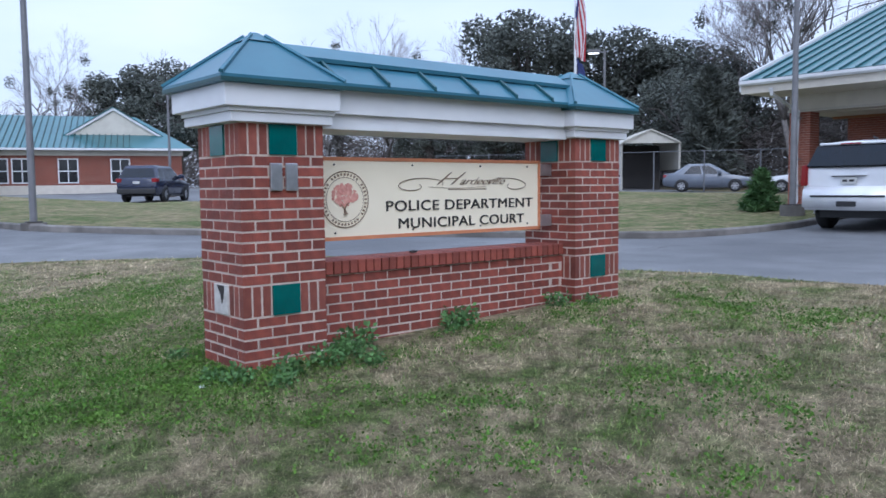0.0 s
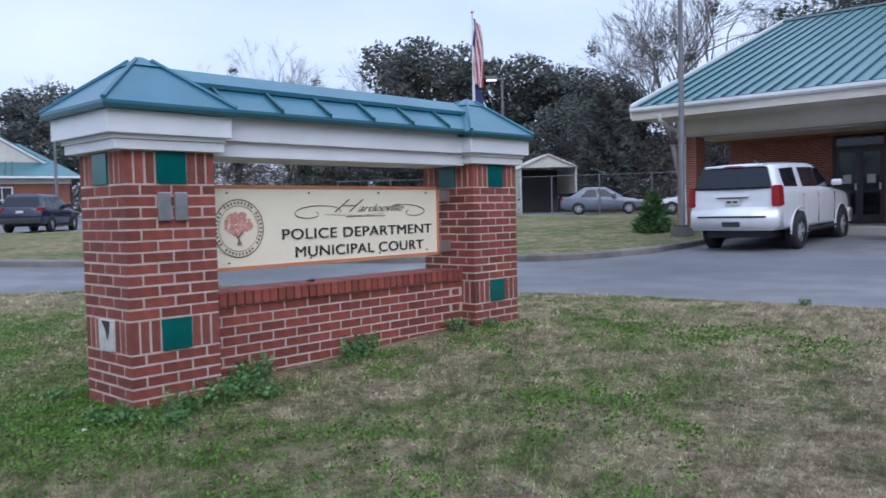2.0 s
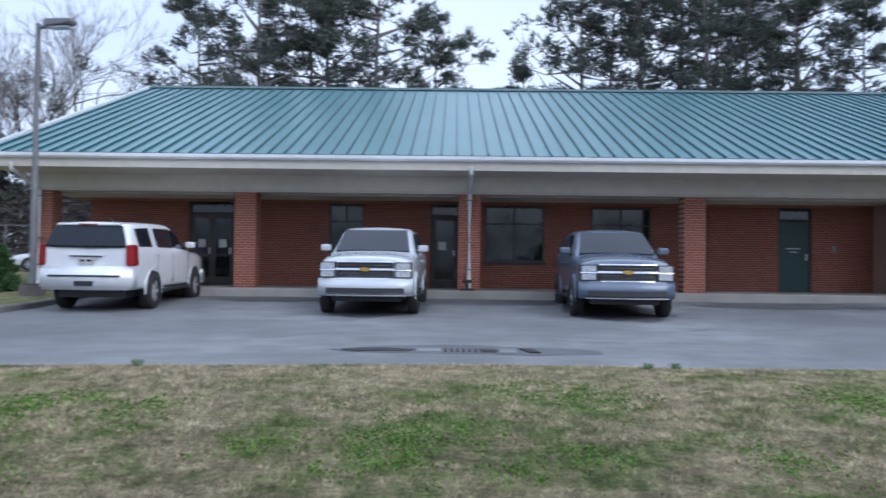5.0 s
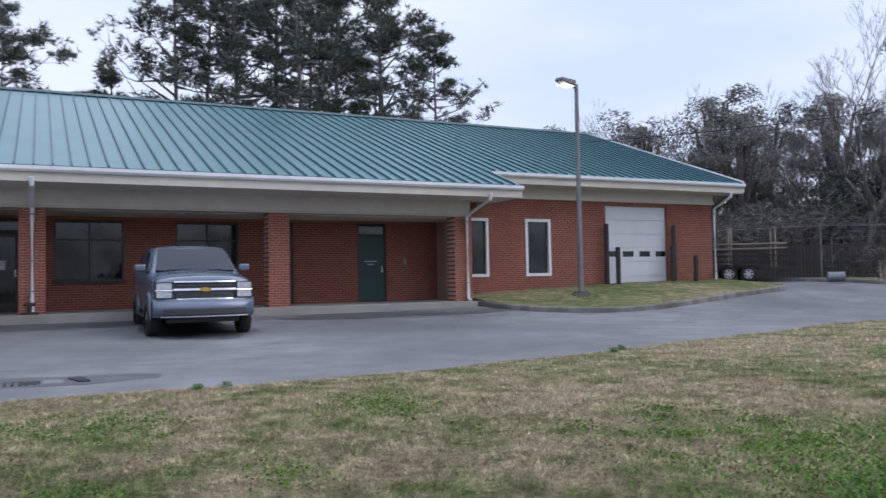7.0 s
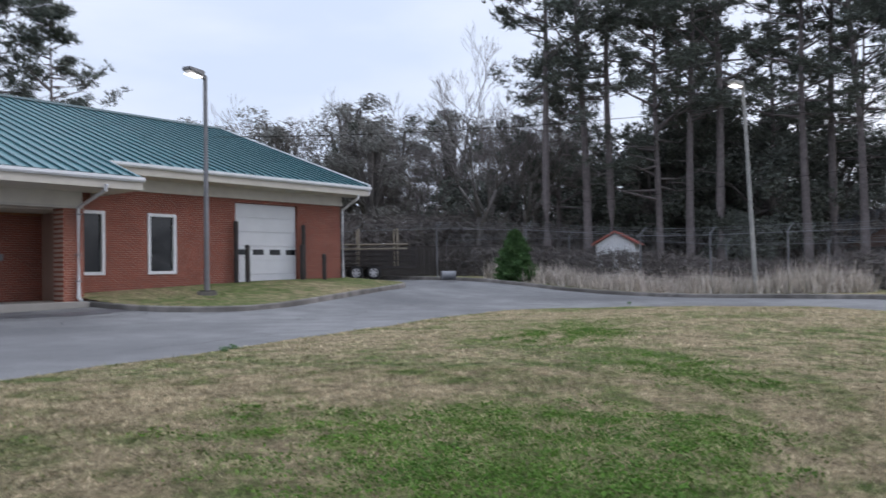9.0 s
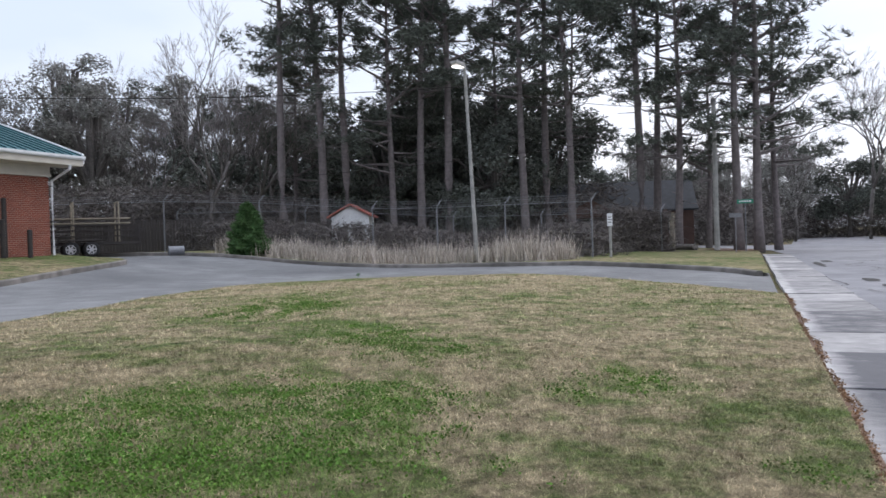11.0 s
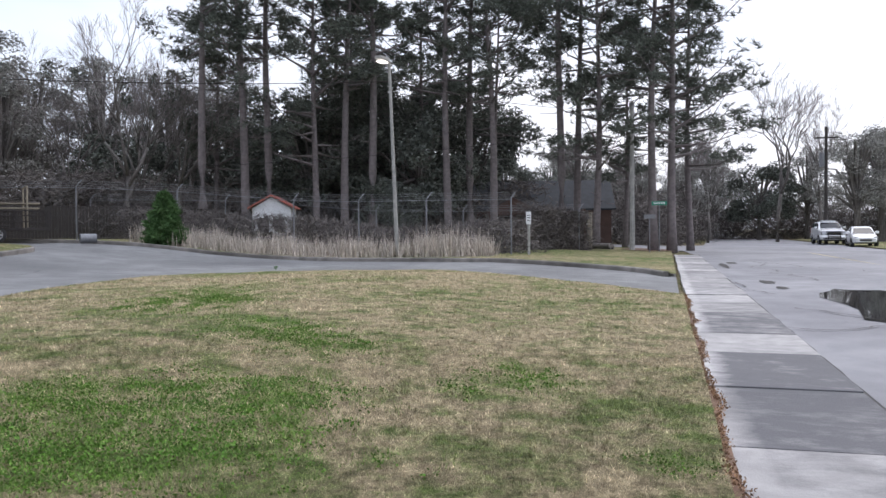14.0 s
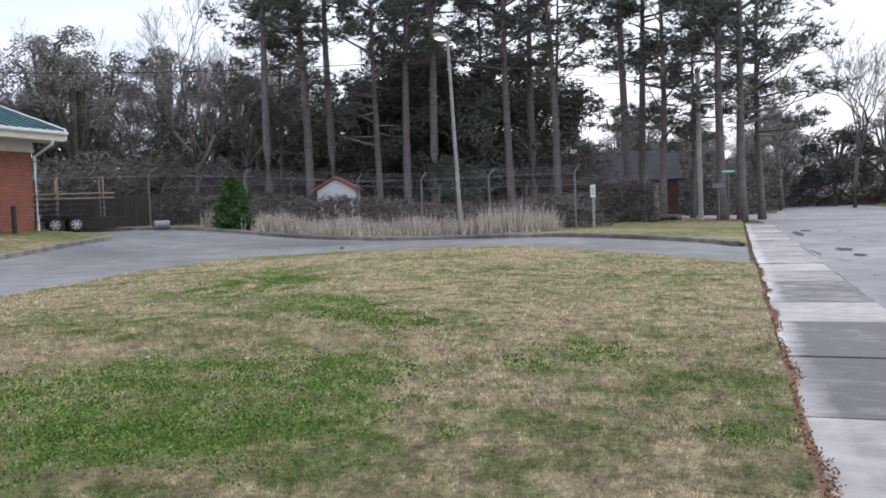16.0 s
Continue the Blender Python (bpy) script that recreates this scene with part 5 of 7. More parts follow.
def suv_shell(car, body_mat):
    """The rounded shell of a full-size SUV, lofted through leaning sections, with its glass laid into it."""
    # x at the sill, the belt and the roof; heights of the same; half widths at the belt and the roof
    S = [(-2.6, -2.585, -2.4, 0.6, 1.37, 1.83, 0.9, 0.68), (-2.585, -2.56, -2.34, 0.5, 1.375, 1.885, 0.985, 0.76), (-2.35, -2.35, -2.18, 0.42, 1.375, 1.915, 1.02, 0.8), (-1.45, -1.45, -1.4, 0.4, 1.36, 1.935, 1.03, 0.83), (-0.3, -0.3, -0.3, 0.4, 1.34, 1.94, 1.03, 0.83),
         (0.45, 0.4, 0.12, 0.4, 1.325, 1.925, 1.03, 0.815), (0.8, 0.78, 0.36, 0.4, 1.315, 1.87, 1.028, 0.79), (1.2, 1.18, 1.16, 0.4, 1.26, 1.345, 1.025, 0.86), (1.34, 1.33, 1.32, 0.4, 1.235, 1.315, 1.02, 0.86), (2.0, 2.0, 2.0, 0.42, 1.19, 1.285, 1.005, 0.83), (2.32, 2.32, 2.32, 0.46, 1.14, 1.25, 0.97, 0.8), (2.44, 2.44, 2.44, 0.5, 1.1, 1.215, 0.88, 0.74), (2.48, 2.48, 2.49, 0.56, 1.06, 1.17, 0.76, 0.66)]
    rows = []
    for xs, xb, xt, z0, zb, zt, w, wt in S:
        h = zb - z0
        half = [(xs, w * 0.88, z0), (xs, w * 0.975, z0 + 0.1 * h), (xs, w * 0.995, z0 + 0.4 * h), (xs * 0.4 + xb * 0.6, w, z0 + 0.72 * h), (xb, w * 0.985, zb - 0.06), (xb, w * 0.955, zb), (xb * 0.5 + xt * 0.5, w * 0.44 + wt * 0.53, zb * 0.5 + zt * 0.5), (xt, wt, zt - 0.05), (xt, wt * 0.86, zt - 0.006), (xt, wt * 0.45, zt + 0.018)]
        rows.append([(x, -y, z) for x, y, z in half] + [(xt, 0, zt + 0.024)] + [(x, y, z) for x, y, z in half[::-1]])
    bm = bmesh.new()
    vs = quads(bm, rows, close=True)
    bm.faces.new(vs[0])
    bm.faces.new(vs[-1][::-1])
    body = part("body", bm, body_mat, car, smooth=True)
    sub = body.modifiers.new("rounding", "SUBSURF")
    sub.levels = sub.render_levels = 2

    def flank(x, v, side):
        """A point of the flank between belt and roof: v from 0 at the belt to 1 under the roof edge."""
        belt = [(r[1], r[4], r[6] * 0.955) for r in S]
        roof = [(r[2], r[5] - 0.05, r[7]) for r in S]
        zb, wb = (np.interp(x, [b[0] for b in belt], [b[k] for b in belt]) for k in (1, 2))
        zt, wt = (np.interp(x, [b[0] for b in roof], [b[k] for b in roof]) for k in (1, 2))
        return Vector((x, side * (wb + (wt - wb) * v + 0.012 * math.sin(math.pi * v)), zb + (zt - zb) * v))

    for side in (1, -1):
        for pane in ([(0.9, 0.05), (-0.1, 0.05), (-0.1, 0.86), (0.28, 0.86)], [(-0.2, 0.05), (-1.1, 0.05), (-1.1, 0.86), (-0.2, 0.86)], [(-1.42, 0.05), (-2.18, 0.05), (-2.12, 0.84), (-1.42, 0.86)]):
            g = bmesh.new()
            prism(g, [flank(x, v, side) - Vector((0, side * 0.012, 0)) for x, v in pane], (0, side * 0.017, 0.004))
            part("side_window", g, CARGLASS, body, "dark side window")
        part("pillar_trim", prism(bmesh.new(), [flank(x, v, side) - Vector((0, side * 0.012, 0)) for x, v in ((-0.1, 0.05), (-0.2, 0.05), (-0.2, 0.86), (-0.1, 0.86))], (0, side * 0.015, 0.003)), BLACKPL, body)
        mirror = boxes((0.78, 0.93, *((1.0, 1.23) if side > 0 else (-1.23, -1.0)), 1.37, 1.52), bevel=0.045)
        part("mirror", mirror, body_mat, car)
        part("mirror_foot", boxes((0.8, 0.9, *((0.93, 1.03) if side > 0 else (-1.03, -0.93)), 1.34, 1.4), bevel=0.01), BLACKPL, car)
        for dx in (0.98, -0.16, -1.16):
            part("door_seam", boxes((dx - 0.005, dx + 0.005, side * 1.018 - 0.012, side * 1.018 + 0.012, 0.56, 1.22)), BLACKPL, car)
        for dx in (0.02, -0.98):
            part("door_handle", boxes((dx - 0.11, dx + 0.11, side * 1.015 - 0.02, side * 1.015 + 0.035, 1.14, 1.18), bevel=0.01), body_mat, car)
        part("running_board", boxes((-0.85, 0.98, side * 0.98 - 0.07, side * 0.98 + 0.07, 0.37, 0.44), bevel=0.015), BLACKPL, car)
    # windscreen and rear window follow the bow of the body
    for name, lo, hi, bow, s in (("windscreen", (1.165, 0.83, 1.362), (0.43, 0.715, 1.852), 0.07, 1), ("rear_window", (-2.59, 0.86, 1.40), (-2.43, 0.72, 1.82), 0.03, -1)):
        g = bmesh.new()
        sheets = []
        for off in (0.022, -0.02):
            rows = []
            for v in np.linspace(0, 1, 4):
                w = lo[1] * (1 - v) + hi[1] * v
                rows.append([(lo[0] * (1 - v) + hi[0] * v + s * (off + bow * (1 - u * u) * (0.45 if v < 0.9 else 0.4)), u * w, lo[2] * (1 - v) + hi[2] * v + off * 0.8) for u in np.linspace(-1, 1, 9)])
            sheets.append(rows)
        quads(g, sheets[0])
        quads(g, sheets[1])
        rim = lambda r: [*r[0], *[q[-1] for q in r[1:-1]], *r[-1][::-1], *[q[0] for q in r[-2:0:-1]]]
        quads(g, [rim(sheets[0]), rim(sheets[1])], close=True)
        bmesh.ops.remove_doubles(g, verts=g.verts[:], dist=1e-5)
        part(name, g, CARGLASS, body, "tinted glass", smooth=False)
    for x in (1.55, -1.42):
        for side in (1, -1):
            R, r = 0.5, 0.405
            ar = bmesh.new()
            prism(ar, [(x + R * math.cos(t), side * 0.985, r + R * math.sin(t)) for t in np.linspace(radians(-5), radians(185), 22)], (0, side * 0.038, 0))
            part("wheel_well", ar, RUBBER, car)
            lip = bmesh.new()
            tube(lip, [(x + (R + 0.015) * math.cos(t), side * 1.015, r + (R + 0.015) * math.sin(t)) for t in np.linspace(radians(-5), radians(185), 22)], [0.024] * 22, 6)
            part("wheel_lip", lip, body_mat, car)
            wheel(car, x, side * 0.945, r, side)
    part("underside", boxes((-2.3, 2.3, -0.72, 0.72, 0.3, 0.55)), BLACKPL, car)
    return body


def full_size_suv(name, m, label, body_mat, roof_bar=False):
    car = thing(name, m, label, "car")
    suv_shell(car, body_mat)
    P = lambda n, b, mt, lb="": part(n, b, mt, car, lb)

    def face(x, y0, y1, z0, z1, depth=0.12, bevel=0.02, sweep=0.12):
        """A block let into the nose that follows its sweep in plan."""
        bm = bmesh.new()
        n = 8
        ys = np.linspace(y0, y1, n)
        front = lambda y: x - sweep * (y / 0.95) ** 2
        rows = [[(front(y), y, z0), (front(y) - 0.012, y, z1), (front(y) - depth, y, z1), (front(y) - depth, y, z0)] for y in ys]
        vs = quads(bm, rows, close=True)
        bm.faces.new(vs[0])
        bm.faces.new(vs[-1][::-1])
        return bm

    gr = P("grille", face(2.6, -0.58, 0.58, 0.8, 1.13, 0.2), BLACKPL, "black mesh grille")
    for z0, z1, w in ((0.96, 1.0, 0.62), (1.125, 1.15, 0.6), (0.775, 0.8, 0.55)):
        part("grille_bar", face(2.617, -w, w, z0, z1), CHROME, gr)
    for k in range(5):
        z = 0.825 + k * 0.028 if k < 4 else 1.06
        part("mesh_bar", face(2.604, -0.55, 0.55, z, z + 0.008), STEEL, gr)
    bd = bmesh.new()
    prism(bd, [(2.619, -0.11, 0.95), (2.619, -0.05, 0.95), (2.619, -0.04, 0.935), (2.619, 0.06, 0.935), (2.619, 0.06, 0.95), (2.619, 0.12, 0.95), (2.619, 0.1, 1.005), (2.619, 0.05, 1.005), (2.619, 0.04, 1.02), (2.619, -0.06, 1.02), (2.619, -0.06, 1.005), (2.619, -0.12, 1.005)], (0.015, 0, 0))
    part("badge", bd, GOLD, gr, "plain gold badge")
    for s in (1, -1):
        a = (0.62, 0.965) if s > 0 else (-0.965, -0.62)
        hl = P("headlight", face(2.603, *a, 0.8, 1.13, 0.3), BLACKPL, "clear stacked headlight")
        for z0, z1 in ((0.82, 0.945), (0.985, 1.11)):
            part("lens", face(2.611, a[0] + 0.03, a[1] - 0.03, z0, z1), HEADLENS, hl)
        part("headlight_bar", face(2.615, a[0] + 0.01, a[1] - 0.01, 0.955, 0.978), CHROME, hl)
    bp = face(2.68, -0.99, 0.99, 0.43, 0.79, 0.4, sweep=0.16)
    bmesh.ops.bevel(bp, geom=[e for e in bp.edges if abs(e.verts[0].co.y - e.verts[1].co.y) > 0.1], offset=0.045, segments=3, affect="EDGES")
    P("front_bumper", bp, body_mat).data.shade_smooth()
    P("air_intake", face(2.69, -0.82, 0.82, 0.48, 0.59, 0.1, sweep=0.16), BLACKPL)
    P("skid_strip", face(2.686, -0.86, 0.86, 0.425, 0.45, 0.1, sweep=0.16), STEEL)
    for s in (1, -1):
        P("wiper", tube(bmesh.new(), [(1.2, s * 0.6, 1.385), (1.16, s * 0.05, 1.41)], [0.014, 0.01], 5), BLACKPL)
        a = (0.86, 1.025) if s > 0 else (-1.025, -0.86)
        tl = bmesh.new()
        box(tl, -2.645, -2.3, *a, 0.99, 1.44)
        for v in tl.verts:
            if v.co.x < -2.5 and abs(v.co.y) > 0.95:
                v.co.x += 0.05
            if v.co.z > 1.2 and abs(v.co.y) > 0.95:
                v.co.y *= 0.975
        bmesh.ops.bevel(tl, geom=tl.edges[:], offset=0.022, segments=2, affect="EDGES")
        P("tail_light", tl, TAILRED, "tall red tail light")
    rb = bmesh.new()
    box(rb, -2.72, -2.3, -1.02, 1.02, 0.48, 0.98)
    for v in rb.verts:
        if v.co.x < -2.6:
            v.co.y *= 0.93
            v.co.x += 0.06 if v.co.z > 0.7 else 0.0
    bmesh.ops.bevel(rb, geom=rb.edges[:], offset=0.06, segments=3, affect="EDGES")
    P("rear_bumper", rb, body_mat).data.shade_smooth()
    P("bumper_step", boxes((-2.715, -2.5, -0.76, 0.76, 0.755, 0.795), bevel=0.012), BLACKPL)
    P("hitch_cover", boxes((-2.735, -2.68, -0.2, 0.2, 0.56, 0.67), bevel=0.012), BLACKPL)
    pl = P("number_plate", boxes((-2.612, -2.58, -0.16, 0.16, 1.03, 1.16), bevel=0.004), PAPER, "plate with plain bars")
    part("plate_bars", boxes((-2.618, -2.612, -0.12, -0.02, 1.075, 1.12), (-2.618, -2.612, 0.02, 0.12, 1.075, 1.12)), INK, pl)
    P("tailgate_trim", boxes((-2.63, -2.57, -0.36, 0.36, 1.2, 1.235), bevel=0.01), body_mat)
    # black strip paints the shade below the tailgate trim
    P("trim_shadow_gap", boxes((-2.612, -2.575, -0.34, 0.34, 1.18, 1.197)), BLACKPL)
    P("tailgate_seam", boxes((-2.598, -2.55, -0.8, 0.8, 1.375, 1.385)), BLACKPL)
    P("spoiler", boxes((-2.5, -2.2, -0.66, 0.66, 1.845, 1.895), bevel=0.022), body_mat)
    P("brake_light", boxes((-2.508, -2.49, -0.2, 0.2, 1.855, 1.88)), TAILRED)
    P("antenna", tube(bmesh.new(), [(-1.2, 0.0, 1.95), (-1.4, 0.0, 2.03)], [0.04, 0.015], 6), BLACKPL)
    if roof_bar:
        P("light_bar", boxes((-0.35, -0.05, -0.6, 0.6, 1.96, 2.06), bevel=0.03), HEADLENS, "low roof light bar")
        P("push_bar", boxes((2.68, 2.76, -0.5, -0.44, 0.45, 1.05), (2.68, 2.76, 0.44, 0.5, 0.45, 1.05), (2.68, 2.76, -0.44, 0.44, 0.95, 1.03), (2.68, 2.76, -0.44, 0.44, 0.62, 0.7)), BLACKPL)
    return car


WHITEPAINT, SILVERPAINT = paint("white_car_paint", (0.74, 0.75, 0.77)), paint("silver_car_paint", (0.56, 0.59, 0.62))
BLUEPAINT, NAVYPAINT, GREYPAINT = paint("slate_blue_car_paint", (0.12, 0.15, 0.21)), paint("navy_car_paint", (0.012, 0.018, 0.05)), paint("grey_car_paint", (0.15, 0.17, 0.21))
gz = lambda x, y: G(x, y) - 0.012
full_size_suv("parked_suv", pose(-7.52, 21.5, gz(-7.5, 20.7), 0, -1.5, 90.5), "white full-size SUV parked nose to the porch", WHITEPAINT)
full_size_suv("parked_suv", pose(-1.52, 21.25, gz(-1.5, 20), 0, 0.6, -91), "silver full-size SUV parked facing the lawn", SILVERPAINT)
full_size_suv("parked_suv", pose(3.95, 21.25, gz(3.9, 20), 0, 0.6, -91.5), "slate-blue full-size SUV parked facing the lawn", BLUEPAINT)
full_size_suv("patrol_suv", pose(77.5, -12.4, gz(77, -12), 0, 0, 180), "white patrol SUV with light bar across the street", WHITEPAINT, True)

EXPL = dict(SUV, body=[(-2.5, 0.5, 0.95, 0.86), (-2.45, 0.4, 1.1, 0.94), (-2.2, 0.34, 1.16, 0.98), (-1.2, 0.32, 1.15, 0.99), (0.2, 0.32, 1.14, 0.99), (0.95, 0.32, 1.12, 0.985), (1.8, 0.34, 1.04, 0.96), (2.3, 0.36, 0.95, 0.92), (2.48, 0.42, 0.85, 0.84)],
            cabin=((1.1, -2.4, 1.13, 0.95), (0.15, -1.95, 1.73, 0.74)), r=0.38, axles=(1.45, -1.42))
ex = vehicle("crossover", pose(-40.3, 16.7, gz(-40.3, 16.7), 0, 0, 139), "dark navy crossover parked on the far drive", "car", NAVYPAINT, EXPL)
for s in (1, -1):
    part("tail_light", boxes((-2.5, -2.15, *((0.72, 0.97) if s > 0 else (-0.97, -0.72)), 0.95, 1.13), bevel=0.02), TAILRED, ex, "red tail light")
part("number_plate", boxes((-2.51, -2.46, -0.16, 0.16, 0.88, 1.0)), PAPER, ex, "plate with plain bars")
part("rear_bumper", boxes((-2.58, -2.3, -0.92, 0.92, 0.4, 0.66), bevel=0.05), BLACKPL, ex)

SEDAN = dict(body=[(-2.28, 0.45, 0.86, 0.72), (-2.2, 0.34, 0.98, 0.8), (-1.7, 0.26, 1.02, 0.85), (-0.8, 0.24, 0.97, 0.87), (0.3, 0.24, 0.95, 0.87), (1.0, 0.24, 0.93, 0.86), (1.7, 0.26, 0.84, 0.83), (2.1, 0.3, 0.74, 0.76), (2.28, 0.36, 0.62, 0.66)],
             cabin=((1.15, -1.85, 0.93, 0.83), (0.2, -1.0, 1.46, 0.62)), side_glass=[(0.08, 0.42), (0.46, 0.82)], r=0.315, axles=(1.4, -1.3), doors=(0.75, -0.25, -1.1), handles=(-0.1, -0.95))


def sedan(name, m, label, pm):
    c = vehicle(name, m, label, "car", pm, SEDAN)
    for s in (1, -1):
        part("headlight", boxes((1.95, 2.2, *((0.5, 0.74) if s > 0 else (-0.74, -0.5)), 0.62, 0.76), bevel=0.03), HEADLENS, c)
        part("tail_light", boxes((-2.26, -2.05, *((0.5, 0.8) if s > 0 else (-0.8, -0.5)), 0.78, 0.92), bevel=0.02), TAILRED, c)
    part("grille", boxes((2.15, 2.3, -0.4, 0.4, 0.42, 0.56), bevel=0.02), BLACKPL, c)
    return c


sedan("sedan", pose(-24.3, 40.6, gz(-24, 40.5), 0, 0, 30), "dark grey sedan parked behind the wire fence", GREYPAINT)
sedan("sedan", pose(-19.9, 43.2, gz(-20, 43), 0, 0, 205), "white sedan parked behind the wire fence", WHITEPAINT)
sedan("patrol_sedan", pose(68.5, -13.1, gz(68, -13), 0, 0, 176), "white patrol sedan parked across the street", WHITEPAINT)


# ---- trees ----
def tri_tufts(centres, size, per, rnd, droop=0.0, width=0.09, outward=None):
    """Fans of thin triangles round the given centres, as numpy arrays."""
    c = np.repeat(np.asarray(centres, float), per, 0)
    n = len(c)
    d = rnd.normal(size=(n, 3))
    d[:, 2] = d[:, 2] * 0.7 + 0.15 - droop
    if outward is not None:
        d += np.repeat(outward, per, 0) * 0.9
    d /= np.linalg.norm(d, axis=1)[:, None]
    s = np.cross(d, rnd.normal(size=(n, 3)))
    s /= np.linalg.norm(s, axis=1)[:, None] + 1e-9
    ln = size * (0.6 + 0.8 * rnd.random((n, 1)))
    w = width * ln
    a, b, t = c - s * w, c + s * w, c + d * ln
    v = np.stack([a, b, t], 1).reshape(-1, 3)
    return v


def leaf_quads(centres, size, rnd):
    c = np.asarray(centres, float)
    n = len(c)
    d = rnd.normal(size=(n, 3))
    d /= np.linalg.norm(d, axis=1)[:, None]
    s = np.cross(d, rnd.normal(size=(n, 3)))
    s /= np.linalg.norm(s, axis=1)[:, None]
    ln = size * (0.6 + 0.8 * rnd.random((n, 1)))
    v = np.stack([c, c + d * ln * 0.5 + s * ln * 0.32, c + d * ln, c + d * ln * 0.5 - s * ln * 0.32], 1)
    return v.reshape(-1, 3)


def soup(name, v, k, material, parent=None):
    me = bpy.data.meshes.new(name)
    n = len(v) // k
    me.vertices.add(len(v))
    me.vertices.foreach_set("co", np.asarray(v, np.float32).ravel())
    me.loops.add(n * k)
    me.loops.foreach_set("vertex_index", np.arange(n * k, dtype=np.int32))
    me.polygons.add(n)
    me.polygons.foreach_set("loop_start", np.arange(0, n * k, k, dtype=np.int32))
    me.update()
    me.materials.append(material)
    ob = new(name, me)
    ob.parent = parent
    return ob


def pine(seed, h, first, spread, tufts=25):
    """A tall pine: a bare tapered trunk, whorled limbs above and needle tufts on their outer halves."""
    rnd, r = np.random.default_rng(seed), random.Random(seed)
    tree = thing("pine_tree", (0, 0, -50), "tall pine with a bare trunk and dark needles", "tree", "pines round the site")
    bm = bmesh.new()
    first *= 0.86
    lean = (r.uniform(-0.02, 0.02), r.uniform(-0.02, 0.02))
    tr = 0.008 * h + 0.09
    spine = [(lean[0] * z + 0.12 * math.sin(z * 0.3 + seed), lean[1] * z + 0.1 * math.cos(z * 0.23 + seed), z) for z in np.linspace(-0.3, h, 12)]
    tube(bm, spine, [tr * (1.25 if i == 0 else 1) * (1 - 0.92 * i / 11) for i in range(12)], 9)
    part("trunk", bm, BARK, tree, smooth=True)
    at = lambda z: Vector((lean[0] * z + 0.12 * math.sin(z * 0.3 + seed), lean[1] * z + 0.1 * math.cos(z * 0.23 + seed), z))
    lb = bmesh.new()
    cents, outs = [], []
    z = first * h
    while z < h * 0.985:
        f = (z - first * h) / (h - first * h)
        ln = spread * (0.55 + 0.6 * math.sin(math.pi * min(1, f * 0.8 + 0.25))) * (1 - 0.75 * f ** 2.2) * r.uniform(0.55, 1.15)
        a = r.uniform(0, 6.28)
        d = Vector((math.cos(a), math.sin(a), r.uniform(-0.25, 0.55) + 0.4 * f))
        p0 = at(z)
        mid = p0 + d * ln * 0.5 + Vector((r.uniform(-0.3, 0.3), r.uniform(-0.3, 0.3), r.uniform(-0.35, 0.1)))
        end = p0 + d * ln + Vector((0, 0, 0.15 * ln))
        tube(lb, [p0, mid, end], [0.05 + 0.012 * ln, 0.035, 0.012], 5)
        for k in range(r.choice((3, 4, 5))):
            s = p0.lerp(end, r.uniform(0.35, 0.9))
            e = s + Vector((d.x * 0.5 + r.uniform(-1, 1), d.y * 0.5 + r.uniform(-1, 1), r.uniform(-0.05, 0.5))) * (0.28 * ln + 0.15)
            tube(lb, [s, e], [0.02, 0.007], 4)
            for q in (e, end if k == 0 else s.lerp(e, 0.6)):
                for _ in range(tufts // 3):
                    cents.append(q + Vector((r.gauss(0, 0.27), r.gauss(0, 0.27), r.gauss(0.06, 0.17))))
                    outs.append(d.normalized())
        z += (h - first * h) / 40 * r.uniform(0.2, 1.8)
    for _ in range(5):
        z = r.uniform(first * 0.5, first) * h
        a = r.uniform(0, 6.28)
        tube(lb, [at(z), at(z) + Vector((math.cos(a), math.sin(a), 0.1)) * r.uniform(0.6, 1.8)], [0.03, 0.008], 4)
    tagged(part("branching", lb, BARK, tree), kind="stuff")
    soup("crown", tri_tufts([tuple(c) for c in cents], 0.36, 10, rnd, width=0.075, outward=np.array([tuple(o) for o in outs])), 3, NEEDLE, tree)
    return tree


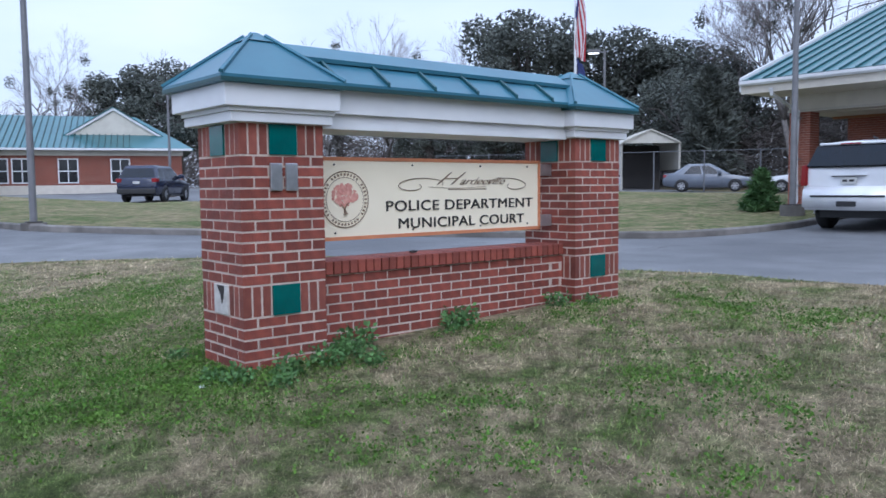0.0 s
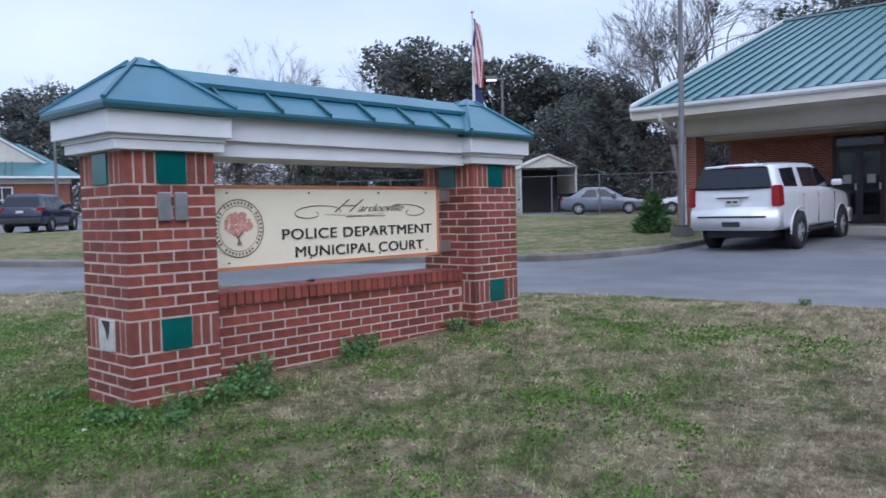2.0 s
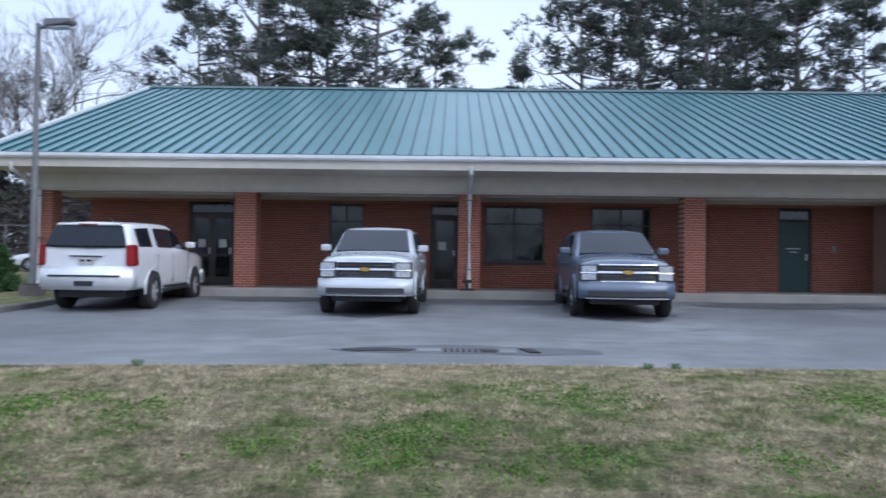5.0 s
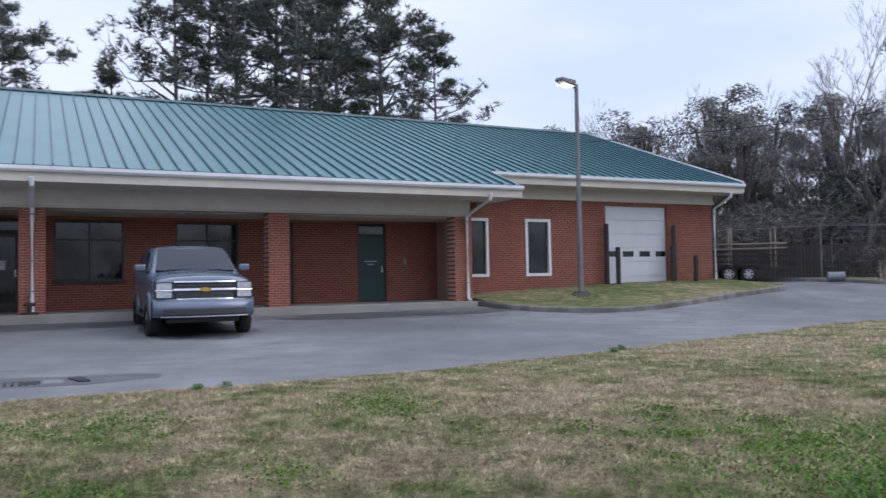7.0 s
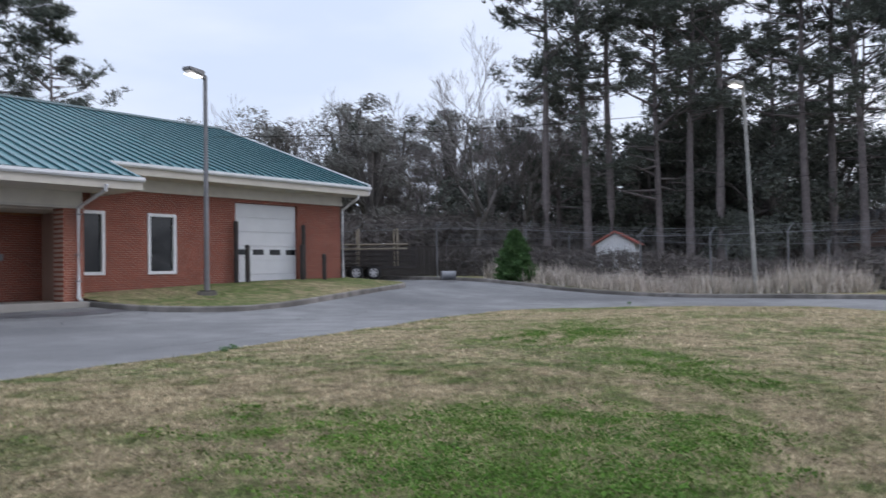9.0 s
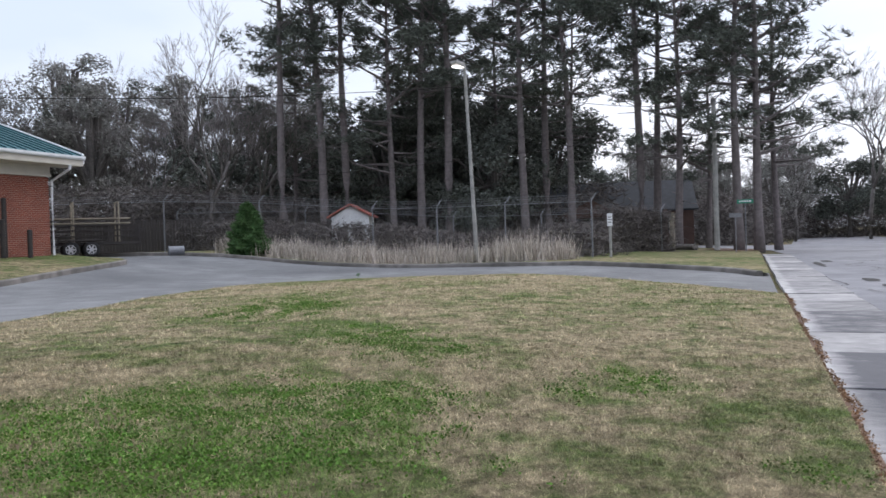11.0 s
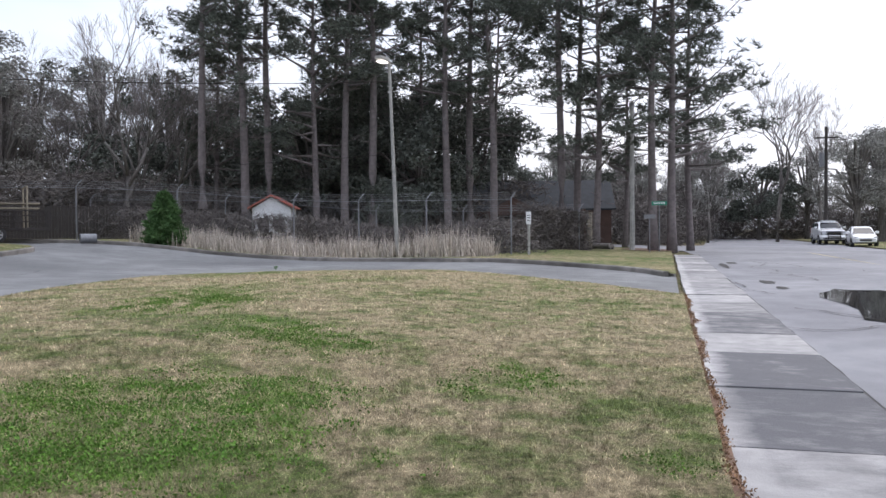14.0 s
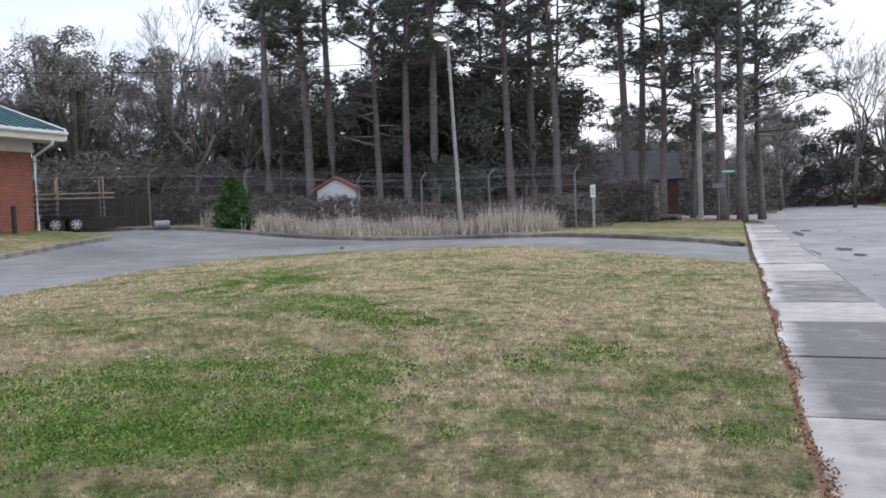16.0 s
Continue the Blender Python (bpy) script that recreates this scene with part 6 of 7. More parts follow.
def bare_tree(seed, h, spread=1.0, depth=7, mistletoe=False):
    """A leafless tree: forked limbs down to fine twigs."""
    r = random.Random(seed)
    tree = thing("bare_tree", (0, 0, -50), "leafless winter tree with fine grey twigs", "tree", "bare trees behind the site")
    bm, tw = bmesh.new(), []

    def grow(p, d, ln, rad, lv):
        q = p + d * ln * 0.5 + Vector((r.gauss(0, 0.05), r.gauss(0, 0.05), 0.02)) * ln
        e = q + (d + Vector((r.gauss(0, 0.14), r.gauss(0, 0.14), 0.05))).normalized() * ln * 0.5
        if lv <= 3:
            tube(bm, [p, q, e], [rad, rad * 0.85, rad * 0.68], 7 if lv < 2 else 5)
        else:
            tw.append((p, q, max(rad, 0.011)))
            tw.append((q, e, max(rad * 0.8, 0.009)))
        if lv >= depth:
            return
        for k in range(r.choice((2, 3, 3)) if lv else r.choice((3, 4))):
            a, t = r.uniform(0, 6.28), r.uniform(0.3, 0.75) * spread
            side = d.orthogonal().normalized()
            side.rotate(Matrix.Rotation(a, 3, d))
            nd = (d + side * t + Vector((0, 0, 0.12))).normalized()
            st = e if k < 2 else p.lerp(e, r.uniform(0.45, 0.9))
            grow(st, nd, ln * r.uniform(0.6, 0.86), rad * r.uniform(0.5, 0.68), lv + 1)

    grow(Vector((0, 0, -0.2)), Vector((r.gauss(0, 0.04), r.gauss(0, 0.04), 1)).normalized(), h * 0.3, h * 0.012 + 0.03, 0)
    part("branching", bm, GREYBARK, tree, smooth=True)
    v = []
    for a, b, w in tw:
        s = (b - a).orthogonal().normalized() * w
        t = (b - a).cross(s).normalized() * w
        for o in (s, t):
            v += [a - o, a + o, b + o * 0.6, b - o * 0.6]
    soup("twig_work", np.array([tuple(p) for p in v]), 4, TWIG, tree)
    if mistletoe:
        rnd = np.random.default_rng(seed)
        c = [np.array(tuple(tw[r.randrange(len(tw))][0])) for _ in range(9)]
        cc = np.concatenate([rnd.normal(size=(150, 3)) * 0.28 + k for k in c])
        soup("mistletoe", leaf_quads(cc, 0.2, rnd), 4, LEAF, tree)
    return tree


def leafy_tree(seed, h, w, n=5200, material=None, name="evergreen_tree", label="dense dark evergreen tree with an uneven crown", leaf=0.34):
    rnd, r = np.random.default_rng(seed), random.Random(seed)
    tree = thing(name, (0, 0, -50), label, "tree", "evergreens round the site")
    bm = bmesh.new()
    tube(bm, [(0, 0, -0.3), (0.1, 0.05, h * 0.25), (0, 0.1, h * 0.55)], [0.035 * h, 0.027 * h, 0.012 * h], 8)
    clumps = []
    for k in range(38):
        a, q = r.uniform(0, 6.28), math.sqrt(r.random())
        z = h * (0.3 + 0.62 * r.random())
        f = math.sqrt(max(0.05, 1 - ((z / h - 0.52) / 0.52) ** 2))
        p = Vector((math.cos(a) * w * q * f, math.sin(a) * w * q * f, z))
        clumps.append((p, r.uniform(0.17, 0.3) * w))
        tube(bm, [(0, 0, h * r.uniform(0.2, 0.5)), tuple(p * 0.55 + Vector((0, 0, z * 0.42))), tuple(p)], [0.012 * h, 0.008 * h, 0.02], 5)
    tagged(part("branching", bm, GREYBARK, tree), kind="stuff")
    cs = []
    for p, s in clumps:
        m = int(n / len(clumps))
        d = rnd.normal(size=(m, 3))
        d /= np.linalg.norm(d, axis=1)[:, None]
        rad = s * (0.35 + 0.75 * rnd.random((m, 1)) ** 0.6)
        cs.append(np.array(tuple(p)) + d * rad * np.array([1, 1, 0.72]))
    soup("crown", tri_tufts(np.concatenate(cs), leaf * 1.15, 2, rnd, width=0.3), 3, material or LEAF, tree)
    return tree


def cone_tree(seed, h, w, label, n=3600, material=None):
    rnd = np.random.default_rng(seed)
    tree = thing("cedar_tree", (0, 0, -50), label, "tree")
    part("trunk", tube(bmesh.new(), [(0, 0, -0.2), (0, 0, h * 0.9)], [0.02 * h, 0.01], 7), BARK, tree)
    z = rnd.random(n) ** 1.35
    a = rnd.random(n) * 6.283
    lobes = 0.78 + 0.25 * np.sin(a * 5 + z * 23) + 0.15 * np.sin(a * 3 - z * 11)
    q = w * (1 - z) ** 0.6 * lobes * np.sqrt(rnd.random(n) * 0.75 + 0.25) * np.minimum(1, 0.55 + z * 4)
    c = np.stack([np.cos(a) * q, np.sin(a) * q, 0.06 * h + z * h * 0.96], 1)
    o = np.stack([np.cos(a), np.sin(a), np.full(n, 0.5)], 1)
    soup("crown", tri_tufts(c, 0.13 * h ** 0.6, 5, rnd, width=0.16, outward=o), 3, material or CEDAR, tree)
    return tree


def plant(proto, x, y, s=1.0, turn=0.0, dz=0.0, first=[]):
    """The first call moves the tree itself; later ones copy it."""
    m = Matrix.Translation((x, y, G(x, y) - 0.05 + dz)) @ Matrix.Rotation(radians(turn), 4, "Z")
    if proto.name in first:
        t = copy_thing(proto, m)
    else:
        first.append(proto.name)
        t = proto
        t.matrix_basis = m
    t.scale = (s, s, s)
    return t


PINES = [pine(1, 21, 0.4, 4.4), pine(2, 24, 0.46, 3.8), pine(3, 19, 0.34, 4.3), pine(4, 25, 0.52, 3.6), pine(5, 22, 0.28, 4.8)]
BARES = [bare_tree(11, 15), bare_tree(12, 17, 0.9, 7, True), bare_tree(13, 13, 1.15)]
# Grey-green leaves made paler: aerial haze is put into the colour.
HAZE = island_vary(mat("hazed_grey_green_foliage", (0.23, 0.23, 0.215), (0.28, 0.275, 0.255), 0.5, 0.8, c3=(0.19, 0.195, 0.18), spec=0.2), 0.45)
GREYS = [leafy_tree(24, 15, 5.0, 7800, HAZE, "water_oak", "grey-green half-leafless tree with an uneven crown", 0.17), leafy_tree(25, 16, 4.4, 7000, HAZE, "water_oak", "grey-green half-leafless tree with an uneven crown", 0.17)]
OAKS = [leafy_tree(21, 13, 6.5, 11000, leaf=0.25), leafy_tree(22, 11, 5.0, 9000, leaf=0.23), leafy_tree(23, 9, 4.2, 7500, leaf=0.21)]

# pines behind the building
for i, (x, y, s, k) in enumerate([(-15.5, 51, 0.8, 4), (-11.5, 50, 0.98, 4), (-8, 53, 1.05, 0), (-4.5, 51, 0.98, 4), (-1.2, 54, 0.9, 2), (5.5, 64, 0.86, 2), (9.5, 61, 1.1, 4), (13.0, 58, 1.15, 0), (16.5, 60, 1.2, 4), (19.5, 56, 1.1, 0), (22.5, 55, 1.05, 4), (26, 53, 0.82, 4), (1, 78, 0.86, 2), (4, 80, 0.84, 0), (-2.5, 82, 0.8, 2),
                                 (12.5, 68, 1.1, 1), (20, 64, 1.1, 1), (-9.5, 58, 1.0, 0), (16.5, 53, 1.0, 1), (-13, 57, 0.9, 2), (24.5, 60, 1.0, 0)]):
    plant(PINES[k], x, y, s, 67 * i)
# the pine stand beyond the fence, and along the street
for i, (x, y, s, k) in enumerate([(43.8, 27.4, 1.0, 3), (45, 25.3, 1.04, 1), (45.6, 24.2, 0.98, 3), (47, 21.7, 0.9, 4), (47.7, 20, 1.0, 1), (48.2, 18.2, 1.05, 3), (49.6, 14.1, 1.0, 1), (52, 13.2, 1.02, 3), (50.3, 11.2, 0.94, 1), (52.6, 7.5, 1.05, 3), (55, 6.6, 1.0, 1), (51.1, 5.1, 0.92, 4), (51.6, 1.9, 1.02, 1), (52.2, 0.6, 1.08, 4), (57, -0.5, 0.9, 4), (54, 22, 0.95, 2), (56, 3.6, 0.8, 2), (56, 24.2, 0.9, 1), (51.5, 31, 0.86, 2), (60, 13.2, 0.85, 1), (55, 17.2, 0.85, 1)]):
    plant(PINES[k], x, y, s, 53 * i)
# bare trees
for i, (x, y, s, k) in enumerate([(-23, 47, 0.95, 0), (-20.5, 51, 0.9, 2), (-27, 57, 1.0, 1), (-34, 60, 0.95, 0), (-55, 62, 1.0, 2), (-60, 57, 0.95, 0), (-66, 50, 0.9, 1), (-73, 47, 0.85, 0), (-80, 40, 0.85, 2), (-84, 33, 0.8, 0), (-88, 25, 0.8, 1), (-90, 17, 0.75, 2), (-92, 9, 0.75, 0), (-18, 66, 1.0, 1),
                                 (38, 49, 1.0, 0), (42, 52, 0.9, 2), (46, 50, 1.0, 1), (50, 50, 1.05, 1), (54, 47, 1.0, 0), (58, 44, 1.0, 1), (49, 43, 0.9, 2), (45, 38, 0.95, 0), (50, 36, 0.95, 1), (55, 35, 0.9, 0), (42.5, 31.5, 0.75, 1), (47, 31, 0.9, 2), (60, 38, 0.95, 0), (91, -10, 1.15, 0), (88, -3, 0.85, 2), (96, -2, 0.8, 1), (84, 4, 0.7, 2), (102, -16, 1.0, 0), (82, 9, 0.75, 0), (56, 27, 0.8, 2)]):
    plant(BARES[k], x, y, s * (0.74 if 36 < x < 62 and y > 34 else 1), 41 * i)
# half-leafless trees in the haze behind the garage and the far end of the street
for i, (x, y, s, k) in enumerate([(37, 60, 0.86, 0), (42, 58, 0.85, 1), (46.5, 55, 1.0, 0), (51, 52, 1.02, 1), (55, 50, 0.98, 0), (58.5, 46, 1.0, 1), (62, 42, 0.95, 0), (66, 38, 0.9, 1), (48, 46, 0.8, 1), (84, -16, 0.75, 0), (96, 6, 0.7, 1), (106, -4, 0.75, 0), (86, 10, 0.7, 1), (82, -1, 0.5, 1), (92, 4, 0.55, 0), (100, 0, 0.6, 1), (112, -16, 0.85, 0), (98, -22, 0.8, 1), (88, -19, 0.75, 0), (120, -5, 0.8, 1), (118, 4, 0.8, 0), (98, 14, 0.7, 1), (-66, 60, 0.75, 0), (-78, 52, 0.75, 1), (-92, 30, 0.7, 0), (-24, 60, 0.75, 1), (-19, 56, 0.7, 0)]):
    plant(GREYS[k], x, y, s, 59 * i)
# evergreens
for i, (x, y, s, k) in enumerate([(-49, 53, 1.12, 0), (-44, 58, 1.0, 0), (-55, 55, 0.85, 1), (-36, 56, 0.85, 1), (-33, 52, 0.8, 1), (-39, 61, 0.9, 0), (-62, 52, 0.7, 1), (-75, 27, 0.95, 1), (-72, 31, 0.9, 0), (-70, 36, 0.75, 2), (-30, 62, 0.9, 1), (-17, 58, 0.8, 1), (-13, 62, 0.9, 0), (-25, 66, 0.8, 1),
                                 (53, 40, 0.9, 2), (62, 36, 1.0, 1), (60, 21, 1.0, 0), (64, 25, 0.95, 1), (66, 17, 0.9, 0), (58, 28, 0.8, 0), (108, -10, 0.9, 1), (105, -26, 1.0, 0), (110, 10, 0.9, 1), (88, 18, 0.9, 1), (49, 17.5, 0.5, 2), (53, 24.5, 0.85, 1), (53, 17, 0.9, 1)]):
    plant(OAKS[k], x, y, s, 77 * i)
plant(cone_tree(31, 7.6, 2.3, "dark green cedar behind the metal shed", 4200, LEAF), -29.5, 49, 1.0)
plant(cone_tree(32, 2.35, 1.05, "bright green young cedar before the fence", 2600), 32.9, 22.6, 1.0)
plant(cone_tree(33, 1.25, 0.6, "small dark green shrub by the porch corner", 900, CEDAR), -11.6, 22.9, 1.0)


def brush_band(name, path, height, depth, n, material, label, seed, size=0.9):
    """Uncountable undergrowth along a line."""
    rnd = np.random.default_rng(seed)
    t = rnd.random(n) * (len(path) - 1)
    i = t.astype(int)
    f = (t - i)[:, None]
    p = np.asarray(path, float)
    c = p[i] * (1 - f) + p[i + 1] * f + rnd.normal(size=(n, 2)) * depth
    lump = 0.55 + 0.45 * np.sin(c[:, 0] * 0.37 + 1.3 * np.sin(c[:, 1] * 0.21)) * np.cos(c[:, 1] * 0.29)
    z = rnd.random(n) ** 1.2 * height * (0.6 + 0.5 * lump)
    z += np.array([G(a, b) for a, b in c])
    v = tri_tufts(np.stack([c[:, 0], c[:, 1], z], 1), size * 0.8, 4, rnd, width=0.035)
    return tagged(soup(name, v, 3, material), label, "undergrowth", kind="stuff")


brush_band("undergrowth", [(36.8, 28), (38, 20), (38, 13), (39.5, 8)], 1.8, 0.9, 6000, BRUSH, "low brown tangle behind the security fence", 47, 0.6)
brush_band("undergrowth", [(38, 40), (50, 38), (56, 30), (58, 20), (60, 12)], 4.5, 2.2, 26000, BRUSH, "tangled brown winter undergrowth behind the fence", 41)
brush_band("undergrowth", [(60, 50), (68, 34), (70, 20), (72, 10)], 7.0, 2.5, 13000, LEAF, "dark evergreen thicket behind the pines", 42, 1.1)
brush_band("vine_tangle", [(44.6, 8.3), (45.6, 6.8), (46.6, 5.3)], 2.5, 0.35, 2600, BRUSH, "brown vines heaped over the board fence", 48, 0.5)
brush_band("undergrowth", [(70, 4), (90, 2), (112, 0), (118, -18), (100, -28), (80, -24)], 4.5, 2.0, 22000, BRUSH, "brown brush along the far end of the street", 43, 1.0)
brush_band("undergrowth", [(-16, 62), (-28, 58), (-44, 66), (-62, 64), (-84, 46), (-98, 20), (-100, 0)], 6.0, 3.0, 21000, BRUSH, "brown winter woods beyond the far lawn", 44, 1.2)
brush_band("far_woods", [(130, 40), (100, 70), (40, 90), (0, 100), (-50, 95), (-110, 70), (-130, 10)], 11.0, 5.0, 18000, BRUSH, "hazy distant winter woods", 45, 2.2)
brush_band("far_woods", [(135, 40), (150, -10), (130, -60), (60, -70), (0, -60), (-60, -60), (-130, -40)], 9.0, 5.0, 10000, BRUSH, "distant woods beyond the street", 46, 2.2)


# ---- fences, far buildings, street things ----
def chain_fence(name, pts, label, height, arms, spacing=3.9, wires=3):
    fence = thing(name, (0, 0, 0), label, "fence")
    tops = []
    for (ax, ay), (bx, by) in zip(pts, pts[1:]):
        n = max(1, round(math.hypot(bx - ax, by - ay) / spacing))
        for k in range(n + (1 if (bx, by) == pts[-1] else 0)):
            x, y = ax + (bx - ax) * k / n, ay + (by - ay) * k / n
            z = G(x, y)
            bm = bmesh.new()
            cyl(bm, (x, y, z - 0.2), (x, y, z + height), 0.035, n=8)
            if arms:
                tube(bm, [(x, y, z + height), (x + 0.16, y - 0.2, z + height + 0.32)], [0.028, 0.022], 6)
            part("post", bm, STEEL, fence)
            tops.append((x, y, z))
    rail = bmesh.new()
    for p, q in zip(tops, tops[1:]):
        cyl(rail, (p[0], p[1], p[2] + height - 0.04), (q[0], q[1], q[2] + height - 0.04), 0.015, n=6)
    part("top_rail", rail, STEEL, fence)
    if arms:
        for w in range(wires):
            f = (w + 0.6) / wires
            wb = bmesh.new()
            for p, q in zip(tops, tops[1:]):
                mid = [(p[i] + q[i]) / 2 for i in range(3)]
                o = Vector((0.16 * f, -0.2 * f, height + 0.32 * f))
                tube(wb, [Vector(p) + o, Vector(mid) + o - Vector((0, 0, 0.03)), Vector(q) + o], [0.006] * 3, 4)
            part("barbed_wire", wb, STEEL, fence)
    v = []
    for p, q in zip(tops, tops[1:]):
        L = math.hypot(q[0] - p[0], q[1] - p[1])
        n = int(L / 0.16)
        for k in range(-int(height / 0.16), n):
            for s in (1, -1):
                u0, u1 = k * 0.16, k * 0.16 + height
                z0, z1 = 0.05, height - 0.05
                if u0 < 0:
                    z0, u0 = z0 - u0, 0
                if u1 > L:
                    z1, u1 = z1 - (u1 - L), L
                if s < 0:
                    z0, z1 = height - z0, height - z1
                a = Vector(p).lerp(Vector(q), u0 / L) + Vector((0, 0, z0))
                b = Vector(p).lerp(Vector(q), u1 / L) + Vector((0, 0, z1))
                o = Vector((0, 0, 0.0016))
                v += [a - o, a + o, b + o, b - o]
    tagged(soup("wire_mesh", np.array([tuple(c) for c in v]), 4, STEEL, fence), "thin diamond wire mesh")
    return fence


chain_fence("security_fence", [(28.5, 40), (33.2, 27.5), (34.8, 23.2), (35.4, 17.5), (35.6, 11.2), (36.6, 7.6)], "tall wire fence with barbed arms behind the cattails", 2.55, True)
chain_fence("wire_fence", [(-11.5, 33), (-19, 36.4), (-27.5, 36.2), (-38, 33)], "wire fence before the metal shed", 2.1, False, 3.4)
chain_fence("wire_fence", [(41, 33), (44.5, 22), (45.5, 12), (46, 5.6)], "second wire fence among the pines", 2.3, True, 4.5)


def board_fence(pts, h, label):
    f = thing("board_fence", (0, 0, 0), label, "fence")
    me = mesh_of(boxes((-0.07, 0.07, -0.012, 0.012, 0.02, h), bevel=0.004), "board", WOODFENCE)
    for (ax, ay), (bx, by) in zip(pts, pts[1:]):
        L = math.hypot(bx - ax, by - ay)
        n = int(L / 0.155)
        for k in range(n):
            x, y = ax + (bx - ax) * (k + 0.5) / n, ay + (by - ay) * (k + 0.5) / n
            b = new("board", me)
            b.parent = f
            b.matrix_basis = pose(x, y, G(x, y) - 0.03 + 0.04 * random.random(), 0, random.uniform(-0.6, 0.6), math.degrees(math.atan2(by - ay, bx - ax)))


board_fence([(33.5, 33.5), (37.5, 27.5), (39.2, 24.2)], 1.75, "dark grey weathered board fence under the pines")
board_fence([(44.5, 8.6), (46.5, 5.4)], 1.9, "dark weathered board fence overgrown with vines")


def reeds():
    """A dry cattail bed: thin curved blades."""
    rnd = np.random.default_rng(51)
    n = 8500
    t = rnd.random(n)
    y = 8.0 + t * 16.5
    x = 33.6 + 0.05 * (y - 8) * 0 + rnd.normal(size=n) * 0.55 + np.where(y < 10.2, 0.5, 0.0) + 0.35
    z = np.array([G(a, b) for a, b in zip(x, y)]) + 0.05
    h = (0.55 + 0.5 * rnd.random(n)) * (1 + 0.45 * np.exp(-((y - 9.6) / 1.1) ** 2)) * (0.8 + 0.12 * np.sin(y * 1.9) + 0.1 * np.sin(y * 5.3) + 0.55 * rnd.random(n) ** 6)
    a = rnd.random(n) * 6.283
    lean = 0.85 * rnd.random(n) ** 1.3 * h
    b = np.stack([x, y, z], 1)
    e = b + np.stack([np.cos(a) * lean, np.sin(a) * lean, h], 1)
    s = np.stack([-np.sin(a), np.cos(a), np.zeros(n)], 1) * 0.016
    v = np.stack([b - s, b + s, e], 1).reshape(-1, 3)
    return tagged(soup("cattail_bed", v, 3, REED), "dry pale cattails along the fence", "reeds", kind="stuff")


reeds()


def far_house():
    """The brick neighbour with a green roof and a siding gable."""
    h = thing("neighbour_building", pose(-59.5, 21.0, 1.05, 0, 0, 70), "low red brick building with a green metal roof", "building")
    fb = mesh_of(boxes((-26, 4.6, 0.0, 0.3, -0.4, 3.0)), "wall", WALLBRICK)
    w = new("wall", fb)
    w.parent = h
    part("plinth", boxes((-26, 4.62, -0.06, 0.0, -0.4, 0.55)), SOFFIT, h)
    part("wall", boxes((4.3, 4.6, 0.3, 12, -0.4, 3.0)), WALLBRICK_SIDE, h)
    part("frieze", boxes((-26.1, 4.7, -0.1, 0.3, 2.62, 3.0)), SIDING, h)
    part("gutter", boxes((-26.4, 5.3, -0.75, -0.62, 2.98, 3.12)), WHITE, h)
    part("soffit", boxes((-26.4, 5.2, -0.62, 0.0, 2.96, 3.02)), SOFFIT, h)
    bm = bmesh.new()
    prism(bm, [(-26.4, -0.65, 3.1), (5.4, -0.65, 3.1), (1.5, 6.5, 5.9), (-26.4, 6.5, 5.9)], (0, 0, -0.08))
    r = part("roof", bm, ROOF, h, "green standing-seam roof")
    bm = bmesh.new()
    prism(bm, [(5.4, -0.65, 3.1), (5.4, 13.6, 3.1), (1.5, 6.5, 5.9)], (0, 0, -0.08))
    part("roof", bm, ROOF, h)
    k = -26.0
    me = None
    while k < 1.4:
        if me is None:
            sb = bmesh.new()
            prism(sb, [(-0.03, -0.65, 3.1), (-0.03, 6.4, 5.86), (-0.03, 6.4, 5.95), (-0.03, -0.65, 3.19)], (0.06, 0, 0))
            me = mesh_of(sb, "seam", ROOFDARK)
        s = new("seam", me)
        s.parent = r
        s.matrix_basis = Matrix.Translation((k, 0, 0))
        k += 0.41
    bm = bmesh.new()
    prism(bm, [(-2.9, 2.2, 4.22), (2.9, 2.2, 4.22), (0.0, 2.2, 6.0)], (0, 0.2, 0))
    part("gable", bm, SIDING, h, "cream siding gable")
    for s in (1, -1):
        bm = bmesh.new()
        prism(bm, [(0.0, 2.05, 6.2), (s * 3.4, 2.05, 4.1), (s * 3.4, 2.05, 3.92), (0.0, 2.05, 6.02)], (0, 0.12, 0))
        part("rake_board", bm, WHITE, h)
        bm = bmesh.new()
        prism(bm, [(0.0, 2.0, 6.22), (s * 3.4, 2.0, 4.12), (s * 3.4, 9, 4.12), (0.0, 9, 6.22)], (0, 0, 0.06))
        part("roof", bm, ROOF, h)
    for wx in (0.4, -3.0, -5.9, -7.4):
        w = part("window", boxes((wx - 0.6, wx + 0.6, -0.03, 0.0, 0.75, 2.4)), GLASS, h)
        part("window_frame", boxes((wx - 0.66, wx + 0.66, -0.05, -0.031, 0.68, 0.76), (wx - 0.66, wx + 0.66, -0.05, -0.031, 2.34, 2.42), (wx - 0.66, wx - 0.58, -0.05, -0.031, 0.76, 2.34), (wx + 0.58, wx + 0.66, -0.05, -0.031, 0.76, 2.34), (wx - 0.03, wx + 0.03, -0.05, -0.031, 0.76, 2.34), (wx - 0.58, wx + 0.58, -0.05, -0.031, 1.5, 1.57)), WHITE, w)
    for cx in (-9.0, -15.0):
        part("porch_post", boxes((cx, cx + 0.35, -3.0, -2.65, -0.4, 2.7)), WHITE, h)
    part("porch_roof", prism(bmesh.new(), [(-17, -3.6, 2.75), (-7.2, -3.6, 2.75), (-8.5, 0.5, 4.1), (-17, 0.5, 4.1)], (0, 0, -0.2)), ROOF, h)


far_house()


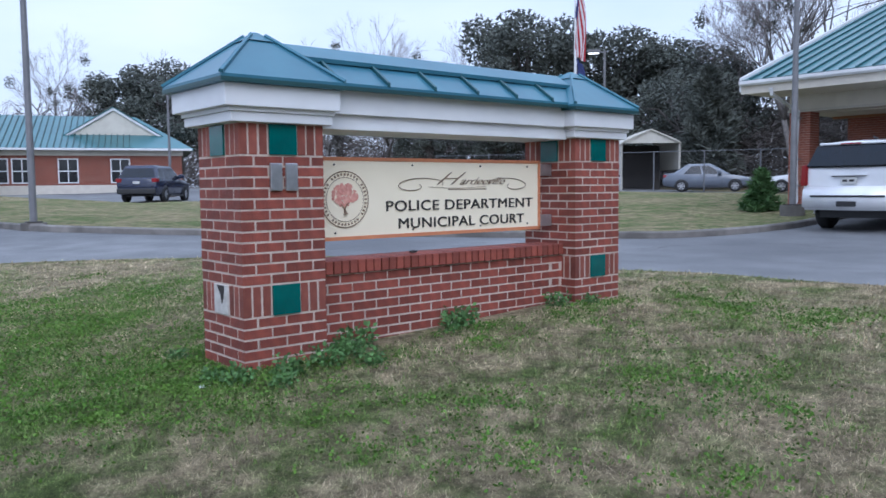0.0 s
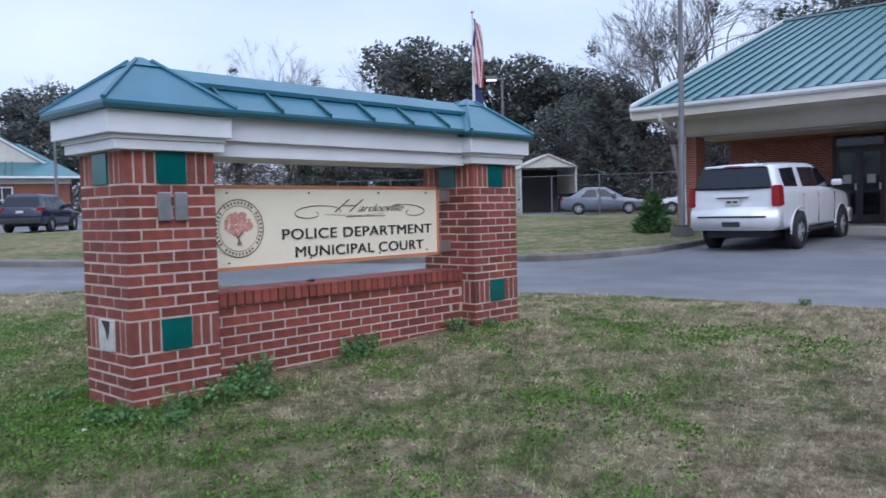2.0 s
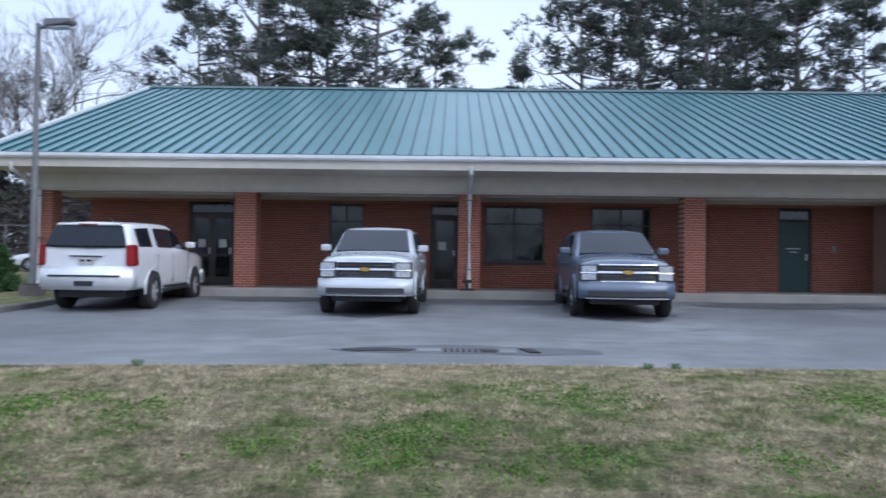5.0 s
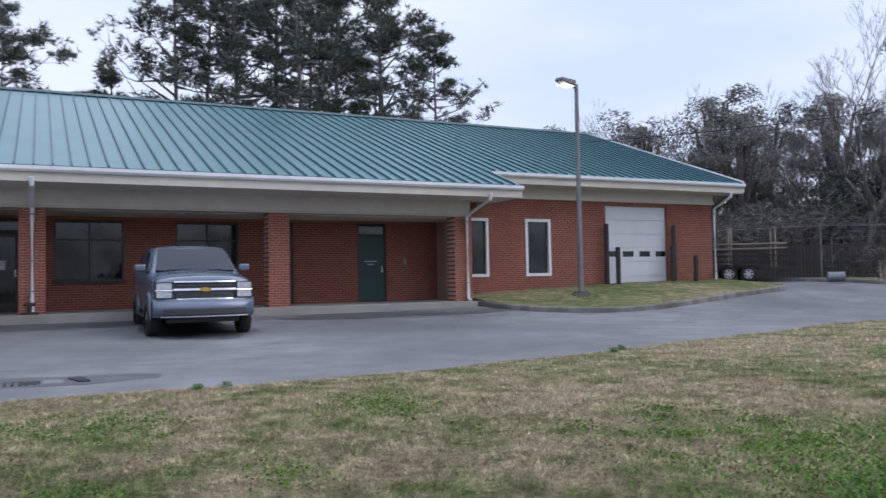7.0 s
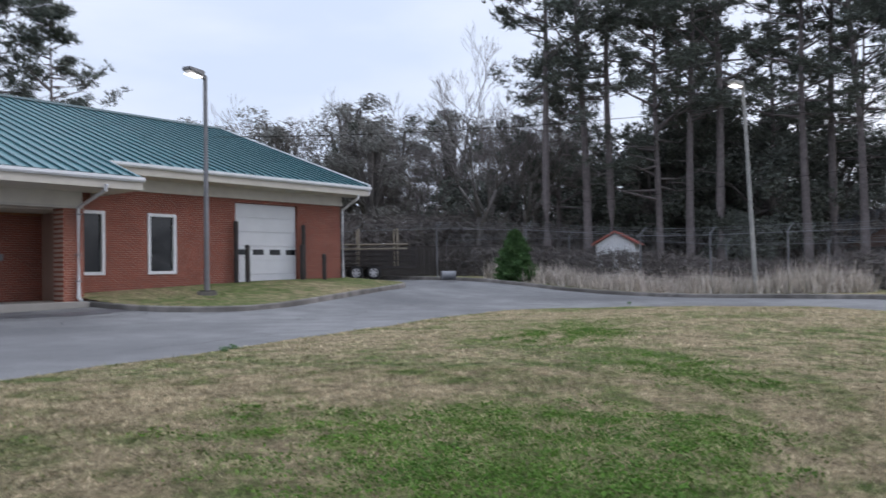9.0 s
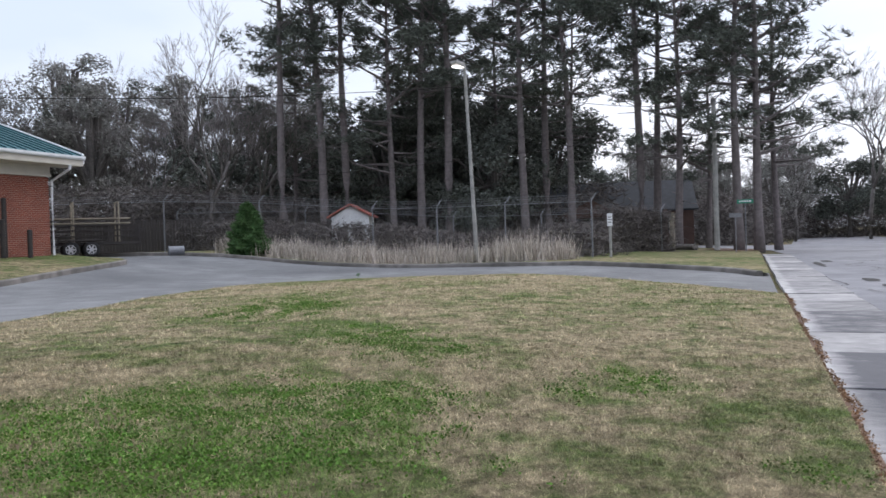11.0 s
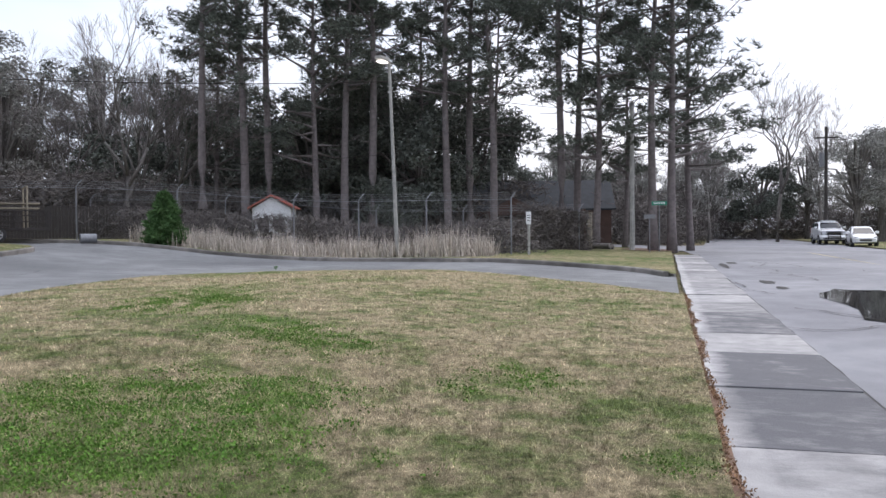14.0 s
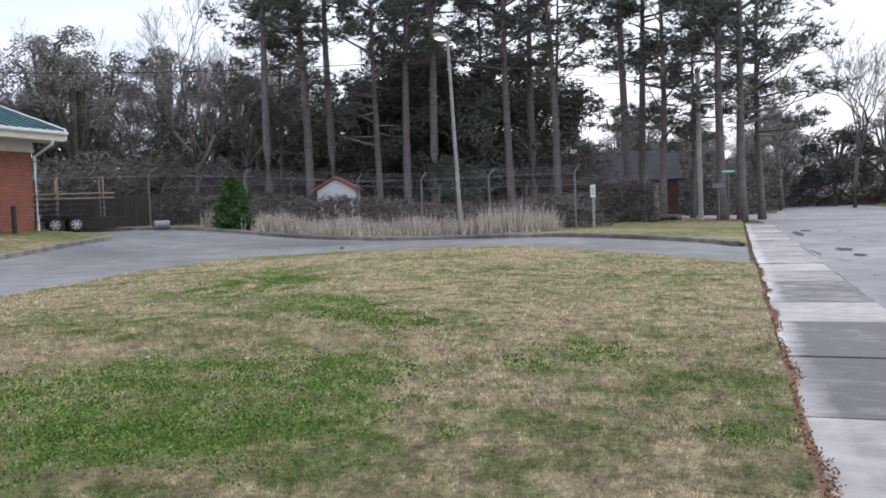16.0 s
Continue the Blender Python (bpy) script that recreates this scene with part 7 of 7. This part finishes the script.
def metal_shed():
    """A cream carport-shed with an open gable front."""
    s = thing("metal_shed", pose(-28.9, 41.9, G(-29, 42), 0, 0, 48), "cream metal carport shed with an open front", "shed")
    w, d, e, p = 1.7, 5.0, 2.75, 3.55
    for sx in (1, -1):
        for k in range(13):
            z = k * 0.21
            x = sx * w
            z0 = z if sx < 0 else 1.2 + k * 0.12
            part("siding_board", boxes((x - 0.03, x + 0.03, 0, d, z0, z0 + (0.2 if sx < 0 else 0.115)), bevel=0.012), SIDING, s)
    bm = bmesh.new()
    prism(bm, [(-w, -0.02, e), (w, -0.02, e), (w * 0.92, -0.02, e + 0.15), (0, -0.02, p), (-w * 0.92, -0.02, e + 0.15)], (0, 0.06, 0))
    part("gable", bm, SIDING, s)
    part("roof", prism(bmesh.new(), [(-w - 0.1, -0.15, e - 0.05), (-w * 0.92, -0.15, e + 0.16), (0, -0.15, p + 0.04), (w * 0.92, -0.15, e + 0.16), (w + 0.1, -0.15, e - 0.05), (w * 0.9, -0.15, e + 0.08), (0, -0.15, p - 0.04), (-w * 0.9, -0.15, e + 0.08)], (0, d + 0.3, 0)), SIDING, s, "rounded cream metal roof")
    for x in (-w, w):
        part("post", boxes((x - 0.05, x + 0.05, 0, 0.1, 0, e)), SIDING, s)
    part("back_wall", boxes((-w, w, d - 0.04, d, 0, e + 0.1)), DARKFRAME, s)
    sg = part("warning_sign", boxes((-w - 0.042, -w - 0.031, 0.15, 0.85, 0.35, 0.95)), WHITE, s, "small white sign with red bar")
    part("sign_bar", boxes((-w - 0.05, -w - 0.043, 0.2, 0.8, 0.78, 0.9)), TAILRED, sg)


metal_shed()


def flagpole():
    f = thing("flagpole", (-22.8, 28.05, G(-22.8, 28)), "white flagpole with two limp flags", "flagpole")
    part("pole", tube(bmesh.new(), [(0, 0, -0.2), (0, 0, 4.5), (0, 0, 8.85)], [0.07, 0.06, 0.035], 10), WHITE, f)
    bm = bmesh.new()
    bmesh.ops.create_uvsphere(bm, u_segments=10, v_segments=6, radius=0.07, matrix=Matrix.Translation((0, 0, 8.9)))
    part("finial", bm, GOLD, f)

    def cloth(z1, z0, width, material, u0, u1, name):
        rows = []
        for z in np.linspace(z1, z0, 14):
            k = (z1 - z) / (z1 - z0)
            row = []
            for u in np.linspace(u0, u1, 5):
                o = width * u * (0.55 + 0.5 * math.sin(k * 2.6))
                row.append((0.05 + o * 0.78 + 0.03 * math.sin(9 * u + 4 * k), o * 0.62 + 0.06 * math.sin(7 * u + 6 * k), z - 0.55 * u * width))
            rows.append(row)
        b = bmesh.new()
        quads(b, rows)
        return part(name, b, material, f)

    for k in range(9):
        cloth(8.6, 5.9, 0.44, FLAGRED if k % 2 == 0 else FLAGWHITE, k / 9 + 0.005, (k + 1) / 9, "stripe")
    cloth(8.62, 7.4, 0.3, FLAGBLUE, 0.0, 0.55, "canton")
    cloth(5.8, 4.2, 0.42, FLAGBLUE, 0.0, 1.0, "lower_flag")


flagpole()


def utility_trailer():
    t = thing("utility_trailer", pose(28.9, 28.3, G(28.9, 28.3), 0, 0, -42), "black utility trailer carrying pale lumber racks", "trailer")
    part("bed", boxes((-2.6, 2.2, -0.95, 0.95, 0.5, 0.62), bevel=0.01), DARKIRON, t)
    for x in (-2.6, -1.4, -0.2, 1.0, 2.2):
        for y in (-0.95, 0.95):
            part("stake", boxes((x - 0.03, x + 0.03, y - 0.03, y + 0.03, 0.62, 1.35)), DARKIRON, t)
    for y in (-0.95, 0.95):
        for z in (0.85, 1.1, 1.32):
            part("side_rail", boxes((-2.6, 2.2, y - 0.025, y + 0.025, z, z + 0.05)), DARKIRON, t)
    part("ramp", boxes(*[(2.24, 2.28, -0.9 + 0.2 * k, -0.86 + 0.2 * k, 0.55, 1.65) for k in range(10)], (2.24, 2.28, -0.9, 0.94, 1.6, 1.65)), DARKIRON, t)
    for z in (1.42, 1.62):
        part("lumber", boxes((-2.5, 1.9, -0.5, 0.5, z, z + 0.06), bevel=0.008), LUMBER, t, "stacked pale boards")
    for x in (-2.3, -0.4, 1.4):
        part("rack", tube(bmesh.new(), [(x, -0.8, 0.6), (x, -0.8, 2.35), (x, 0.8, 2.35), (x, 0.8, 0.6)], [0.035] * 4, 6), LUMBER, t, "pale rack hoop")
    for x in (-0.55, 0.25):
        for y, s in ((-1.08, -1), (1.08, 1)):
            wheel(t, x, y, 0.33, s)
    for y in (-1.08, 1.08):
        part("fender", boxes((-1.0, 0.7, y - 0.14, y + 0.14, 0.68, 0.74), bevel=0.02), DARKIRON, t)
    part("tongue", tube(bmesh.new(), [(-2.6, 0.6, 0.5), (-3.7, 0, 0.5), (-2.6, -0.6, 0.5)], [0.05] * 3, 6), DARKIRON, t)


utility_trailer()
drum = thing("steel_drum", pose(30.4, 24.6, G(30.4, 24.6) + 0.06, 0, 0, -40) @ Matrix.Scale(0.72, 4), "grey drum lying on its side by the kerb", "drum")
bm = bmesh.new()
cyl(bm, (-0.45, 0, 0.28), (0.45, 0, 0.28), 0.28, n=18)
for x in (-0.43, -0.15, 0.15, 0.43):
    cyl(bm, (x - 0.015, 0, 0.28), (x + 0.015, 0, 0.28), 0.295, n=18)
part("barrel", bm, STEEL, drum)


def small_house(name, m, w, d, h, wall, roof, label, door_x=None):
    s = thing(name, m, label, "house")
    part("wall", boxes((-w / 2, w / 2, 0, d, -0.3, h)), wall, s)
    for y0, sg in ((-0.3, 1), (d + 0.3, -1)):
        bm = bmesh.new()
        prism(bm, [(-w / 2 - 0.3, y0, h - 0.1), (w / 2 + 0.3, y0, h - 0.1), (w / 2 + 0.3, d / 2, h + d * 0.3), (-w / 2 - 0.3, d / 2, h + d * 0.3)], (0, 0, 0.12))
        part("roof", bm, roof, s)
    for x in (-w / 2, w / 2 - 0.1):
        part("gable", prism(bmesh.new(), [(x, 0, h - 0.05), (x, d, h - 0.05), (x, d / 2, h + d * 0.28)], (0.1, 0, 0)), wall, s)
    for x in ((-w * 0.28, w * 0.28)):
        win = part("window", boxes((x - 0.45, x + 0.45, -0.04, 0.0, 0.9, 2.0)), GLASS, s)
        part("window_frame", boxes((x - 0.52, x - 0.45, -0.06, 0.0, 0.85, 2.05), (x + 0.45, x + 0.52, -0.06, 0.0, 0.85, 2.05), (x - 0.45, x + 0.45, -0.06, 0.0, 2.0, 2.06), (x - 0.45, x + 0.45, -0.06, -0.041, 1.42, 1.47)), WHITE, win)
    part("door", boxes((-0.5, 0.4, -0.05, 0.0, -0.1, 2.05), bevel=0.01), WHITE, s)
    return s


small_house("bungalow", pose(58.2, 9.4, G(58, 9) + 0.1, 0, 0, -80), 9.5, 7, 2.5, HOUSEBROWN, SLATE, "brown bungalow with a dark shingle roof under pines")
part("porch_roof", prism(bmesh.new(), [(-4.4, -1.6, 2.1), (0.2, -1.6, 2.1), (-2.1, -1.6, 3.3)], (0, 1.8, 0)), HOUSEBROWN, bpy.data.objects["bungalow"])
cot = small_house("cottage", pose(42.8, 21.1, G(42.8, 21.1) + 0.1, 0, 0, 18) @ Matrix.Scale(0.74, 4), 3.0, 2.8, 2.7, WHITE, REDROOF, "small white cottage with a red roof among trees")
part("window", boxes((-1.54, -1.5, 0.5, 1.2, 0.9, 1.9)), GLASS, cot)
part("door", boxes((-1.54, -1.5, 1.6, 2.35, 0.0, 1.95)), DARKFRAME, cot)
small_house("cottage", pose(128, -6.0, 0.3, 0, 0, -90), 4.5, 4, 2.4, WHITE, SLATE, "distant white house beyond the street")


def utility_pole(x, y, h, r, label, material, box_on=False):
    p = thing("utility_pole", (x, y, G(x, y)), label, "utility pole")
    part("pole", tube(bmesh.new(), [(0, 0, -0.3), (0.05, 0, h * 0.5), (0.0, 0, h)], [r, r * 0.88, r * 0.72], 10), material, p)
    if box_on:
        part("transformer", cyl(bmesh.new(), (0.25, 0.25, h * 0.66), (0.25, 0.25, h * 0.78), 0.28, n=14), STEEL, p, "grey transformer can")
        part("cross_arm", boxes((-0.06, 0.06, -1.0, 1.0, h * 0.9, h * 0.9 + 0.12)), WOODFENCE, p)
    else:
        part("cap", cyl(bmesh.new(), (0.02, 0.0, h - 0.25), (0.02, 0, h - 0.05), r * 0.95, n=10), STEEL, p)
    return p


utility_pole(50.2, 2.95, 8.75, 0.17, "leaning pale green-grey wooden utility pole", PALEPOLE)
utility_pole(80.2, -12.7, 10.4, 0.17, "dark wooden utility pole with a transformer", WOODFENCE, True)
utility_pole(84, -15.8, 9.5, 0.15, "dark wooden utility pole down the street", WOODFENCE)


def cable(a, b, sag, label):
    pts = [Vector(a).lerp(Vector(b), t) - Vector((0, 0, sag * 4 * t * (1 - t))) for t in np.linspace(0, 1, 13)]
    return tagged(part("overhead_cable", tube(bmesh.new(), pts, [0.014] * 13, 5), DARKIRON), label, "cable", "overhead cables")


cable((50.2, 2.95, 8.5), (80.2, -12.7, 9.4), 0.5, "thin dark overhead cable along the street")
cable((50.2, 2.95, 8.4), (33.5, 12.12, 7.6), 0.5, "thin dark overhead cable to the street lamp")
cable((33.5, 12.12, 7.5), (16.5, 44, 8.5), 0.8, "thin dark overhead cable behind the garage")
cable((50.2, 2.95, 7.2), (44, 28, 5.2), 0.3, "slack dark overhead cable through the pines")


def street_sign(x, y, h, blade, label, green):
    s = thing("street_sign", (x, y, G(x, y)), label, "sign")
    part("post", cyl(bmesh.new(), (0, 0, -0.2), (0, 0, h), 0.03, n=8), STEEL, s)
    b = part("blade", boxes((-0.012, 0.012, -blade / 2, blade / 2, h - 0.02, h + 0.2), bevel=0.004), SIGNGREEN if green else STEEL, s, "green name blade" if green else "")
    if green:
        part("name_bars", boxes(*[(-0.018, -0.012, -blade * 0.36 + 0.13 * k, -blade * 0.36 + 0.13 * k + 0.09, h + 0.055, h + 0.13) for k in range(5)]), WHITE, b)
        part("name_bars", boxes((-0.018, -0.012, -blade * 0.36, blade * 0.36, h + 0.15, h + 0.16)), WHITE, b)
    return s


street_sign(49.3, 1.4, 2.75, 0.85, "street sign on a thin post with a green blade", True)
street_sign(47.3, 1.9, 1.95, 0.62, "small grey sign seen edge-on beside the street sign", False)
wp = thing("marker_post", (36.8, 6.85, G(36.8, 6.85)), "white marker sign on a wooden post", "sign")
part("post", boxes((-0.05, 0.05, -0.05, 0.05, -0.2, 1.75), bevel=0.008), PALEPOLE, wp)
pn = part("panel", boxes((-0.065, -0.052, -0.11, 0.11, 1.4, 1.95), bevel=0.004), WHITE, wp, "white panel with bars")
part("panel_bars", boxes((-0.07, -0.065, -0.07, 0.07, 1.77, 1.8), (-0.07, -0.065, -0.07, 0.07, 1.67, 1.7), (-0.07, -0.065, -0.07, 0.07, 1.55, 1.58)), INK, pn)
gate = thing("gate_panel", pose(48.7, 5.4, G(48.7, 5.4), 0, 0, -30), "two leaning wooden panels painted orange and red", "panel")
part("panel", boxes((-0.04, 0.04, -0.3, 0.0, 0, 2.2), bevel=0.01), LUMBER, gate)
part("panel", boxes((-0.08, -0.045, 0.1, 0.35, 0, 2.4), bevel=0.01), HOUSEBROWN, gate)
bench = thing("log_pile", pose(50.6, 5.0, G(50.6, 5), 0, 0, 70), "low pile of grey logs by the street corner", "logs")
for k in range(4):
    part("log", cyl(bmesh.new(), (-0.9, 0.2 * k - 0.3, 0.15 + 0.12 * (k % 2)), (0.9, 0.2 * k - 0.25, 0.17 + 0.12 * (k % 2)), 0.13, n=9), GREYBARK, bench)
crack_patch("pine_straw", 52.5, 2.2, 3.4, 1.7, PINESTRAW, 0.1, "red-brown pine straw under the trees", "ground cover", 31)
crack_patch("lane_mark", 45, -6.9, 9, 0.07, PAINTLINE, -0.02, "worn yellow lane line on the street", "road marking", 32)


# ---- grass blades, clover and weeds ----
def inside(x, y, poly):
    c = False
    for (ax, ay), (bx, by) in zip(poly, poly[1:] + poly[:1]):
        if (ay > y) != (by > y) and x < (bx - ax) * (y - ay) / (by - ay) + ax:
            c = not c
    return c


GREEN_SPOTS = [(-6.65, 3.4, 0.95, 1.9, 38), (-7.9, 2.4, 1.2, 1.5, 38), (-4.58, 3.7, 0.45, 0.4, 40), (-4.4, 5.5, 0.2, 0.4, 38), (-3.62, 7.71, 0.35, 0.64, 49), (-2.42, 5.31, 0.32, 0.58, 41), (-2.92, 3.48, 0.15, 0.13, 45), (-3.47, 3.58, 0.14, 0.15, 42),
               (-3.05, 4.32, 0.2, 0.2, 38), (-1.62, 4.22, 0.16, 0.14, 45), (-2.34, 3.86, 0.2, 0.16, 45), (-4.3, 6.6, 0.25, 0.57, 36), (-4.6, 3.2, 0.8, 0.54, 41), (-4.73, 2.57, 0.3, 0.49, 40)]
GREEN_SPOTS += [(-0.05, 6.8, 0.26, 0.42, 2), (-1.9, 7.51, 0.14, 0.3, 5), (1.24, 8.45, 0.33, 0.4, 5), (-0.19, 6.11, 0.16, 0.2, 4), (0.66, 6.01, 0.09, 0.14, 0), (-2.68, 7.56, 0.2, 0.33, 6), (3.43, 8.09, 0.24, 0.5, 5), (1.02, 6.28, 0.13, 0.15, 5), (-0.84, 6.47, 0.14, 0.18, 0), (2.09, 6.29, 0.15, 0.19, 0)]
GREEN_SPOTS += [(5.04, 5.76, 0.55, 0.5, -47), (5.53, 4.35, 0.6, 0.55, -46), (4.6, 4.51, 0.61, 0.36, -48), (6.16, 5.08, 0.5, 0.42, -47), (13.06, 8.4, 0.55, 1.1, -69), (9.24, 4.42, 0.34, 0.45, -45), (6.29, 3.57, 0.28, 0.45, -67), (4.82, 4.04, 0.4, 0.4, -68), (8.27, 2.16, 0.23, 0.35, -67), (6.98, 3.55, 0.22, 0.28, -68), (9.97, 5.48, 0.39, 0.5, -60), (5.39, 3.46, 0.39, 0.35, -69), (6.75, 4.53, 0.5, 0.4, -65), (7.74, 2.59, 0.12, 0.18, -66), (6.11, 0.95, 0.13, 0.14, -67)]


def land(x, y):
    """Height of the turf at many places at once."""
    z = np.interp(y, GY, GZ) + 0.018 * np.clip(-12 - x, 0, 55) * smooth01((y + 2) / 8) + 0.4 * smooth01((x - 9) / 14) * smooth01((y - 15) / 10)
    return z + 0.042 + 0.02 * np.array([noise.noise((a * 0.7, b * 0.7, 0)) for a, b in zip(x.tolist(), y.tolist())])


def on_lawn(x, y):
    c = np.zeros(len(x), bool)
    for (ax, ay), (bx, by) in zip(LAWN_EDGE, LAWN_EDGE[1:] + LAWN_EDGE[:1]):
        if ay != by:
            c ^= ((ay > y) != (by > y)) & (x < (bx - ax) * (y - ay) / (by - ay) + ax)
    return c & ~((x > X0 - 0.02) & (x < X1 + 0.02) & (y > YA - 0.02) & (y < YB + PW + 0.02)) & ~((x > -5.04) & (x < -4.72) & (y > YA) & (y < YB))


def bent_blades(name, x, y, height, width, material, label, rnd, lie=1.6, kind="grass"):
    """Blades that lean every way, each a thin triangle."""
    keep = on_lawn(x, y)
    x, y = x[keep], y[keep]
    n = len(x)
    z = land(x, y) - 0.004
    a, h = rnd.random(n) * 6.283, height * (0.45 + 0.9 * rnd.random(n))
    t, w = (0.15 + lie * rnd.random(n)) * h, width * (0.6 + 0.8 * rnd.random(n))
    c, s = np.cos(a), np.sin(a)
    v = np.stack([np.stack([x - s * w, y + c * w, z], 1), np.stack([x + s * w, y - c * w, z], 1), np.stack([x + c * t, y + s * t, z + h], 1)], 1)
    return tagged(soup(name, v.reshape(-1, 3), 3, material), label, kind, kind="stuff")


def ring(n, r0, r1, rnd):
    """Places round the walker's stretch of the lawn, evenly dense in each ring."""
    r, a = np.sqrt(rnd.uniform(r0 * r0, r1 * r1, n)), rnd.uniform(-0.25, 3.45, n)
    return 0.7 + r * np.cos(a), 1.3 + r * np.sin(a)


def clustered(n, rnd, spread=1.0):
    """Places gathered in the green spots, more of them where a spot is larger."""
    sp = np.array(GREEN_SPOTS)
    area = sp[:, 2] * sp[:, 3]
    i = rnd.choice(len(sp), n, p=area / area.sum())
    # each spot breaks up into ragged tufts
    k = (rnd.random(n) ** 1.4 * 70).astype(int)
    seeds = np.random.default_rng(5).normal(size=(len(sp), 70, 2)) * 0.85
    u = (seeds[i, k] + rnd.normal(size=(n, 2)) * 0.14) * spread
    a = np.radians(sp[i, 4])
    px, py = u[:, 0] * sp[i, 2], u[:, 1] * sp[i, 3]
    return sp[i, 0] + px * np.cos(a) - py * np.sin(a), sp[i, 1] + px * np.sin(a) + py * np.cos(a)


def turf():
    rnd = np.random.default_rng(61)
    for n, r0, r1, h, w in ((330000, 1.0, 5.2, 0.024, 0.0021), (300000, 5.2, 9.5, 0.03, 0.0034), (190000, 9.5, 23.0, 0.038, 0.0066)):
        bent_blades("dry_grass", *ring(n, r0, r1, rnd), h, w, TURFBLADE, "short straw-coloured dormant grass mixed with green", rnd, 2.2)
    bent_blades("green_grass", *clustered(120000, rnd, 1.55), 0.035, 0.0028, GREENBLADE, "tufts of short green grass", rnd, 1.1)
    x, y = clustered(150000, rnd, 1.1)
    keep = on_lawn(x, y)
    x, y = x[keep], y[keep]
    lump = np.array([noise.noise((a * 5.1, b * 5.1, 2)) for a, b in zip(x.tolist(), y.tolist())])
    z = land(x, y) + rnd.random(len(x)) * (0.028 + 0.03 * np.clip(lump, -0.5, 1))
    tagged(soup("clover", leaf_quads(np.stack([x, y, z], 1), 0.019, rnd), 4, CLOVER), "low green clover patches", "clover", kind="stuff")


turf()
crack_patch("bare_soil", 5.0, 5.2, 0.16, 0.12, PINESTRAW, 0.052, "small bare patch of brown soil in the lawn", "soil", 35)


WEEDLEAF = island_vary(mat("weed_leaves", (0.065, 0.15, 0.04), (0.1, 0.2, 0.055), 3, 0.75), 0.5)


def weed(x, y, s, seed):
    rnd = np.random.default_rng(seed)
    w = thing("weed", (x, y, G(x, y) + 0.04), "leafy green weed at the foot of the wall", "weed", "weeds along the sign")
    n = 170
    a, q = rnd.random(n) * 6.283, np.sqrt(rnd.random(n)) * 0.2 * s
    c = np.stack([np.cos(a) * q, np.sin(a) * q, rnd.random(n) * 0.22 * s], 1)
    soup("foliage", leaf_quads(c, 0.06 * s, rnd), 4, WEEDLEAF, w)
    for k in range(6):
        t = rnd.random() * 6.283
        part("stem", tube(bmesh.new(), [(0, 0, -0.05), (math.cos(t) * 0.1 * s, math.sin(t) * 0.1 * s, 0.22 * s)], [0.005, 0.002], 4), WEEDLEAF, w)


for i, (x, y, s) in enumerate([(-4.6, 4.6, 0.9), (-4.62, 4.5, 0.6), (-4.6, 5.55, 0.95), (-4.55, 5.4, 0.6), (-4.6, 6.65, 0.7), (-4.45, 6.9, 0.5), (-4.45, 4.42, 0.6), (-4.38, 3.6, 0.7), (-4.3, 3.9, 0.75), (-4.35, 4.2, 0.8), (-4.15, 4.4, 0.6), (-4.1, 3.75, 0.5), (-5.3, 3.6, 0.5), (-4.55, 3.5, 0.5)]):
    weed(x, y, 0.78 * s, 70 + i)
for i, (x, y) in enumerate([(8.6, 11.4), (8.3, 11.2), (2.3, 10.3), (2.6, 10.35), (-2.9, 10.0), (24.6, 12.9)]):
    weed(x, y, 0.32, 90 + i)


soil = bmesh.new()
quads(soil, [[(x, 0.57, -0.141), (x, 0.66 + 0.015 * noise.noise((x * 2, 0, 0)), G(x, 0.64) + 0.028)] for x in np.arange(-17, 18.7, 0.2)])
tagged(part("edge_soil", soil, PINESTRAW), "strip of brown soil and litter beside the pavement", "soil", kind="structure")


def edge_litter():
    rnd = np.random.default_rng(81)
    n = 5200
    x = rnd.uniform(1, 19, n)
    y = 0.605 + rnd.normal(size=n) * 0.022 + 0.03 * np.sin(x * 2.1) + 0.02 * np.sin(x * 5.3)
    z = np.array([G(a, 0.62) for a in x]) + 0.03 + 0.012 * rnd.random(n)
    return tagged(soup("edge_leaves", leaf_quads(np.stack([x, y, z], 1), 0.021, rnd), 4, island_vary(mat("rust_leaves", (0.26, 0.15, 0.08), (0.17, 0.1, 0.06), 3, 0.9), 0.5)), "rust-brown leaves along the pavement edge", "leaves", kind="stuff")


edge_litter()
